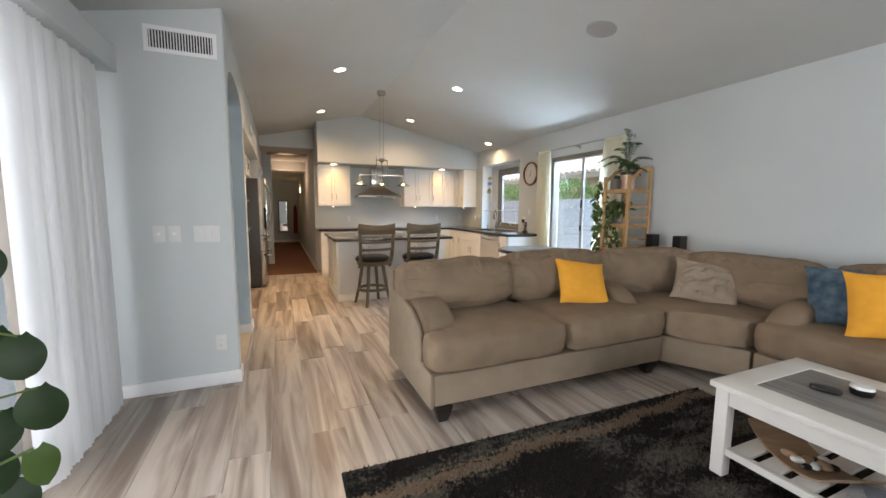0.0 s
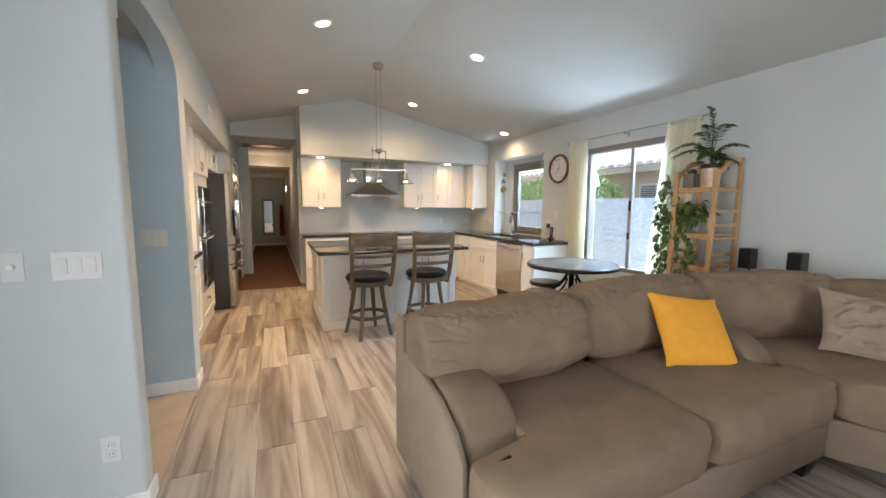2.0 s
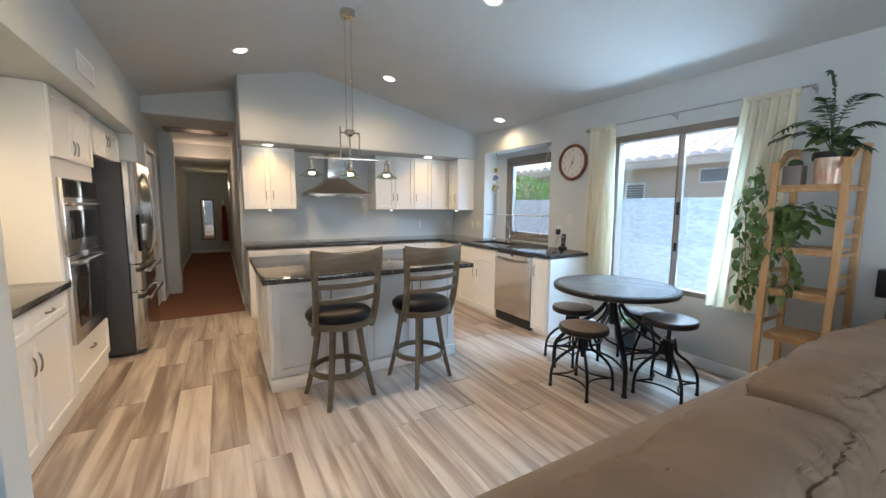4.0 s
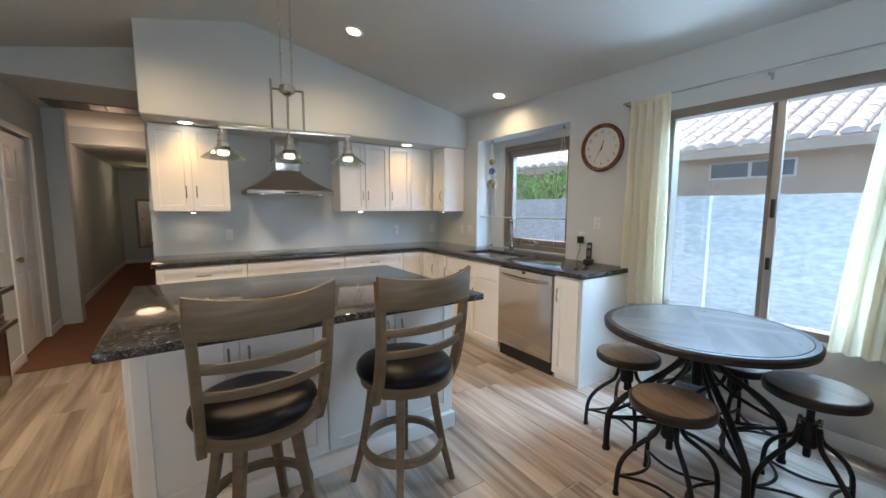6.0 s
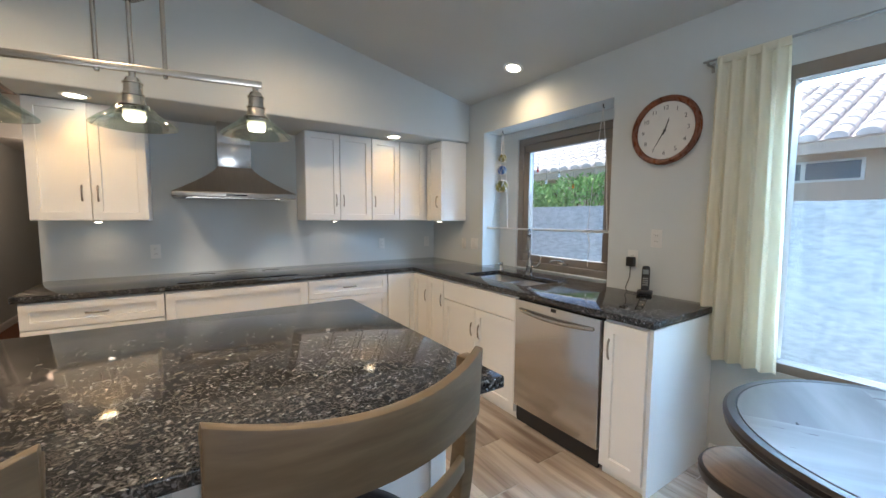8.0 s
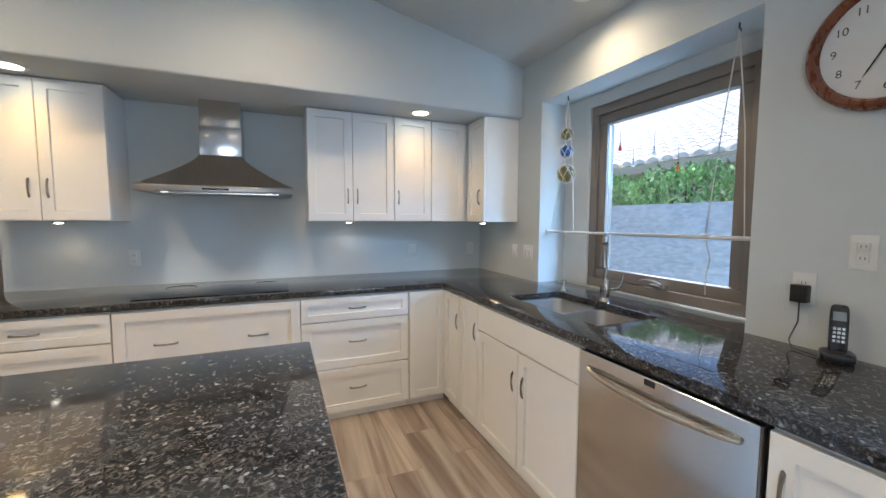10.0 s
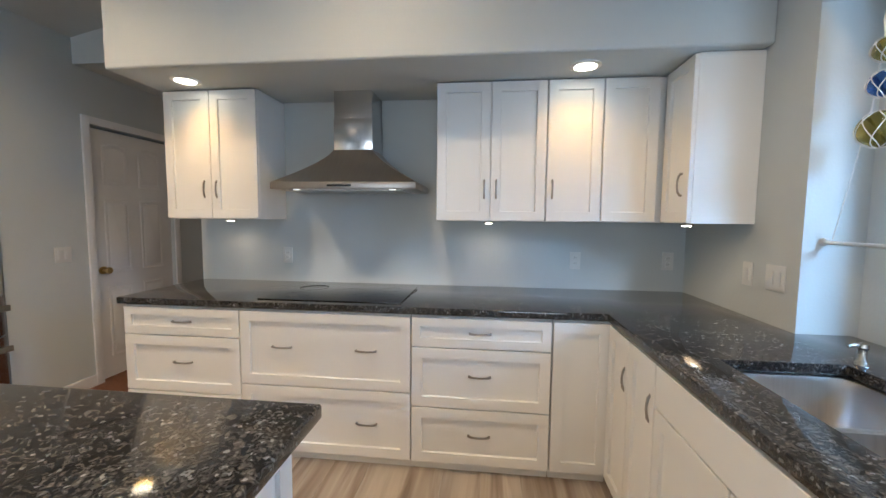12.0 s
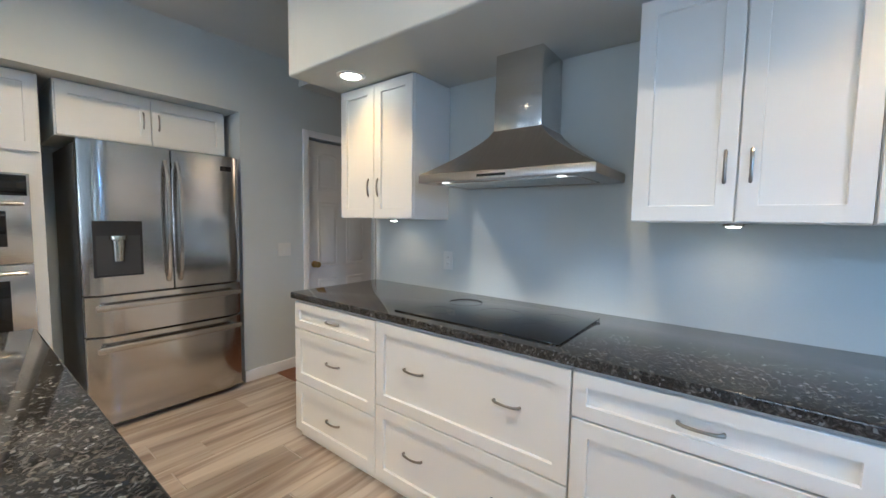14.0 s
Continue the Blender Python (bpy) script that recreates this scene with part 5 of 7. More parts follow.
part("inlay", box(4.2155, 4.7045, Y0 + 0.1205, Y1 - 0.1205, 0.452, 0.4745, 0.001), INLAY, ct, "grey weathered wood inlay")
for x in (X0 + 0.02, X1 - 0.08):
    for y in (Y0 + 0.02, Y1 - 0.08):
        part("leg", box(x, x + 0.06, y, y + 0.06, 0.001, 0.447, 0.004), CREAM, ct)
for b in ((X0 + 0.028, X0 + 0.046, Y0 + 0.08, Y1 - 0.08), (X1 - 0.046, X1 - 0.028, Y0 + 0.08, Y1 - 0.08), (X0 + 0.08, X1 - 0.08, Y0 + 0.028, Y0 + 0.046), (X0 + 0.08, X1 - 0.08, Y1 - 0.046, Y1 - 0.028)):
    part("apron", box(*b, 0.37, 0.447, 0.002), CREAM, ct)
for x in (X0 + 0.03, X1 - 0.065):
    part("shelf_rail", box(x, x + 0.035, Y0 + 0.08, Y1 - 0.08, 0.115, 0.15, 0.003), CREAM, ct)
for k in range(9):
    y = Y0 + 0.10 + k * 0.122
    part("slat", box(X0 + 0.066, X1 - 0.066, y, y + 0.085, 0.125, 0.142, 0.003), CREAM, ct)
rem = thing("remote_control", pose(4.44, 2.03, 0.4975, 0, 0, 20), "dark oval remote on the coffee table", "remote control")
part("shell", soft_box(-0.03, 0.03, -0.058, 0.058, 0, 0.026, 3.2, 7, 0), BLACKPL, rem)
for k in range(4):
    part("button", lathe(bmesh.new(), [(0, 0.022), (0.006, 0.022), (0.005, 0.026), (0, 0.027)], 10, (0, -0.03 + k * 0.017, 0)), BLACKPL, rem)
bx2 = thing("trinket_box", pose(4.56, 1.95, 0.4975), "small round black box with a white lid", "box")
part("body", lathe(bmesh.new(), [(0, 0), (0.038, 0), (0.043, 0.012), (0.043, 0.03), (0, 0.03)], 24), BLACKGLASS, bx2)
part("lid", lathe(bmesh.new(), [(0, 0.0305), (0.043, 0.0305), (0.040, 0.042), (0.02, 0.047), (0, 0.048)], 24), WHITEPL, bx2)
mg = mat("magazine_paper", (0.62, 0.62, 0.62), 0.4, vary=0.1, vscale=8)
for k, (x, y, a) in enumerate(((4.30, 1.72, 14), (4.34, 1.68, 30), (4.28, 1.60, -8))):
    m = thing("magazine", pose(x, y, 0.166 + 0.0085 * k, 0, 0, a), "pale magazine lying on the table's lower shelf", "magazine", "magazines on the coffee table shelf")
    part("pages", box(-0.1, 0.1, -0.14, 0.14, 0, 0.008, 0.001), mg, m)
    part("cover", box(-0.102, 0.102, -0.142, 0.142, 0.0081, 0.0084), mat("magazine_cover", [(0.6, 0.62, 0.65), (0.30, 0.36, 0.45), (0.55, 0.5, 0.45)][k], 0.3, vary=0.2, vscale=14), m)
bk = thing("wooden_tray", pose(4.33, 2.02, 0.1645, 0, 0, -25), "curved wooden tray with odds and ends on the lower shelf", "tray")
WOODT = mat("tray_wood", (0.30, 0.20, 0.12), 0.5, vary=0.15, vscale=6, stretch=(1, 8, 1))
bm = bmesh.new()
rings = []
for k in range(15):
    a = -1.1 + 2.2 * k / 14
    y, z = 0.26 * math.sin(a), 0.16 * (1 - math.cos(a))
    rings.append([(-0.11, y, z), (0.11, y, z), (0.11, y, z + 0.008), (-0.11, y, z + 0.008)])
ring_sweep(bm, rings)
part("tray_body", bm, WOODT, bk)
for k in range(9):
    r = 0.014 + 0.004 * (k % 3)
    part("pebble", soft_box(-r * 1.5, r * 1.5, -r, r, 0, r * 1.4, 2.4, 3, 0.002, k), [BLACKPL, CREAM, WOODT][k % 3], bk, "small dark or pale knick-knack", at=pose(-0.06 + 0.04 * (k % 4), -0.06 + 0.045 * (k // 4), 0.022, 0, 0, 40 * k))

# ---- blinds ----
BLIND = thin_cloth("blind_fabric", (0.82, 0.82, 0.81), (0.88, 0.90, 0.92), 0.60, 0.05)
vb = thing("vertical_blinds", pose(1.075, 0, 0), "white vertical slat blinds drawn to one side of the patio door", "blinds")
n = 24
for k in range(n):
    y = 4.16 - k * 0.034
    a = radians(38 + 16 * math.sin(k * 1.7))
    dx, dy = 0.044 * math.cos(a), 0.044 * math.sin(a)
    bm = bmesh.new()
    prof = [(-1, 0), (-0.5, 0.004), (0, 0.006), (0.5, 0.004), (1, 0)]
    rings = []
    for z in (0.035, 2.19):
        f = [(u * dx - b * math.sin(a), u * dy + b * math.cos(a), z) for u, b in prof]
        g = [(p[0] - 0.0012 * math.sin(a), p[1] + 0.0012 * math.cos(a), z) for p in f[::-1]]
        rings.append(f + g)
    ring_sweep(bm, rings)
    part("slat", bm, BLIND, vb, at=pose(0, y, 0))
vl = part("valance", round_edges(slab([-0.12, 0.085], [1.3, 4.378], set(), 2.205, 2.375), 0.006), WALL, vb, "pale valance board")

# ---- round dining table and stools ----
TOPW = ramp_material("weathered_table_wood", [(0.32, (0.052, 0.047, 0.043)), (0.5, (0.090, 0.084, 0.080)), (0.68, (0.15, 0.142, 0.136))], 0.22, 1.6, (0.6, 3.4, 1), 0.7, True, 0.02, rough2=0.40, spec=0.36)
STOOLW = ramp_material("stool_seat_wood", [(0.3, (0.13, 0.095, 0.065)), (0.6, (0.22, 0.165, 0.12))], 0.35, 3, (1.5, 10, 1), 0.5, True, 0.1)
IRON = mat("black_iron", (0.007, 0.0075, 0.009), 0.45, 0.15, spec=0.3, bump=0.15, bscale=120, vary=0.2, vscale=30)
EDGEW = mat("dark_wood_edge", (0.016, 0.012, 0.010), 0.36, spec=0.4, vary=0.2, vscale=14)
CX, CY, R, TZ = 5.43, 5.68, 0.498, 0.024
tb = thing("dining_table", pose(CX, CY, 0, 0, 0, 30), "round weathered wood table with a black iron base", "dining table")
part("rim", lathe(bmesh.new(), [(0.30, 0.700), (R - 0.02, 0.700), (R - 0.004, 0.706), (R - 0.004, 0.716), (R, 0.722), (R, 0.736), (R - 0.012, 0.746), (R - 0.035, 0.7465), (R - 0.04, 0.742), (0.30, 0.742)], 64), EDGEW, tb, "dark moulded table edge", at=pose(0, 0, TZ))
for k in range(4):
    bm = bmesh.new()
    pts = [(0.0002, 0.0002)] + [((R - 0.041) * math.cos(a), (R - 0.041) * math.sin(a)) for a in (radians(0.02 + 89.96 * j / 16) for j in range(17))]
    pts = [(max(p[0], 0.0002), max(p[1], 0.0002)) for p in pts]
    bm = prism(pts, 0.724, 0.747, "z")
    part("plank_quarter", bm, TOPW, tb, at=pose(0, 0, TZ, 0, 0, 90 * k))


def bezier(p0, p1, p2, p3, n):
    return [p0 * (1 - t) ** 3 + p1 * 3 * t * (1 - t) ** 2 + p2 * 3 * t * t * (1 - t) + p3 * t ** 3 for t in (k / n for k in range(n + 1))]


def iron_leg(r0, z0, rm, zm, foot_r, z_knee, rad):
    """An iron leg in the x-z plane: steep down from the hub, sweeping out over a shoulder, then straight down to a capped foot."""
    V = lambda x, z: Vector((x, 0, z))
    pts = bezier(V(r0, z0), V(r0 + 0.01, z0 - (z0 - zm) * 0.6), V(rm - 0.04, zm + 0.03), V(rm, zm), 7)
    pts += bezier(V(rm, zm), V(rm + 0.05, zm - 0.035), V(foot_r - 0.004, z_knee + 0.09), V(foot_r, z_knee), 7)[1:]
    pts += [V(foot_r + 0.004, z_knee * 0.5), V(foot_r + 0.004, 0.006)]
    bm = tube(bmesh.new(), pts, rad, 10)
    lathe(bm, [(0, 0), (rad * 1.3, 0), (rad * 1.35, 0.012), (rad * 1.05, 0.02), (0, 0.02)], 12, (foot_r + 0.004, 0, 0))
    return bm


def bowed_stretcher(r, z, bow, rad):
    q0, q1 = Vector((r, 0, z)), Vector((0, r, z))
    return tube(bmesh.new(), [q0 * (1 - t) + q1 * t - Vector((1, 1, 0)) * bow * math.sin(math.pi * t) for t in (j / 10 for j in range(11))], rad, 8)


for k in range(4):
    a = 90 * k + 19
    part("leg", iron_leg(0.035, 0.712, 0.21, 0.46, 0.468, 0.20, 0.0175), IRON, tb, at=pose(0, 0, 0.001, 0, 0, a))
    bm = bmesh.new()
    V = lambda x, z: Vector((x, 0, z))
    tube(bm, bezier(V(0.045, 0.60), V(0.06, 0.44), V(0.22, 0.36), V(0.449, 0.235), 9), 0.010, 8)
    part("brace", bm, IRON, tb, at=pose(0, 0, 0, 0, 0, a))
    part("stretcher", bowed_stretcher(0.462, 0.20, 0.13, 0.0105), IRON, tb, at=pose(0, 0, 0, 0, 0, a))
part("column", lathe(bmesh.new(), [(0, 0.43), (0.026, 0.43), (0.030, 0.44), (0.030, 0.66), (0.045, 0.67), (0.045, 0.70), (0.03, 0.71), (0.03, 0.712), (0, 0.713)], 18), IRON, tb)
part("mount_plate", lathe(bmesh.new(), [(0, 0.7135), (0.17, 0.7135), (0.17, 0.7235), (0, 0.7235)], 24), IRON, tb)

G4 = "stools round the dining table"


def round_stool(x, y, turn, height):
    """Its seat is screwed up or down; the iron base stays the same."""
    st = thing("round_stool", pose(x, y, 0, 0, 0, turn), "backless round wood-seat stool raised high on its iron screw" if height > 0.55 else "backless round wood-seat stool on a black iron swivel base", "stool", G4)
    SR = 0.187
    part("seat", lathe(bmesh.new(), [(0, -0.012), (SR - 0.014, -0.012), (SR - 0.014, -0.001), (SR - 0.022, 0), (0, 0)], 44), STOOLW, st, at=pose(0, 0, height, 0, 0, 20))
    part("seat_rim", lathe(bmesh.new(), [(0.05, -0.052), (SR - 0.016, -0.052), (SR - 0.003, -0.044), (SR, -0.034), (SR, -0.014), (SR - 0.006, -0.004), (SR - 0.0135, -0.002), (SR - 0.0135, -0.013), (0.05, -0.013)], 44), EDGEW, st, "dark rounded seat edge", at=pose(0, 0, height))
    part("screw_post", lathe(bmesh.new(), [(0, 0.26), (0.014, 0.26), (0.0155, 0.268), (0.0155, height - 0.062), (0.075, height - 0.060), (0.075, height - 0.053), (0, height - 0.053)], 16), IRON, st)
    part("hub", lathe(bmesh.new(), [(0.016, 0.315), (0.034, 0.315), (0.040, 0.325), (0.040, 0.42), (0.034, 0.435), (0.016, 0.435)], 18), IRON, st)
    for k in range(4):
        part("leg", iron_leg(0.046, 0.425, 0.095, 0.305, 0.231, 0.12, 0.0115), IRON, st, at=pose(0, 0, 0.001, 0, 0, 90 * k))
        part("stretcher", bowed_stretcher(0.225, 0.10, 0.045, 0.0075), IRON, st, at=pose(0, 0, 0, 0, 0, 90 * k))
        part("bolt", lathe(bmesh.new(), [(0, 0), (0.011, 0), (0.011, 0.012), (0.006, 0.016), (0, 0.016)], 8), NICKEL, st, at=pose(0.050 * math.cos(math.pi / 2 * k), 0.050 * math.sin(math.pi / 2 * k), 0.4275))
    return st


for x, y, a, h in ((4.962, 5.592, 50, 0.512), (5.445, 5.205, 55, 0.605), (5.368, 6.055, 45, 0.508), (5.83, 5.63, 10, 0.50)):
    round_stool(x, y, a, h)

# ---- counter stools ----
GREYW = ramp_material("grey_stained_wood", [(0.3, (0.098, 0.070, 0.039)), (0.55, (0.132, 0.097, 0.056)), (0.7, (0.160, 0.119, 0.070))], 0.36, 3.5, (1.5, 1.5, 9), 0.4, False, 0.08)
LEATHER = mat("black_leather", (0.004, 0.004, 0.006), 0.34, spec=0.16, bump=0.05, bscale=150, vary=0.2, vscale=12)


def bent_rail(w, z, hgt, thick, yc, sag, lean=0.0, crown=0.0):
    """A back rail bowed away from the sitter; x runs across, the bow is towards -y."""
    bm = bmesh.new()
    rings, n = [], 14
    for k in range(n + 1):
        u = 2 * k / n - 1
        x = u * w / 2
        y = yc - sag * (1 - u * u)
        zt = z + hgt + crown * (1 - u * u) * -1
        rings.append([(x, y - thick / 2, z), (x, y + thick / 2, z), (x, y + thick / 2 + lean, zt), (x, y - thick / 2 + lean, zt)])
    ring_sweep(bm, rings)
    return round_edges(bm, 0.004, 2, 50)


def bar_stool(x, y, rz, leg_turn):
    s = thing("counter_stool", pose(x, y, 0, 0, 0, rz), "grey-stained wooden swivel counter stool with a black leather seat", "bar stool", "counter stools at the island")
    part("seat_cushion", lathe(bmesh.new(), [(0, 0.612), (0.213, 0.612), (0.229, 0.622), (0.236, 0.641), (0.233, 0.658), (0.218, 0.676), (0.18, 0.690), (0.09, 0.698), (0, 0.699)], 52, (-0.01, -0.035, 0)), LEATHER, s)
    part("seat_ring", lathe(bmesh.new(), [(0.0, 0.570), (0.204, 0.570), (0.214, 0.578), (0.216, 0.604), (0.208, 0.611), (0, 0.611)], 48, (-0.01, -0.03, 0)), GREYW, s)
    part("swivel_plate", lathe(bmesh.new(), [(0, 0.548), (0.17, 0.548), (0.17, 0.5695), (0, 0.5695)], 30), GREYW, s)
    for k in range(4):
        a = radians(45 + 90 * k + leg_turn)
        bm = bmesh.new()
        t = Vector((0.150 * math.cos(a), 0.150 * math.sin(a), 0.5475))
        f = Vector((0.258 * math.cos(a), 0.258 * math.sin(a), 0.002))
        u, v = Vector((math.cos(a), math.sin(a), 0)), Vector((-math.sin(a), math.cos(a), 0))
        rings = []
        for j in range(8):
            q = j / 7
            c = t * (1 - q) + f * q + u * 0.012 * math.sin(math.pi * q) * -1
            h = 0.021 - 0.005 * q
            rings.append([c + u * h + v * h, c + u * h - v * h, c - u * h - v * h, c - u * h + v * h])
        ring_sweep(bm, rings)
        part("leg", round_edges(bm, 0.004, 2, 50), GREYW, s)
    bm = bmesh.new()
    ring_sweep(bm, [[(r * math.cos(a), r * math.sin(a), z) for r, z in ((0.186, 0.205), (0.209, 0.205), (0.209, 0.240), (0.186, 0.240))] for a in (2 * math.pi * k / 48 for k in range(48))], closed=True)
    part("foot_ring", bm, GREYW, s)
    for sx in (-1, 1):
        bm = bmesh.new()
        rings = []
        for k in range(17):
            q = k / 16
            z = 0.530 + 0.585 * q
            yy = -0.120 - 0.075 * q - 0.030 * math.sin(math.pi * q) + 0.022 * max(0, 0.2 - q) * 5
            xx = sx * (0.214 + 0.024 * q)
            hx, hy = 0.0165, 0.028 - 0.010 * q
            rings.append([(xx - hx, yy - hy, z), (xx + hx, yy - hy, z), (xx + hx, yy + hy, z), (xx - hx, yy + hy, z)])
        ring_sweep(bm, rings)
        part("back_post", round_edges(bm, 0.004, 2, 50), GREYW, s)
    part("top_rail", bent_rail(0.510, 0.988, 0.150, 0.024, -0.207, 0.072, -0.008, 0.026), GREYW, s)
    part("slat", bent_rail(0.438, 0.868, 0.036, 0.018, -0.205, 0.062), GREYW, s)
    part("slat", bent_rail(0.426, 0.765, 0.036, 0.018, -0.190, 0.058), GREYW, s)
    part("bottom_rail", bent_rail(0.408, 0.568, 0.085, 0.022, -0.150, 0.098), GREYW, s)
    return s


bar_stool(3.275, 6.42, 6, 8)
bar_stool(3.947, 6.42, 5, 9)

# ---- lamps overhead ----
GLOW = mat("lamp_glow", (1, 0.95, 0.85), 0.5, emit=(1, 0.86, 0.62), power=9)
BULBG = mat("bulb_glow", (1, 0.9, 0.75), 0.5, emit=(1, 0.82, 0.55), power=3)
WHITETRIM = mat("lamp_trim", (0.80, 0.80, 0.78), 0.5, vary=0.02)


def downlight(x, y, z, tilt_deg):
    d = thing("recessed_downlight", pose(x, y, z, 0, tilt_deg, 0), "white-trimmed round recessed downlight, lit", "ceiling lamp", "recessed downlights")
    part("trim", lathe(bmesh.new(), [(0.058, -0.001), (0.082, -0.001), (0.080, -0.006), (0.060, -0.009), (0.056, -0.004)], 32), WHITETRIM, d)
    part("lens", lathe(bmesh.new(), [(0, -0.002), (0.0575, -0.002), (0.056, -0.007), (0, -0.0085)], 28), GLOW, d)


TILT_R = math.degrees(math.atan(SLOPE))
for x, y in ((4.39, 6.08), (4.40, 8.15), (5.97, 7.995), (2.80, 8.07), (2.81, 5.93)):
    s = 1 if x > RIDGE else -1
    downlight(x, y, roof_z(x), s * TILT_R)
    lamp("downlight_lamp", "SPOT", look((x, y, roof_z(x) - 0.03), (x, y, 0)), CAN_W * (0.4 if x > 5.5 else 1.3 if x < 3 else 1.0), WARM, spot=158)
for x, y in ((3.125, 9.107), (5.43, 9.092)):
    downlight(x, y, 2.195, 0)
    lamp("soffit_lamp", "SPOT", look((x, y, 2.17), (x, y, 0)), SOFFIT_W, AMBER_W, spot=140)
downlight(1.40, 6.25, AT, 0)
lamp("alcove_lamp", "SPOT", look((1.40, 6.25, AT - 0.02), (1.40, 6.25, 0)), 42, WARM, spot=150)
hl = thing("hall_lamp", pose(2.788, 15.4, 1.92, 0, -90, 0), "small frosted wall lamp in the hall, lit", "wall lamp")
part("shade", lathe(bmesh.new(), [(0, -0.001), (0.09, -0.001), (0.08, -0.05), (0.04, -0.075), (0, -0.08)], 24), GLOW, hl)
lamp("hall_lamp_light", "POINT", pose(2.62, 15.35, 1.92), HALL_W * 0.3, AMBER_W, soft=0.1)
# Bare point lamp without a fixture, added to brighten the near hall.
lamp("hall_near_fill", "POINT", pose(2.3, 12.0, 2.1), HALL_W * 1.6, (1.0, 0.62, 0.38), soft=0.2)

PX, PY = 3.59, 7.10
pn = thing("pendant_light", pose(PX, PY, -0.018, 0, 0, -10), "brushed nickel three-light bar pendant with clear glass saucer shades", "pendant lamp")
part("canopy", lathe(bmesh.new(), [(0, 3.045), (0.03, 3.045), (0.062, 3.06), (0.065, 3.075), (0.065, 3.118), (0, 3.118)], 28), NICKEL, pn)
for s in (-1, 1):
    bm = bmesh.new()
    n = 44
    z0, z1 = 2.115, 3.05
    for k in range(n):
        zc = z0 + (z1 - z0) * (k + 0.5) / n
        hh = (z1 - z0) / n * 0.66
        pts = []
        for j in range(8):
            a = 2 * math.pi * j / 8
            ux, uz = 0.0065 * math.cos(a), hh * math.sin(a)
            pts.append((s * 0.028 + (ux if k % 2 else 0), (0 if k % 2 else ux), zc + uz))
        tube(bm, pts, 0.0016, 5, closed=True)
    c = part("chain", bm, NICKEL, pn, "thin linked hanging chain")
part("hub", lathe(bmesh.new(), [(0, 2.058), (0.018, 2.058), (0.032, 2.068), (0.034, 2.074), (0.043, 2.076), (0.043, 2.108), (0.038, 2.113), (0, 2.115)], 28), NICKEL, pn)
bm = bmesh.new()
tube(bm, [(-0.085, 0, 2.09), (0.085, 0, 2.09)], 0.0065, 8)
part("cross_arm", bm, NICKEL, pn)
for x, za, zb in ((-0.083, 1.845, 2.14), (0.083, 1.845, 2.095), (0.0, 1.86, 2.056)):
    bm = bmesh.new()
    tube(bm, [(x, 0, za), (x, 0, zb)], 0.0065, 10)
    part("rod", bm, NICKEL, pn)
part("bar", box(-0.350, 0.350, -0.010, 0.010, 1.853, 1.873, 0.003), NICKEL, pn)
GREEN_GLASS = thin_glass("pale_green_glass", (0.74, 0.92, 0.80), 0.32)
for x in (-0.33, 0.0, 0.33):
    part("socket", lathe(bmesh.new(), [(0, 1.852), (0.009, 1.852), (0.009, 1.838), (0.017, 1.836), (0.022, 1.824), (0.026, 1.823), (0.026, 1.819), (0.023, 1.818), (0.024, 1.790), (0.029, 1.789), (0.029, 1.785), (0.026, 1.784), (0.030, 1.760), (0.038, 1.758), (0.038, 1.754), (0.034, 1.753), (0.045, 1.742), (0.045, 1.736), (0, 1.736)], 28, (x, 0, 0)), NICKEL, pn)
    sh = part("shade", lathe(bmesh.new(), [(0.034, 1.7525), (0.050, 1.748), (0.060, 1.735), (0.085, 1.718), (0.106, 1.700), (0.109, 1.695), (0.105, 1.696), (0.083, 1.714), (0.058, 1.730), (0.048, 1.742), (0.034, 1.7465)], 40, (x, 0, 0)), GREEN_GLASS, pn, "clear greenish glass saucer shade")
    sh.visible_shadow = False
    part("bulb", lathe(bmesh.new(), [(0, 1.7355), (0.026, 1.7355), (0.030, 1.725), (0.024, 1.712), (0, 1.708)], 20, (x, 0, 0)), BULBG, pn)
    c6, s6 = math.cos(radians(-10)), math.sin(radians(-10))
    lamp("pendant_lamp", "SPOT", look((PX + x * c6, PY + x * s6, 1.70), (PX + x * c6, PY + x * s6, 0)), PEND_W, WARM, spot=150)

# ---- clock, vents, switches ----
CLOCKW = ramp_material("cherry_clock_wood", [(0.3, (0.10, 0.028, 0.012)), (0.6, (0.20, 0.065, 0.028)), (0.75, (0.26, 0.09, 0.04))], 0.22, 4, (1, 3, 3), 0.6)
ck2 = thing("wall_clock", pose(XR - 0.002, 6.885, 1.955, 0, -90, 0), "round cherry-wood wall clock with a cream dial", "clock")
part("rim", lathe(bmesh.new(), [(0.174, 0.0), (0.208, 0.0), (0.212, 0.012), (0.207, 0.030), (0.196, 0.040), (0.184, 0.037), (0.176, 0.024), (0.174, 0.012)], 56), CLOCKW, ck2)
part("dial", lathe(bmesh.new(), [(0, 0.0), (0.1738, 0.0), (0.1738, 0.014), (0, 0.014)], 48), mat("clock_dial", (0.66, 0.65, 0.62), 0.5, vary=0.03, vscale=10), ck2)


def clock_hand(ang, length, wid, z):
    a = radians(ang)
    d, s = Vector((math.cos(a), math.sin(a), 0)), Vector((-math.sin(a), math.cos(a), 0))
    bm = bmesh.new()
    ring_sweep(bm, [[d * r + s * w + Vector((0, 0, z)), d * r - s * w + Vector((0, 0, z)), d * r - s * w + Vector((0, 0, z + 0.001)), d * r + s * w + Vector((0, 0, z + 0.001))] for r, w in ((-0.025, wid), (length * 0.8, wid * 0.8), (length, 0.0006))])
    part("clock_hand", bm, BLACKPL, ck2)


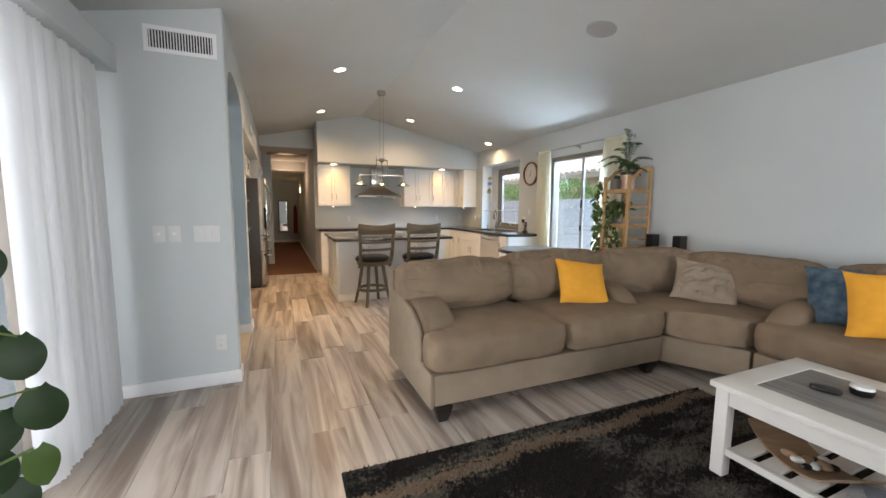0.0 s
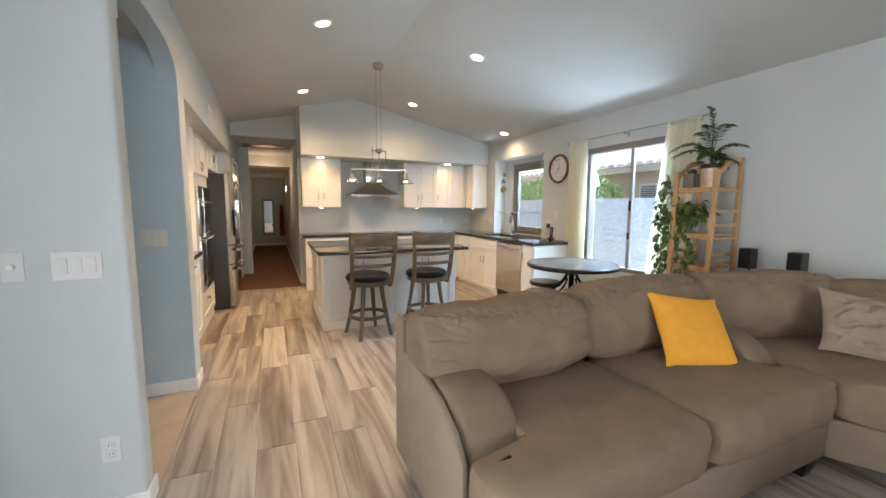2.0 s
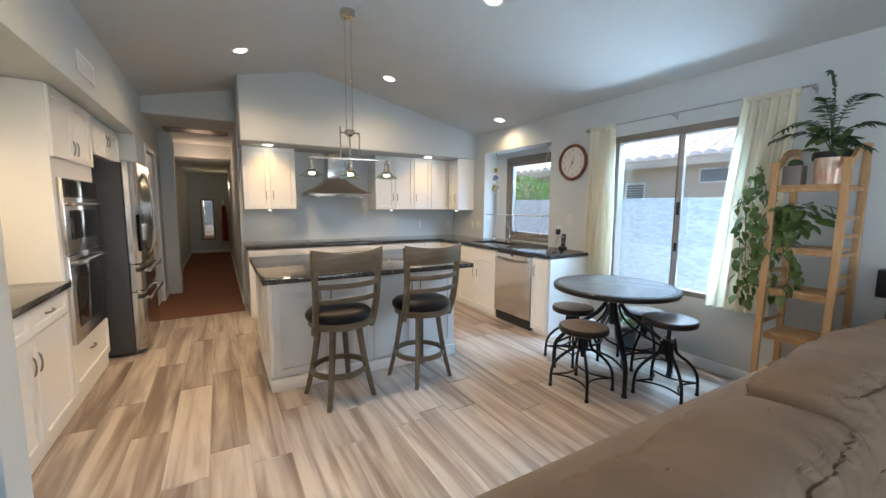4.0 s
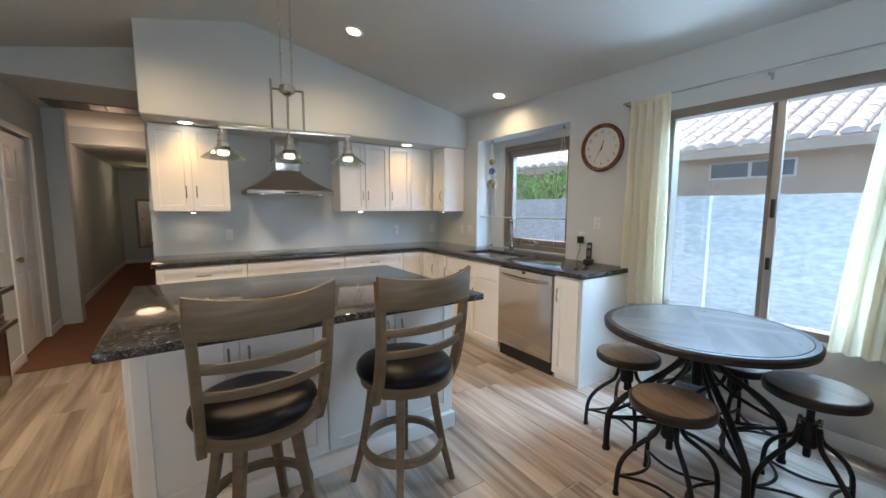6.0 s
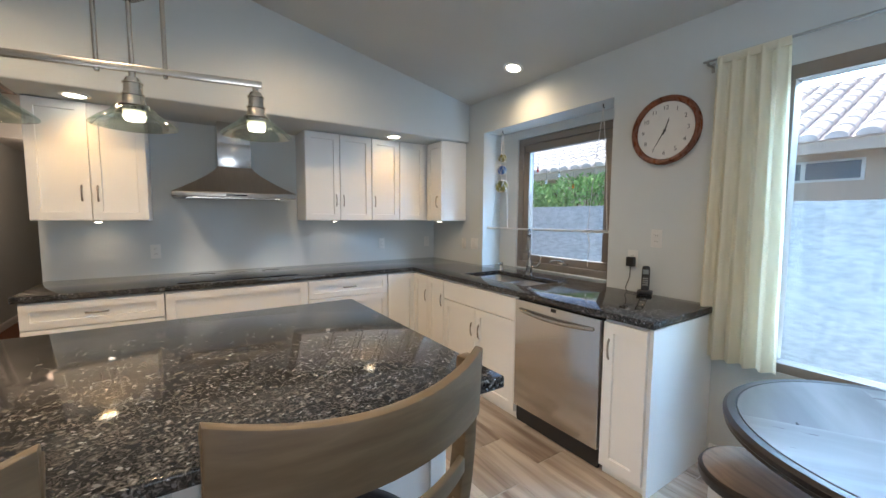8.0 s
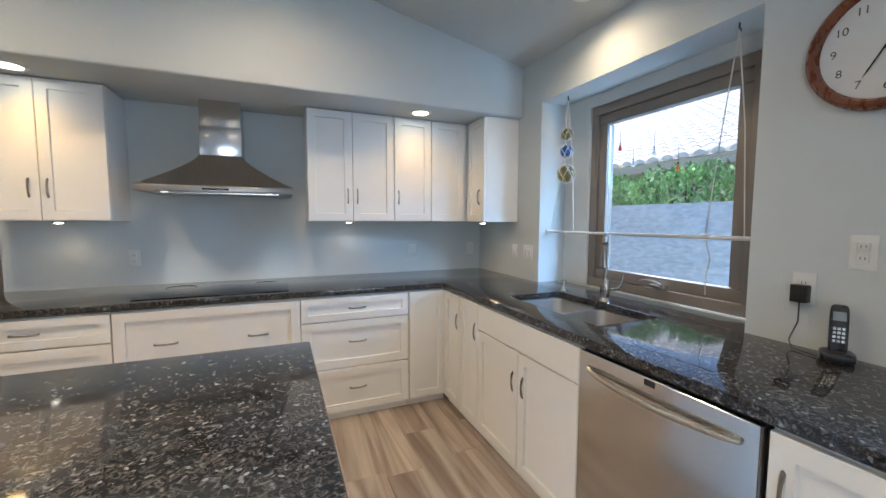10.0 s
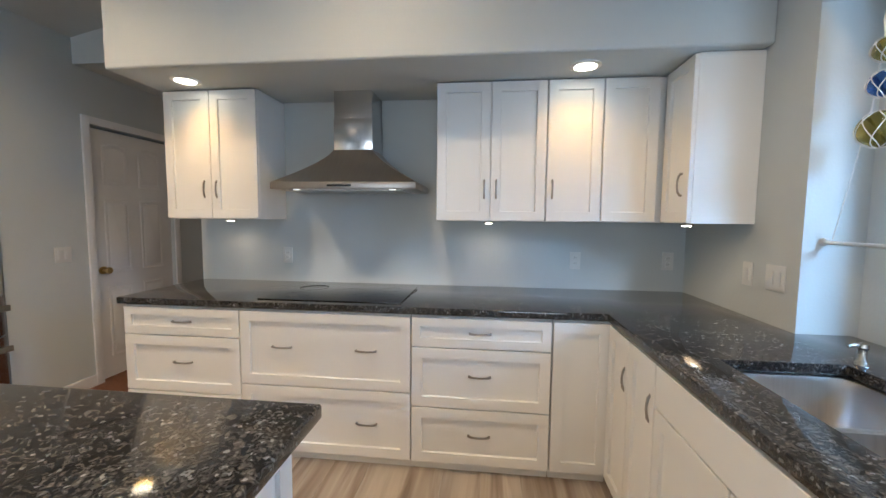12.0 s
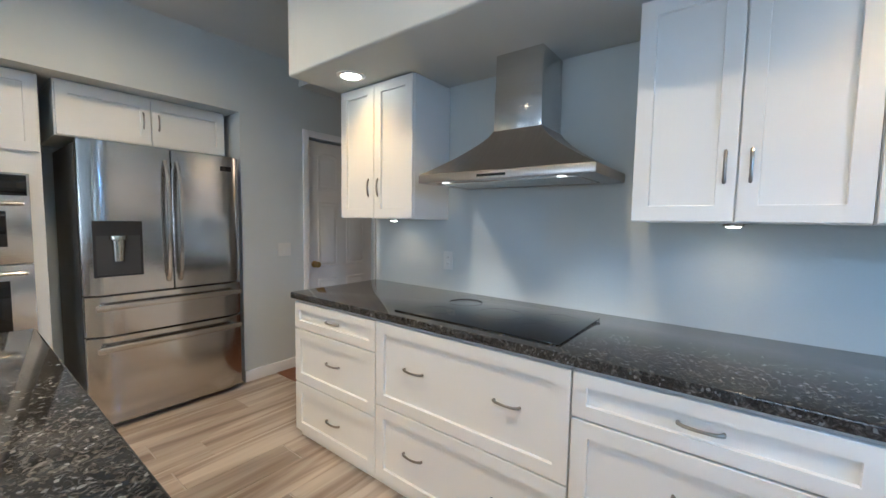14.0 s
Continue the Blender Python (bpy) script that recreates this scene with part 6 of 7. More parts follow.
def text_mesh(name, body, size, material, parent, m, label=""):
    c = bpy.data.curves.new(name, "FONT")
    c.body, c.size, c.align_x, c.align_y, c.extrude = body, size, "CENTER", "CENTER", 0.0004
    t = bpy.data.objects.new(name, c)
    scene.collection.objects.link(t)
    dg = bpy.context.evaluated_depsgraph_get()
    me = bpy.data.meshes.new_from_object(t.evaluated_get(dg))
    bpy.data.objects.remove(t)
    me.materials.clear()
    me.materials.append(material)
    ob = new(name, me)
    ob.parent = parent
    ob.matrix_basis = m
    return tagged(ob, label)


# in the clock's own frame +x is up and +y is to the right as one faces the dial
NUMM = mat("dial_print", (0.09, 0.09, 0.09), 0.6)
for h in range(1, 13):
    a = radians(30 * h)
    text_mesh("numeral", str(h), 0.037, NUMM, ck2, Matrix.Translation((0.137 * math.cos(a), -0.137 * math.sin(a), 0.0148)) @ pose(0, 0, 0, 0, 0, -90))
clock_hand(-19, 0.075, 0.004, 0.017)
clock_hand(-210, 0.115, 0.003, 0.0195)
part("cap", lathe(bmesh.new(), [(0, 0.0142), (0.008, 0.0142), (0.008, 0.022), (0, 0.023)], 14), BLACKPL, ck2)


def grille(name, m, w, h, n, label, slant=0.6):
    """A louvred grille in the x-z plane facing -y."""
    g = thing(name, m, label, "air vent")
    part("frame", round_edges(_upright(slab([-w / 2 - 0.028, -w / 2, w / 2, w / 2 + 0.028], [-h / 2 - 0.028, -h / 2, h / 2, h / 2 + 0.028], {(1, 1)}, 0.0, 0.008)), 0.002, 1), TRIM, g)
    part("duct", box(-w / 2, w / 2, -0.0015, -0.0005, -h / 2, h / 2), BLACKPL, g)
    for k in range(n):
        x = -w / 2 + w * (k + 0.5) / n
        part("louvre", box(x - w / n * 0.18, x + w / n * 0.18, -0.0075, -0.002, -h / 2, h / 2), TRIM, g)
    return g


def _upright(bm):
    for v in bm.verts:
        v.co = (v.co.x, -v.co.z, v.co.y)
    return bm


grille("wall_vent", pose(1.525, YP, 2.455), 0.37, 0.115, 22, "white louvred wall register above the switches")
grille("wall_vent", pose(XL, 7.32, 2.37, 0, 0, 90), 0.36, 0.09, 10, "small white louvred vent above the alcove")
rv = thing("ceiling_return_vent", pose(2.31, 10.68, 2.529), "long dark ceiling return grille in the hall", "air vent")
part("frame", slab([-0.42 + 0.164 * k + d for k in range(6) for d in (0, 0.02)], [-0.21, -0.18, 0.18, 0.21], {(1 + 2 * k, 1) for k in range(5)}, -0.008, 0.0), mat("vent_tan", (0.20, 0.15, 0.12), 0.6), rv)
part("duct", box(-0.41, 0.41, -0.2, 0.2, -0.003, -0.001), BLACKPL, rv)
sp = thing("ceiling_speaker", pose(4.72, 3.84, roof_z(4.72), 0, TILT_R, 0), "round white in-ceiling speaker grille", "speaker")
part("grille", lathe(bmesh.new(), [(0, -0.001), (0.125, -0.001), (0.125, -0.004), (0.118, -0.009), (0, -0.010)], 40), mat("speaker_grille", (0.40, 0.40, 0.39), 0.7, bump=0.6, bscale=500), sp)


def plate(m, kind, gangs, label, cat="switch"):
    """A wall plate facing -y before the turn."""
    w = 0.070 + 0.046 * (gangs - 1)
    p = thing("light_switch" if kind != "outlet" else "wall_outlet", m, label, cat)
    part("cover", box(-w / 2, w / 2, -0.006, -0.0005, -0.058, 0.058, 0.002), WHITEPL, p)
    for k in range(gangs):
        x = -0.023 * (gangs - 1) + 0.046 * k
        if kind == "rocker":
            part("rocker", box(x - 0.0165, x + 0.0165, -0.0105, -0.0062, -0.033, 0.033, 0.002), WHITEPL, p)
        elif kind == "knob":
            bm = bmesh.new()
            tube(bm, [(x, -0.006, 0), (x, -0.022, 0)], 0.011, 16)
            part("dimmer_knob", bm, TRIM, p)
        else:
            for z in (-0.02, 0.02):
                part("socket", box(x - 0.0165, x + 0.0165, -0.0085, -0.0062, z - 0.0145, z + 0.0145, 0.003), WHITEPL, p)
                for dx in (-0.006, 0.006):
                    part("slot", box(x + dx - 0.001, x + dx + 0.001, -0.0089, -0.0086, z - 0.004, z + 0.006), BLACKPL, p)
    return p


plate(pose(1.323, YP, 1.150), "knob", 1, "white dimmer switch plate with a round knob on the pillar")
plate(pose(1.415, YP, 1.150), "knob", 1, "white dimmer switch plate with a round knob on the pillar")
plate(pose(1.58, AF, 1.160), "rocker", 3, "white three-gang rocker switch plate on the blue passage wall")
plate(pose(1.612, YP, 1.146), "rocker", 3, "white three-gang rocker switch plate on the pillar")
plate(pose(1.665, YP, 0.325), "outlet", 1, "white wall outlet low on the pillar", "outlet")
plate(pose(1.565, 5.70, 1.155), "rocker", 3, "white three-gang rocker switch plate on the blue wall")
plate(pose(3.475, YB, 1.108), "outlet", 1, "white wall outlet above the counter", "outlet")
plate(pose(5.527, YB, 1.108), "outlet", 1, "white wall outlet above the counter", "outlet")
plate(pose(6.12, YB, 1.115), "outlet", 1, "white wall outlet in the kitchen corner", "outlet")
plate(pose(XR, 8.985, 1.125, 0, 0, -90), "rocker", 1, "white single rocker switch by the window box", "switch")
plate(pose(XR, 8.80, 1.130, 0, 0, -90), "rocker", 2, "white two-gang rocker switch beside the window box", "switch")
plate(pose(XR + 0.004, 6.91, 1.28, 0, 0, -90), "outlet", 1, "white telephone wall plate with two jacks", "outlet")
plate(pose(XR, 7.06, 1.135, 0, 0, -90), "outlet", 1, "white wall outlet holding a black charger", "outlet")
plate(pose(XL, 9.455, 1.09, 0, 0, 90), "rocker", 2, "white two-gang rocker switch beside the hall door", "switch")

# ---- telephone and charger ----
ph = thing("cordless_phone", pose(6.145, 6.925, 0.9155, 0, 0, -65), "black cordless telephone standing in its charging cradle", "telephone")
part("cradle", soft_box(-0.045, 0.045, -0.05, 0.05, 0, 0.035, 4, 7, 0.0), BLACKPL, ph)
bm = leaned(soft_box(-0.024, 0.024, -0.013, 0.013, 0.02, 0.19, 6, 7, 0.0), 0, 0.02, -10)
part("handset", bm, BLACKPL, ph)
part("screen", leaned(box(-0.016, 0.016, -0.0145, -0.0135, 0.135, 0.165), 0, 0.02, -10), mat("phone_screen", (0.25, 0.28, 0.28), 0.2), ph)
for r in range(4):
    for c in range(3):
        part("key", leaned(box(-0.015 + 0.011 * c, -0.007 + 0.011 * c, -0.0150, -0.0135, 0.062 + 0.014 * r, 0.071 + 0.014 * r), 0, 0.02, -10), NICKEL, ph)
cg = thing("plug_charger", pose(XR - 0.009, 7.06, 1.115, 0, 0, -90), "black plug-in charger with a hanging cord", "charger")
part("plug", box(-0.025, 0.025, -0.035, 0, -0.03, 0.035, 0.004), BLACKPL, cg)
bm = bmesh.new()
tube(bm, [(0, -0.02, -0.03), (0.005, -0.03, -0.10), (-0.01, -0.05, -0.17), (0.01, -0.07, -0.194), (0.09, -0.09, -0.194)], 0.0025, 6)
part("cord", bm, BLACKPL, cg)

# ---- things in the window box ----
RODM = mat("grey_metal_rod", (0.36, 0.37, 0.37), 0.35, 0.6, vary=0.05)
ROD = mat("white_rod", (0.62, 0.63, 0.63), 0.35, vary=0.05)
ten = thing("tension_rod", pose(6.30, 0, 1.30), "pale tension rod across the window box", "curtain rod")
bm = bmesh.new()
tube(bm, [(0, NY1 - 0.001, 0), (0, 7.9, 0.003)], 0.008, 12)
part("thin_tube", bm, ROD, ten)
bm = bmesh.new()
tube(bm, [(0, 7.95, 0.003), (0, NY0 + 0.001, 0.008)], 0.010, 12)
part("thick_tube", bm, ROD, ten)
for y in (NY0 + 0.012, NY1 - 0.012):
    bm = bmesh.new()
    tube(bm, [(0, y - 0.01, 0.003), (0, y + 0.01, 0.003)], 0.016, 14)
    part("end_cap", bm, ROD, ten)
ROPE = mat("white_cord", (0.66, 0.65, 0.62), 0.8, bump=0.4, bscale=300)
HOOK = mat("black_hook", (0.02, 0.02, 0.02), 0.4)
AMBER = glass_material("amber_glass", (0.50, 0.42, 0.12), 0.03)
COBALT = glass_material("cobalt_glass", (0.08, 0.20, 0.62), 0.03)
ff = thing("hanging_glass_floats", pose(6.30, 8.475, 0), "three netted glass fishing floats, amber and blue, hung on cord", "hanging ornament")
bm = bmesh.new()
tube(bm, [(0, 0, 2.249), (0, 0, 2.225), (0.008, 0, 2.218), (0.010, 0, 2.228)], 0.004, 8)
part("hook", bm, HOOK, ff)
for x, z, r, g in ((0, 1.985, 0.042, AMBER), (0, 1.868, 0.046, COBALT), (0, 1.712, 0.064, AMBER)):
    part("float", lathe(bmesh.new(), [(r * math.sin(a), -r * math.cos(a)) for a in (math.pi * k / 14 for k in range(15))], 24, (0, 0, z)), g, ff, "round coloured glass float")
    bm = bmesh.new()
    rr = r + 0.002
    for k in range(6):
        a0 = math.pi * k / 3
        for s in (-1, 1):
            tube(bm, [(rr * math.sin(t) * math.cos(a0 + s * 0.55 * (t - 0.1)), rr * math.sin(t) * math.sin(a0 + s * 0.55 * (t - 0.1)), z - rr * math.cos(t)) for t in (0.08 + 2.98 * j / 10 for j in range(11))], 0.0018, 5)
    part("net", bm, ROPE, ff, "knotted cord net")
bm = bmesh.new()
for s in (-1, 1):
    tube(bm, [(0, 0, 2.22), (0, s * 0.022, 2.09), (0, s * 0.012, 2.03)], 0.0028, 6)
tube(bm, [(0.0, 0.0, 2.22), (0.01, -0.05, 1.80), (0.0, -0.09, 1.312)], 0.0028, 6)
tube(bm, [(0.0, 0.0, 2.22), (0.02, 0.06, 1.80), (0.0, 0.15, 1.312)], 0.0022, 6)
part("cord", bm, ROPE, ff)
rc = thing("rope_hanger", pose(6.30, 7.385, 0), "white cord hung from a hook and knotted round the rod", "rope")
bm = bmesh.new()
tube(bm, [(0, 0, 2.249), (0, 0, 2.222), (0.008, 0, 2.216), (0.010, 0, 2.226)], 0.004, 8)
part("hook", bm, HOOK, rc)
bm = bmesh.new()
tube(bm, [(0, 0, 2.22), (0, 0.05, 1.8), (0, 0.10, 1.31)], 0.003, 6)
tube(bm, [(0, 0, 2.22), (0.01, -0.04, 1.8), (0, -0.07, 1.31)], 0.003, 6)
tube(bm, [(0, 0.03 * math.cos(a) + 0.10, 1.305 + 0.018 * math.sin(a)) for a in (2 * math.pi * k / 14 for k in range(14))], 0.0032, 6, closed=True)
tube(bm, [(0, 0.10, 1.29), (0.0, 0.07, 1.21), (0.005, 0.09, 1.13), (0, 0.085, 1.03)], 0.003, 6)
part("cord", bm, ROPE, rc)
SUNC = [glass_material("clear_bead", (0.9, 0.9, 0.9)), glass_material("red_bead", (0.7, 0.06, 0.04)), glass_material("orange_bead", (0.8, 0.3, 0.04))]
for k, (y, z, l, g) in enumerate(((8.165, 1.96, 0.10, 1), (7.915, 1.905, 0.11, 0), (8.06, 1.835, 0.09, 0), (7.762, 1.80, 0.115, 2))):
    s = thing("suncatcher", pose(NX + 0.008, y, z), ["small clear bead suncatcher hung in the window", "small red bead suncatcher hung in the window", "small orange bead suncatcher hung in the window"][g], "hanging ornament", "suncatchers in the window")
    bm = bmesh.new()
    tube(bm, [(0, 0, 0), (0, 0, -l)], 0.0012, 5)
    part("string", bm, HOOK, s)
    for j in range(3):
        r = 0.006 + 0.003 * j
        part("bead", lathe(bmesh.new(), [(r * math.sin(a), -r * math.cos(a)) for a in (math.pi * q / 8 for q in range(9))], 12, (0, 0, -l + 0.02 - 0.018 * j)), SUNC[g] if j else HOOK, s)

# ---- curtains ----
CURT = thin_cloth("cream_curtain", (0.82, 0.80, 0.70), (0.95, 0.92, 0.80), 0.55, 0.25, 90)
cr1 = thing("curtain_rod", pose(6.145, 0, 2.275), "thin grey metal curtain rod on brackets above the window", "curtain rod")
bm = bmesh.new()
tube(bm, [(0, 4.72, 0), (0, 6.66, 0)], 0.007, 10)
part("rod", bm, RODM, cr1)
for y in (4.74, 5.70, 6.64):
    bm = box(0.0, 0.0719, y - 0.004, y + 0.004, -0.022, -0.0101, 0.001)
    add_box(bm, -0.012, 0.012, y - 0.006, y + 0.006, -0.010, -0.0072)
    add_box(bm, 0.072, 0.079, y - 0.0075, y + 0.0075, -0.045, 0.006)
    part("bracket", bm, RODM, cr1)


def curtain(y0t, y1t, y0b, y1b, z0, z1, folds, label, seed):
    c = thing("curtain", pose(6.145, 0, 0), label, "curtain", "curtains at the sliding window")
    bm = bmesh.new()
    rings, nu, nv = [], folds * 8, 14
    for j in range(nv + 1):
        v = j / nv
        z = z0 + (z1 - z0) * v
        f, b = [], []
        sh = 1 - v
        w0, w1 = y0b + (y0t - y0b) * v ** 1.3, y1b + (y1t - y1b) * v ** 1.3
        for i in range(nu + 1):
            u = i / nu
            y = w0 + (w1 - w0) * u
            amp = 0.016 + 0.012 * sh
            x = amp * math.sin(2 * math.pi * folds * u + 0.6 * noise.noise(Vector((u * 3, v * 2, seed)))) + 0.012 * noise.noise(Vector((u * 5, v * 3, seed + 5))) - 0.012 * sh
            f.append((x, y, z))
            b.append((x + 0.0025, y, z))
        rings.append(f + b[::-1])
    ring_sweep(bm, rings)
    part("cloth", bm, CURT, c, smooth=60)
    part("header", box(-0.012, 0.012, min(y0t, y1t), max(y0t, y1t), z1 - 0.03, z1 + 0.012, 0.006), CURT, c)


curtain(6.28, 6.59, 6.24, 6.60, 0.63, 2.27, 5, "pale yellow sheer curtain drawn beside the clock", 1)
curtain(4.80, 5.15, 4.86, 5.30, 0.60, 2.27, 6, "pale yellow sheer curtain behind the plant shelf", 2)

# ---- plant shelf, speakers and plants ----
PINE = ramp_material("pine_wood", [(0.3, (0.42, 0.25, 0.11)), (0.55, (0.52, 0.33, 0.16)), (0.7, (0.60, 0.41, 0.22))], 0.42, 2.5, (6, 6, 0.8), 0.5)
sh = thing("plant_shelf", pose(0, 0, 0), "light pine ladder-sided shelf with a curved top rail", "shelf")
SY0, SY1, SX0, SX1 = 4.44, 4.79, 5.83, 6.165
for y in (SY0, SY1):
    for x, zt, ex in ((SX0, 1.735, -0.04), (SX1, 1.845, 0.0)):
        bm = bmesh.new()
        ring_sweep(bm, [[(x + ex * (1 - q) - 0.014, y - 0.02, q * zt), (x + ex * (1 - q) + 0.014, y - 0.02, q * zt), (x + ex * (1 - q) + 0.014, y + 0.02, q * zt), (x + ex * (1 - q) - 0.014, y + 0.02, q * zt)] for q in (0, 0.5, 1)])
        part("post", round_edges(bm, 0.003, 1, 50), PINE, sh)
    for z in (0.25, 0.62, 0.90, 0.98, 1.12, 1.24, 1.36, 1.54):
        part("rung", box(SX0 + 0.010, SX1 - 0.0145, y - 0.009, y + 0.009, z, z + 0.024, 0.002), PINE, sh)
    bm = bmesh.new()
    rings = []
    for k in range(11):
        t = k / 10
        x = SX0 + (SX1 - SX0) * t
        z = 1.66 + 0.14 * t + 0.045 * math.sin(math.pi * t) * (1 if t > 0.3 else 0.6)
        rings.append([(x, y - 0.011, z), (x, y + 0.011, z), (x, y + 0.011, z + 0.045), (x, y - 0.011, z + 0.045)])
    part("top_rail", ring_sweep(bm, rings), PINE, sh)
for z in (0.16, 0.55, 0.86, 1.155, 1.565):
    for k in range(4):
        x = SX0 - 0.01 + k * 0.083
        part("board", box(x, x + 0.076, SY0 + 0.021, SY1 - 0.021, z, z + 0.016, 0.002), PINE, sh)
    part("crossbar", box(SX0 - 0.0, SX0 + 0.018, SY0 + 0.021, SY1 - 0.021, z - 0.030, z - 0.001, 0.002), PINE, sh)

LEAF = mat("pothos_leaf", (0.085, 0.15, 0.038), 0.42, vary=0.35, vscale=4, bump=0.1, bscale=40)
LEAFD = mat("palm_leaf", (0.035, 0.075, 0.028), 0.45, vary=0.3, vscale=5)
STEM = mat("plant_stem", (0.10, 0.15, 0.04), 0.6, vary=0.2)
SOIL = mat("potting_soil", (0.03, 0.02, 0.015), 0.95, bump=1.0, bscale=120)


def leaf_mesh(length, width, droop, fold=0.15, heart=True, n=7, blunt=False):
    bm = bmesh.new()
    rows = []
    for k in range(n + 1):
        t = k / n
        w = width / 2 * (math.sin(math.pi * min(1, t * 0.92 + 0.08)) ** (0.55 if heart else 0.8)) * (1.08 - 0.45 * t if heart else 1)
        if blunt:
            w = width / 2 * max(0.001, math.sin(math.pi * (0.04 + 0.95 * t))) ** 0.5
        if k == n:
            w = 0.0004
        x = length * t - (0.02 * length if k == 0 else 0)
        z = -droop * length * t * t
        rows.append([bm.verts.new((x - (0.06 * length if (k == 0 and heart) else 0), -w, z + fold * w)), bm.verts.new((x, -w * 0.5, z + fold * w * 0.35)), bm.verts.new((x, 0, z)), bm.verts.new((x, w * 0.5, z + fold * w * 0.35)), bm.verts.new((x - (0.06 * length if (k == 0 and heart) else 0), w, z + fold * w))])
    for a, b in zip(rows, rows[1:]):
        for i in range(4):
            bm.faces.new((a[i], a[i + 1], b[i + 1], b[i]))
    return bm


def leaf_data(name, bm, material):
    o = obj(name, bm, material, 60)
    me = o.data
    bpy.data.objects.remove(o)
    return me


PL = [leaf_data("leaf", leaf_mesh(l, w, d), LEAF) for l, w, d in ((0.085, 0.068, 0.35), (0.10, 0.078, 0.25), (0.068, 0.055, 0.5))]


def place_leaf(parent, me, loc, yaw, pitch, roll=0, s=1.0):
    o = new("leaf", me)
    o.parent = parent
    o.matrix_basis = pose(*loc, roll, pitch, yaw) @ Matrix.Scale(s, 4)
    return o


def planter(parent, c, r0, r1, h, material, label):
    part("pot", lathe(bmesh.new(), [(0, 0), (r0, 0), (r1, h), (r1 - 0.007, h), (r1 - 0.009, h - 0.02), (0, h - 0.02)], 28, c), material, parent, label)
    part("soil", lathe(bmesh.new(), [(0, h - 0.0195), (r1 - 0.0095, h - 0.0195), (r1 * 0.5, h - 0.012), (0, h - 0.010)], 20, c), SOIL, parent)


rnd = random.Random(5)
po = thing("pothos_plant", pose(5.95, 4.70, 1.1712), "trailing green pothos spilling over the pine shelf", "plant")
planter(po, (0, 0, 0), 0.055, 0.07, 0.12, mat("glass_jar_pot", (0.35, 0.36, 0.33), 0.2), "pale glassy pot")
vines = []
for k in range(11):
    a = radians(rnd.uniform(120, 300))
    out = rnd.uniform(0.10, 0.26)
    drop = rnd.uniform(0.15, 0.62) if k < 8 else -0.12
    x1, y1 = out * math.cos(a) * 0.5 - 0.06, out * math.sin(a) * 0.3 + 0.085 * (k % 3)
    x1 = max(-0.15, min(0.16, x1))
    pts = [Vector((0, 0, 0.11)), Vector((x1 * 0.5, y1 * 0.5, 0.24)), Vector((x1, y1, 0.12))]
    for j in range(1, 5):
        pts.append(Vector((x1 - 0.02 + rnd.uniform(-0.02, 0.02), y1 + rnd.uniform(-0.03, 0.03), 0.12 - drop * j / 4)))
    vines.append(pts)
for k, dz in ((0, 0.55), (1, 0.50), (2, 0.42)):
    x1, y1 = -0.14 + 0.03 * k, 0.17 + 0.05 * k
    vines.append([Vector((0, 0.02, 0.11)), Vector((-0.10, 0.12, 0.3)), Vector((x1, y1, dz)), Vector((x1 - 0.01, y1 + 0.03, dz - 0.2)), Vector((x1, y1 + 0.01, 0.05)), Vector((x1 + 0.01, y1, -0.2)), Vector((x1, y1, -0.42))])
bm = bmesh.new()
for pts in vines:
    tube(bm, pts, 0.0028, 5)
part("vines", bm, STEM, po)
for pts in vines:
    for a, b in zip(pts[1:], pts[2:]):
        m = max(1, int((a - b).length / 0.035))
        for j in range(m):
            c = a.lerp(b, (j + rnd.random() * 0.6) / m)
            place_leaf(po, PL[rnd.randrange(3)], c + Vector((rnd.uniform(-0.015, 0.015), rnd.uniform(-0.02, 0.02), 0)), rnd.uniform(110, 340), rnd.uniform(15, 75), rnd.uniform(-25, 25), rnd.uniform(0.6, 0.95))
for k in range(46):
    a = rnd.uniform(0, 6.28)
    c = Vector((0.11 * math.cos(a) * rnd.random() - 0.02, -0.02 + 0.17 * math.sin(a) * rnd.random(), rnd.uniform(0.12, 0.30)))
    place_leaf(po, PL[rnd.randrange(3)], c, math.degrees(a), rnd.uniform(-30, 50), rnd.uniform(-25, 25), rnd.uniform(0.8, 1.1))

pm = thing("parlor_palm", pose(5.93, 4.55, 1.5812), "small parlor palm with arching fronds in a foil-wrapped pot", "plant")
FOIL = mat("copper_foil", (0.62, 0.40, 0.28), 0.35, 0.3, color2=(0.75, 0.68, 0.60), vscale=9, bump=0.5, bscale=20)
part("pot_wrap", lathe(bmesh.new(), [(0, 0), (0.068, 0), (0.076, 0.165), (0.072, 0.168), (0, 0.168)], 24), FOIL, pm, "crinkled copper foil pot wrap")
part("pot_rim", lathe(bmesh.new(), [(0.03, 0.169), (0.078, 0.169), (0.083, 0.175), (0.083, 0.20), (0.076, 0.204), (0.074, 0.19), (0.03, 0.188)], 28), BLACKPL, pm, "black plastic pot rim")
part("soil", lathe(bmesh.new(), [(0, 0.1885), (0.073, 0.1885), (0.04, 0.193), (0, 0.195)], 20), SOIL, pm)


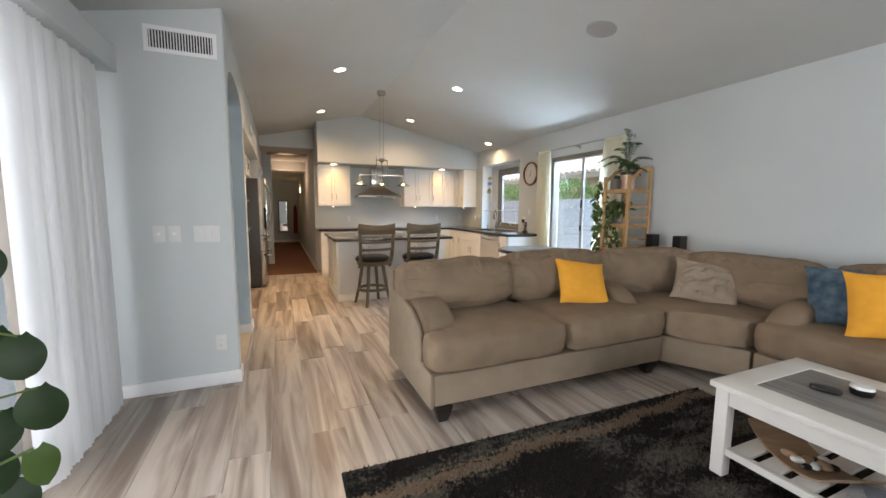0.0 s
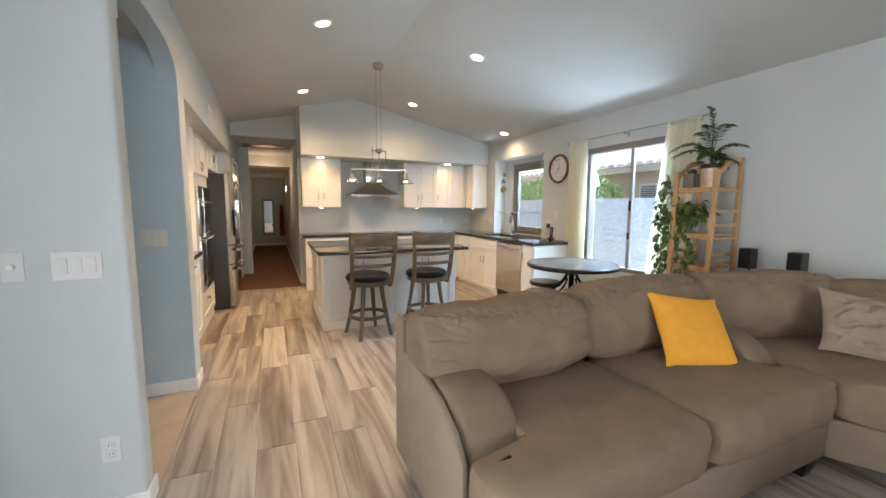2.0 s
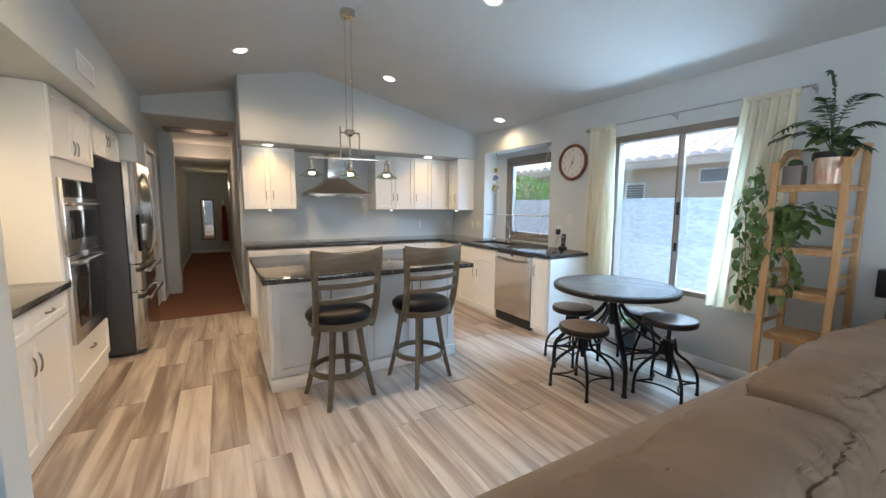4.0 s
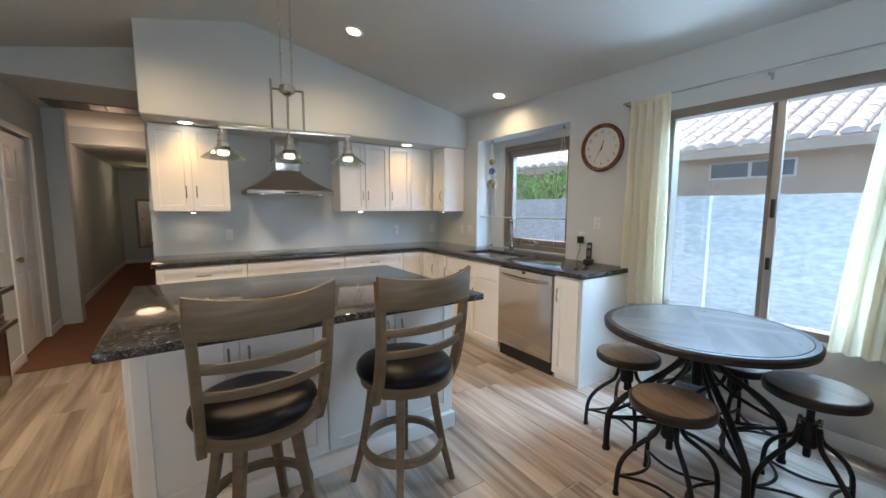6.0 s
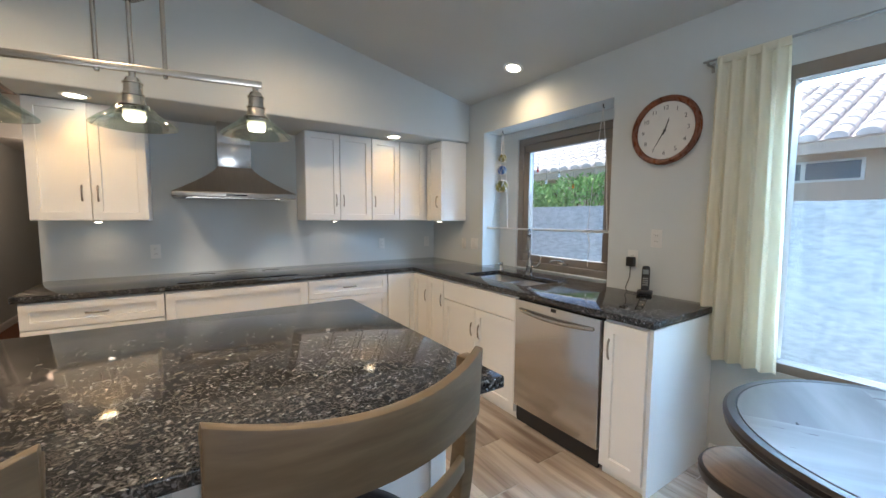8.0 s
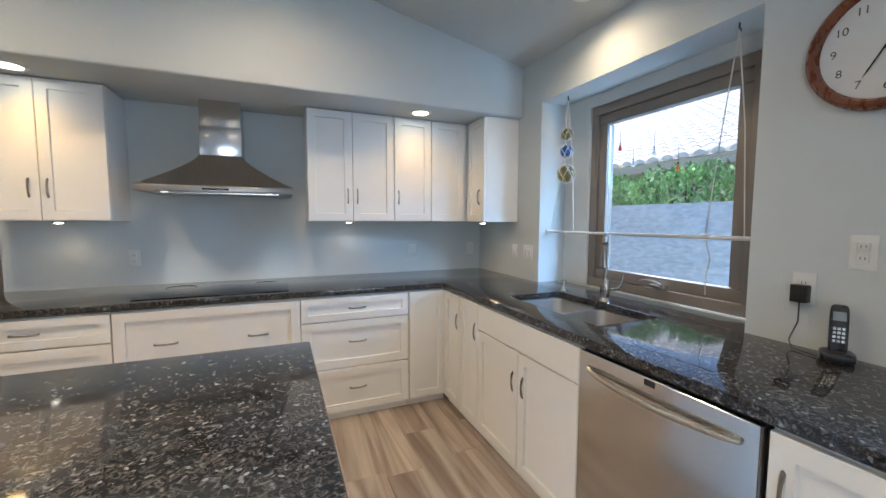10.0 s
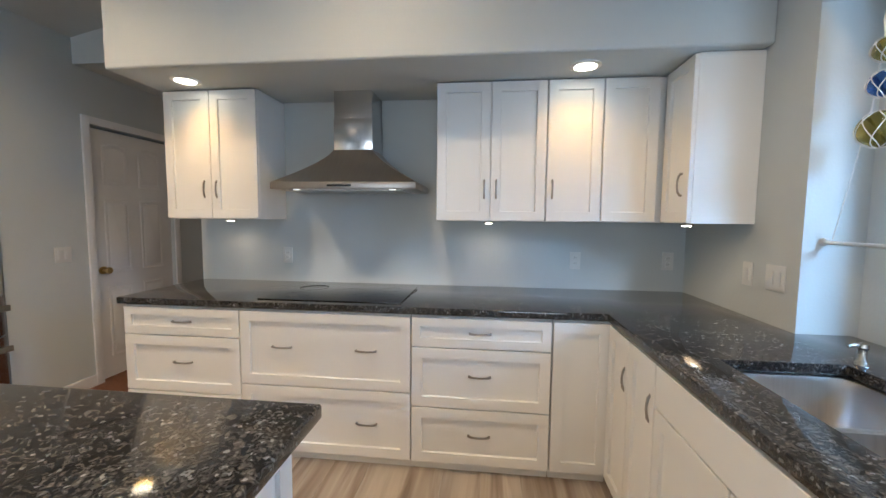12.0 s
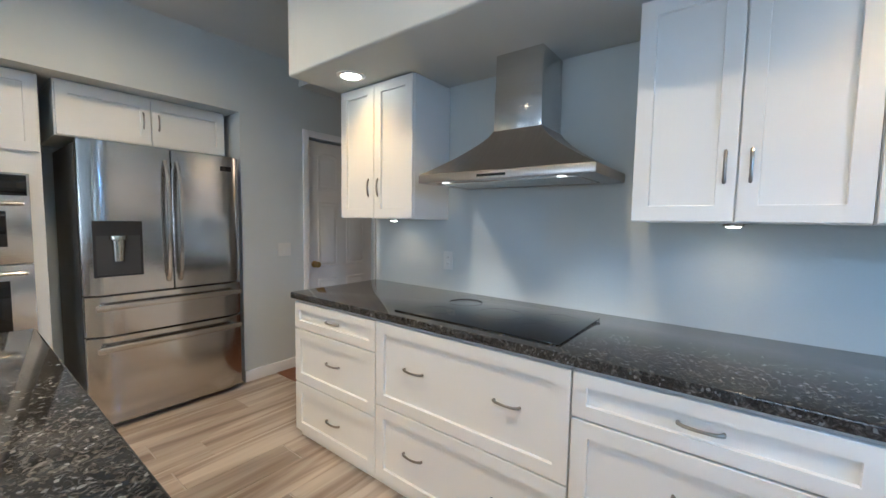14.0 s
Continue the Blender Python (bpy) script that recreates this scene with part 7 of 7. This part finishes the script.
def frond(yaw, length, lift, sag, seed):
    r = random.Random(seed)
    bm = bmesh.new()
    d = Vector((math.cos(radians(yaw)), math.sin(radians(yaw)), 0))
    pts = [Vector((0, 0, 0.19)) + d * (length * t) * (0.25 + 0.75 * t) + Vector((0, 0, lift * (2 * t - t * t) - sag * t ** 3)) for t in (k / 20 for k in range(21))]
    tube(bm, pts, [0.0035 - 0.00012 * k for k in range(21)], 5)
    side = Vector((-d.y, d.x, 0))
    for k in range(7, 21):
        p, q = pts[k], (pts[k] - pts[k - 1]).normalized()
        for s in (-1, 1):
            l = 0.095 * (1 - 0.45 * abs(k - 13) / 7) * r.uniform(0.85, 1.1)
            t = (q * 0.55 + side * s * 0.8 + Vector((0, 0, r.uniform(-0.2, 0.12)))).normalized()
            n = t.cross(Vector((0, 0, 1))).normalized() * 0.009
            v = [bm.verts.new(x) for x in (p, p + t * l * 0.4 + n, p + t * l + Vector((0, 0, -0.02)), p + t * l * 0.4 - n)]
            bm.faces.new(v)
    return bm


for k, (yw, ln, lf, sg) in enumerate(((95, 0.05, 0.58, 0.0), (250, 0.32, 0.42, 0.05), (285, 0.40, 0.24, 0.06), (230, 0.30, 0.16, 0.10), (110, 0.34, 0.22, 0.08), (150, 0.38, 0.30, 0.12), (60, 0.12, 0.42, 0.0), (190, 0.24, 0.22, 0.08), (300, 0.30, 0.10, 0.06), (170, 0.20, 0.34, 0.02))):
    if math.cos(radians(yw)) * ln > 0.22 or 220 < yw < 310:
        ln *= 0.68
    ln, lf = ln * 0.85, lf * 0.88
    part("frond", frond(yw, ln, lf, sg, k), LEAFD, pm, smooth=0)
for k in range(26):
    a = rnd.uniform(0, 6.28)
    place_leaf(pm, PL[k % 3], Vector((0.06 * math.cos(a), 0.06 * math.sin(a), rnd.uniform(0.20, 0.33))), math.degrees(a), rnd.uniform(-50, 40), rnd.uniform(-25, 25), rnd.uniform(0.8, 1.15))
gb = thing("plant_box", pose(5.93, 4.72, 1.5812), "small grey box planter with a succulent on top", "planter")
part("box", box(-0.05, 0.05, -0.05, 0.05, 0, 0.13, 0.006), mat("grey_planter", (0.22, 0.20, 0.19), 0.6, vary=0.1), gb)
part("succulent", soft_box(-0.035, 0.035, -0.035, 0.035, 0.12, 0.17, 2.2, 7, 0.008, 4), LEAFD, gb)


def small_speaker(x, y, z, label):
    s = thing("satellite_speaker", pose(x, y, 0, 0, 0, -90), label, "speaker", "satellite speakers on stands")
    part("cabinet", box(-0.048, 0.048, -0.05, 0.05, z - 0.085, z + 0.085, 0.008, 3), BLACKPL, s)
    part("grille_cloth", box(-0.042, 0.042, -0.0535, -0.0505, z - 0.078, z + 0.078, 0.004), mat("speaker_cloth", (0.008, 0.008, 0.008), 0.95, bump=0.5, bscale=400), s)
    bm = bmesh.new()
    tube(bm, [(0, 0.03, z - 0.084), (0, 0.04, z - 0.13), (0, 0.03, z - 0.20), (0, 0.03, 0.012)], 0.009, 10)
    part("stand_pole", bm, BLACKPL, s)
    part("stand_base", lathe(bmesh.new(), [(0, 0), (0.11, 0), (0.11, 0.008), (0.03, 0.013), (0, 0.014)], 28, (0, 0.0, 0)), BLACKPL, s)


small_speaker(6.02, 4.245, 0.98, "small black satellite speaker on a stand beside the shelf")
small_speaker(5.97, 3.885, 0.985, "small black satellite speaker on a stand behind the sofa")

# ---- plant by the patio door ----
fg = thing("rubber_plant", pose(1.36, 1.90, 0), "leafy round-leaved house plant in a white pot by the patio door", "plant")
planter(fg, (0, 0, 0), 0.13, 0.17, 0.32, WHITEPL, "white ceramic pot")
BIGL = leaf_data("leaf", leaf_mesh(0.086, 0.078, 0.25, 0.12, True, 14, True), mat("round_leaf", (0.015, 0.042, 0.008), 0.5, vary=0.35, vscale=7, bump=0.05, bscale=30, spec=0.35))
bm = bmesh.new()
tube(bm, [(0, 0, 0.30), (0.03, 0.03, 0.6), (0.06, 0.08, 0.9), (0.08, 0.10, 1.25)], [0.012, 0.010, 0.008, 0.005], 8)
tube(bm, [(0.02, 0.02, 0.5), (0.10, 0.14, 0.72), (0.20, 0.20, 0.84)], [0.008, 0.006, 0.004], 8)
tube(bm, [(0.14, 0.17, 0.76), (0.22, 0.21, 0.845), (0.275, 0.215, 0.865)], 0.003, 6)
part("stems", bm, STEM, fg)
bm2s = bmesh.new()
for x, y, z, yw, pt, rl in ((0.25, 0.255, 1.085, -63, 66, 5), (0.285, 0.225, 0.985, -50, 70, 25), (0.205, 0.275, 1.10, -80, 58, -15), (0.165, 0.275, 1.02, -70, 62, 10), (0.22, 0.245, 0.94, -90, 55, -20), (0.13, 0.27, 0.95, -50, 70, 15), (0.20, 0.235, 0.865, -60, 55, 20), (0.15, 0.24, 0.82, -40, 65, 0), (0.22, 0.225, 0.80, -30, 60, 30), (0.19, 0.285, 1.27, -60, 60, 0), (0.15, 0.29, 1.22, -70, 75, 0), (0.12, 0.24, 0.90, 50, 50, 10), (0.02, 0.12, 1.25, -10, -10, 20), (0.0, 0.15, 0.95, 60, 20, 0), (-0.05, 0.05, 1.05, 200, 10, 0), (0.0, -0.1, 1.0, 280, 10, 0), (-0.05, 0.0, 0.85, 160, 20, 0), (0.05, -0.08, 0.75, 300, 25, 0)):
    if x > 0.1:
        lean = Vector((0.06, 0.08, 0.9 if z < 1.05 else 1.15))
        tube(bm2s, [lean, (lean + Vector((x, y, z))) / 2 + Vector((0, 0, 0.04)), Vector((x, y, z))], 0.0025, 5)
    place_leaf(fg, BIGL, (x, y, z), yw, pt, rl)
part("petioles", bm2s, STEM, fg)
place_leaf(fg, PL[0], (0.275, 0.215, 0.86), 0, 70, 40)

# ---- hall ----
MIRROR = mat("mirror_silver", (0.9, 0.9, 0.9), 0.02, 1.0)
mr = thing("wall_mirror", pose(2.24, 16.999, 0.99), "tall hall mirror in a grey frame", "mirror")
part("frame", round_edges(_upright(slab([-0.18, -0.13, 0.13, 0.18], [-0.61, -0.55, 0.55, 0.61], {(1, 1)}, 0.002, 0.03)), 0.004), mat("mirror_frame", (0.30, 0.28, 0.26), 0.4), mr)
part("glass", box(-0.13, 0.13, -0.012, -0.003, -0.55, 0.55), MIRROR, mr)

coatm = mat("red_coat_cloth", (0.22, 0.02, 0.02), 0.9, vary=0.15, vscale=9)
hc = thing("hanging_garment", pose(2.66, 16.8, 0), "long dark red garment hanging at the end of the hall", "clothing")
bm = bmesh.new()
rings = []
for z, rx, ry in ((0.35, 0.075, 0.05), (0.7, 0.07, 0.045), (1.1, 0.06, 0.04), (1.35, 0.05, 0.035), (1.42, 0.015, 0.015)):
    rings.append([(rx * math.cos(a) * (1 + 0.12 * math.sin(5 * a)), ry * math.sin(a) * (1 + 0.12 * math.sin(5 * a + 1)), z) for a in (2 * math.pi * k / 30 for k in range(30))])
ring_sweep(bm, rings)
part("cloth", bm, coatm, hc)
bm = bmesh.new()
tube(bm, [(0, 0, 1.41), (0, 0, 1.50), (0, 0.02, 1.54), (0, 0.10, 1.55), (0, 0.199, 1.55)], 0.006, 6)
part("hook", bm, NICKEL, hc)

# ---- small pots below the window ----
wp = thing("white_waste_bin", pose(5.92, 6.30, 0), "small white square bin against the wall", "bin")
part("body", round_edges(prism([(-0.09, -0.09), (0.09, -0.09), (0.09, 0.09), (-0.09, 0.09)], 0, 0.22, "z"), 0.01), WHITEPL, wp)
bp = thing("potted_plant", pose(6.02, 5.95, 0), "small leafy plant in a blue-grey pot under the window", "plant")
planter(bp, (0, 0, 0), 0.08, 0.105, 0.20, mat("blue_grey_pot", (0.10, 0.14, 0.18), 0.35), "blue-grey glazed pot")
for k in range(22):
    a = rnd.uniform(0, 6.28)
    place_leaf(bp, PL[k % 3], Vector((0.04 * math.cos(a), 0.04 * math.sin(a), rnd.uniform(0.20, 0.36))), math.degrees(a), rnd.uniform(-50, 30), 0, 1.0)

# ---- floor tiles ----
structure("floor_alcove", box(1.0, 1.592, 5.89, 9.09, -0.0025, -0.001), GROUT)
pl = tagged(new("floor_tiles"), "wood-look porcelain plank tiles in grey and cream", "", "", "structure")
rnd = random.Random(4)
meshes = {}
PITCH = 0.2075
k0 = int((0.95 - 2.222) / PITCH) - 1
for k in range(k0, 20):
    x0 = 2.222 + PITCH * k
    w = min(PITCH, XR - x0)
    if x0 < 0.93 or w < 0.02:
        continue
    y = YS - rnd.choice((0.0, 0.3, 0.6, 0.9)) - rnd.uniform(0, 0.15)
    far = 9.358 if x0 > 1.58 else 4.378
    while y < far:
        y0, y1 = max(y, YS), min(y + 1.215, far)
        if y1 > y0 + 0.01:
            key = (round(y1 - y0, 2), round(w, 3))
            if key not in meshes:
                o = obj("tile", box(0.0012, w - 0.0012, 0.0012, round(y1 - y0, 2) - 0.0012, -0.0115, 0.0, 0.0010, 1), TILE)
                meshes[key] = o.data
            else:
                o = new("tile", meshes[key])
            o.parent = pl
            o.matrix_basis = pose(x0, y0, 0)
        y += 1.215
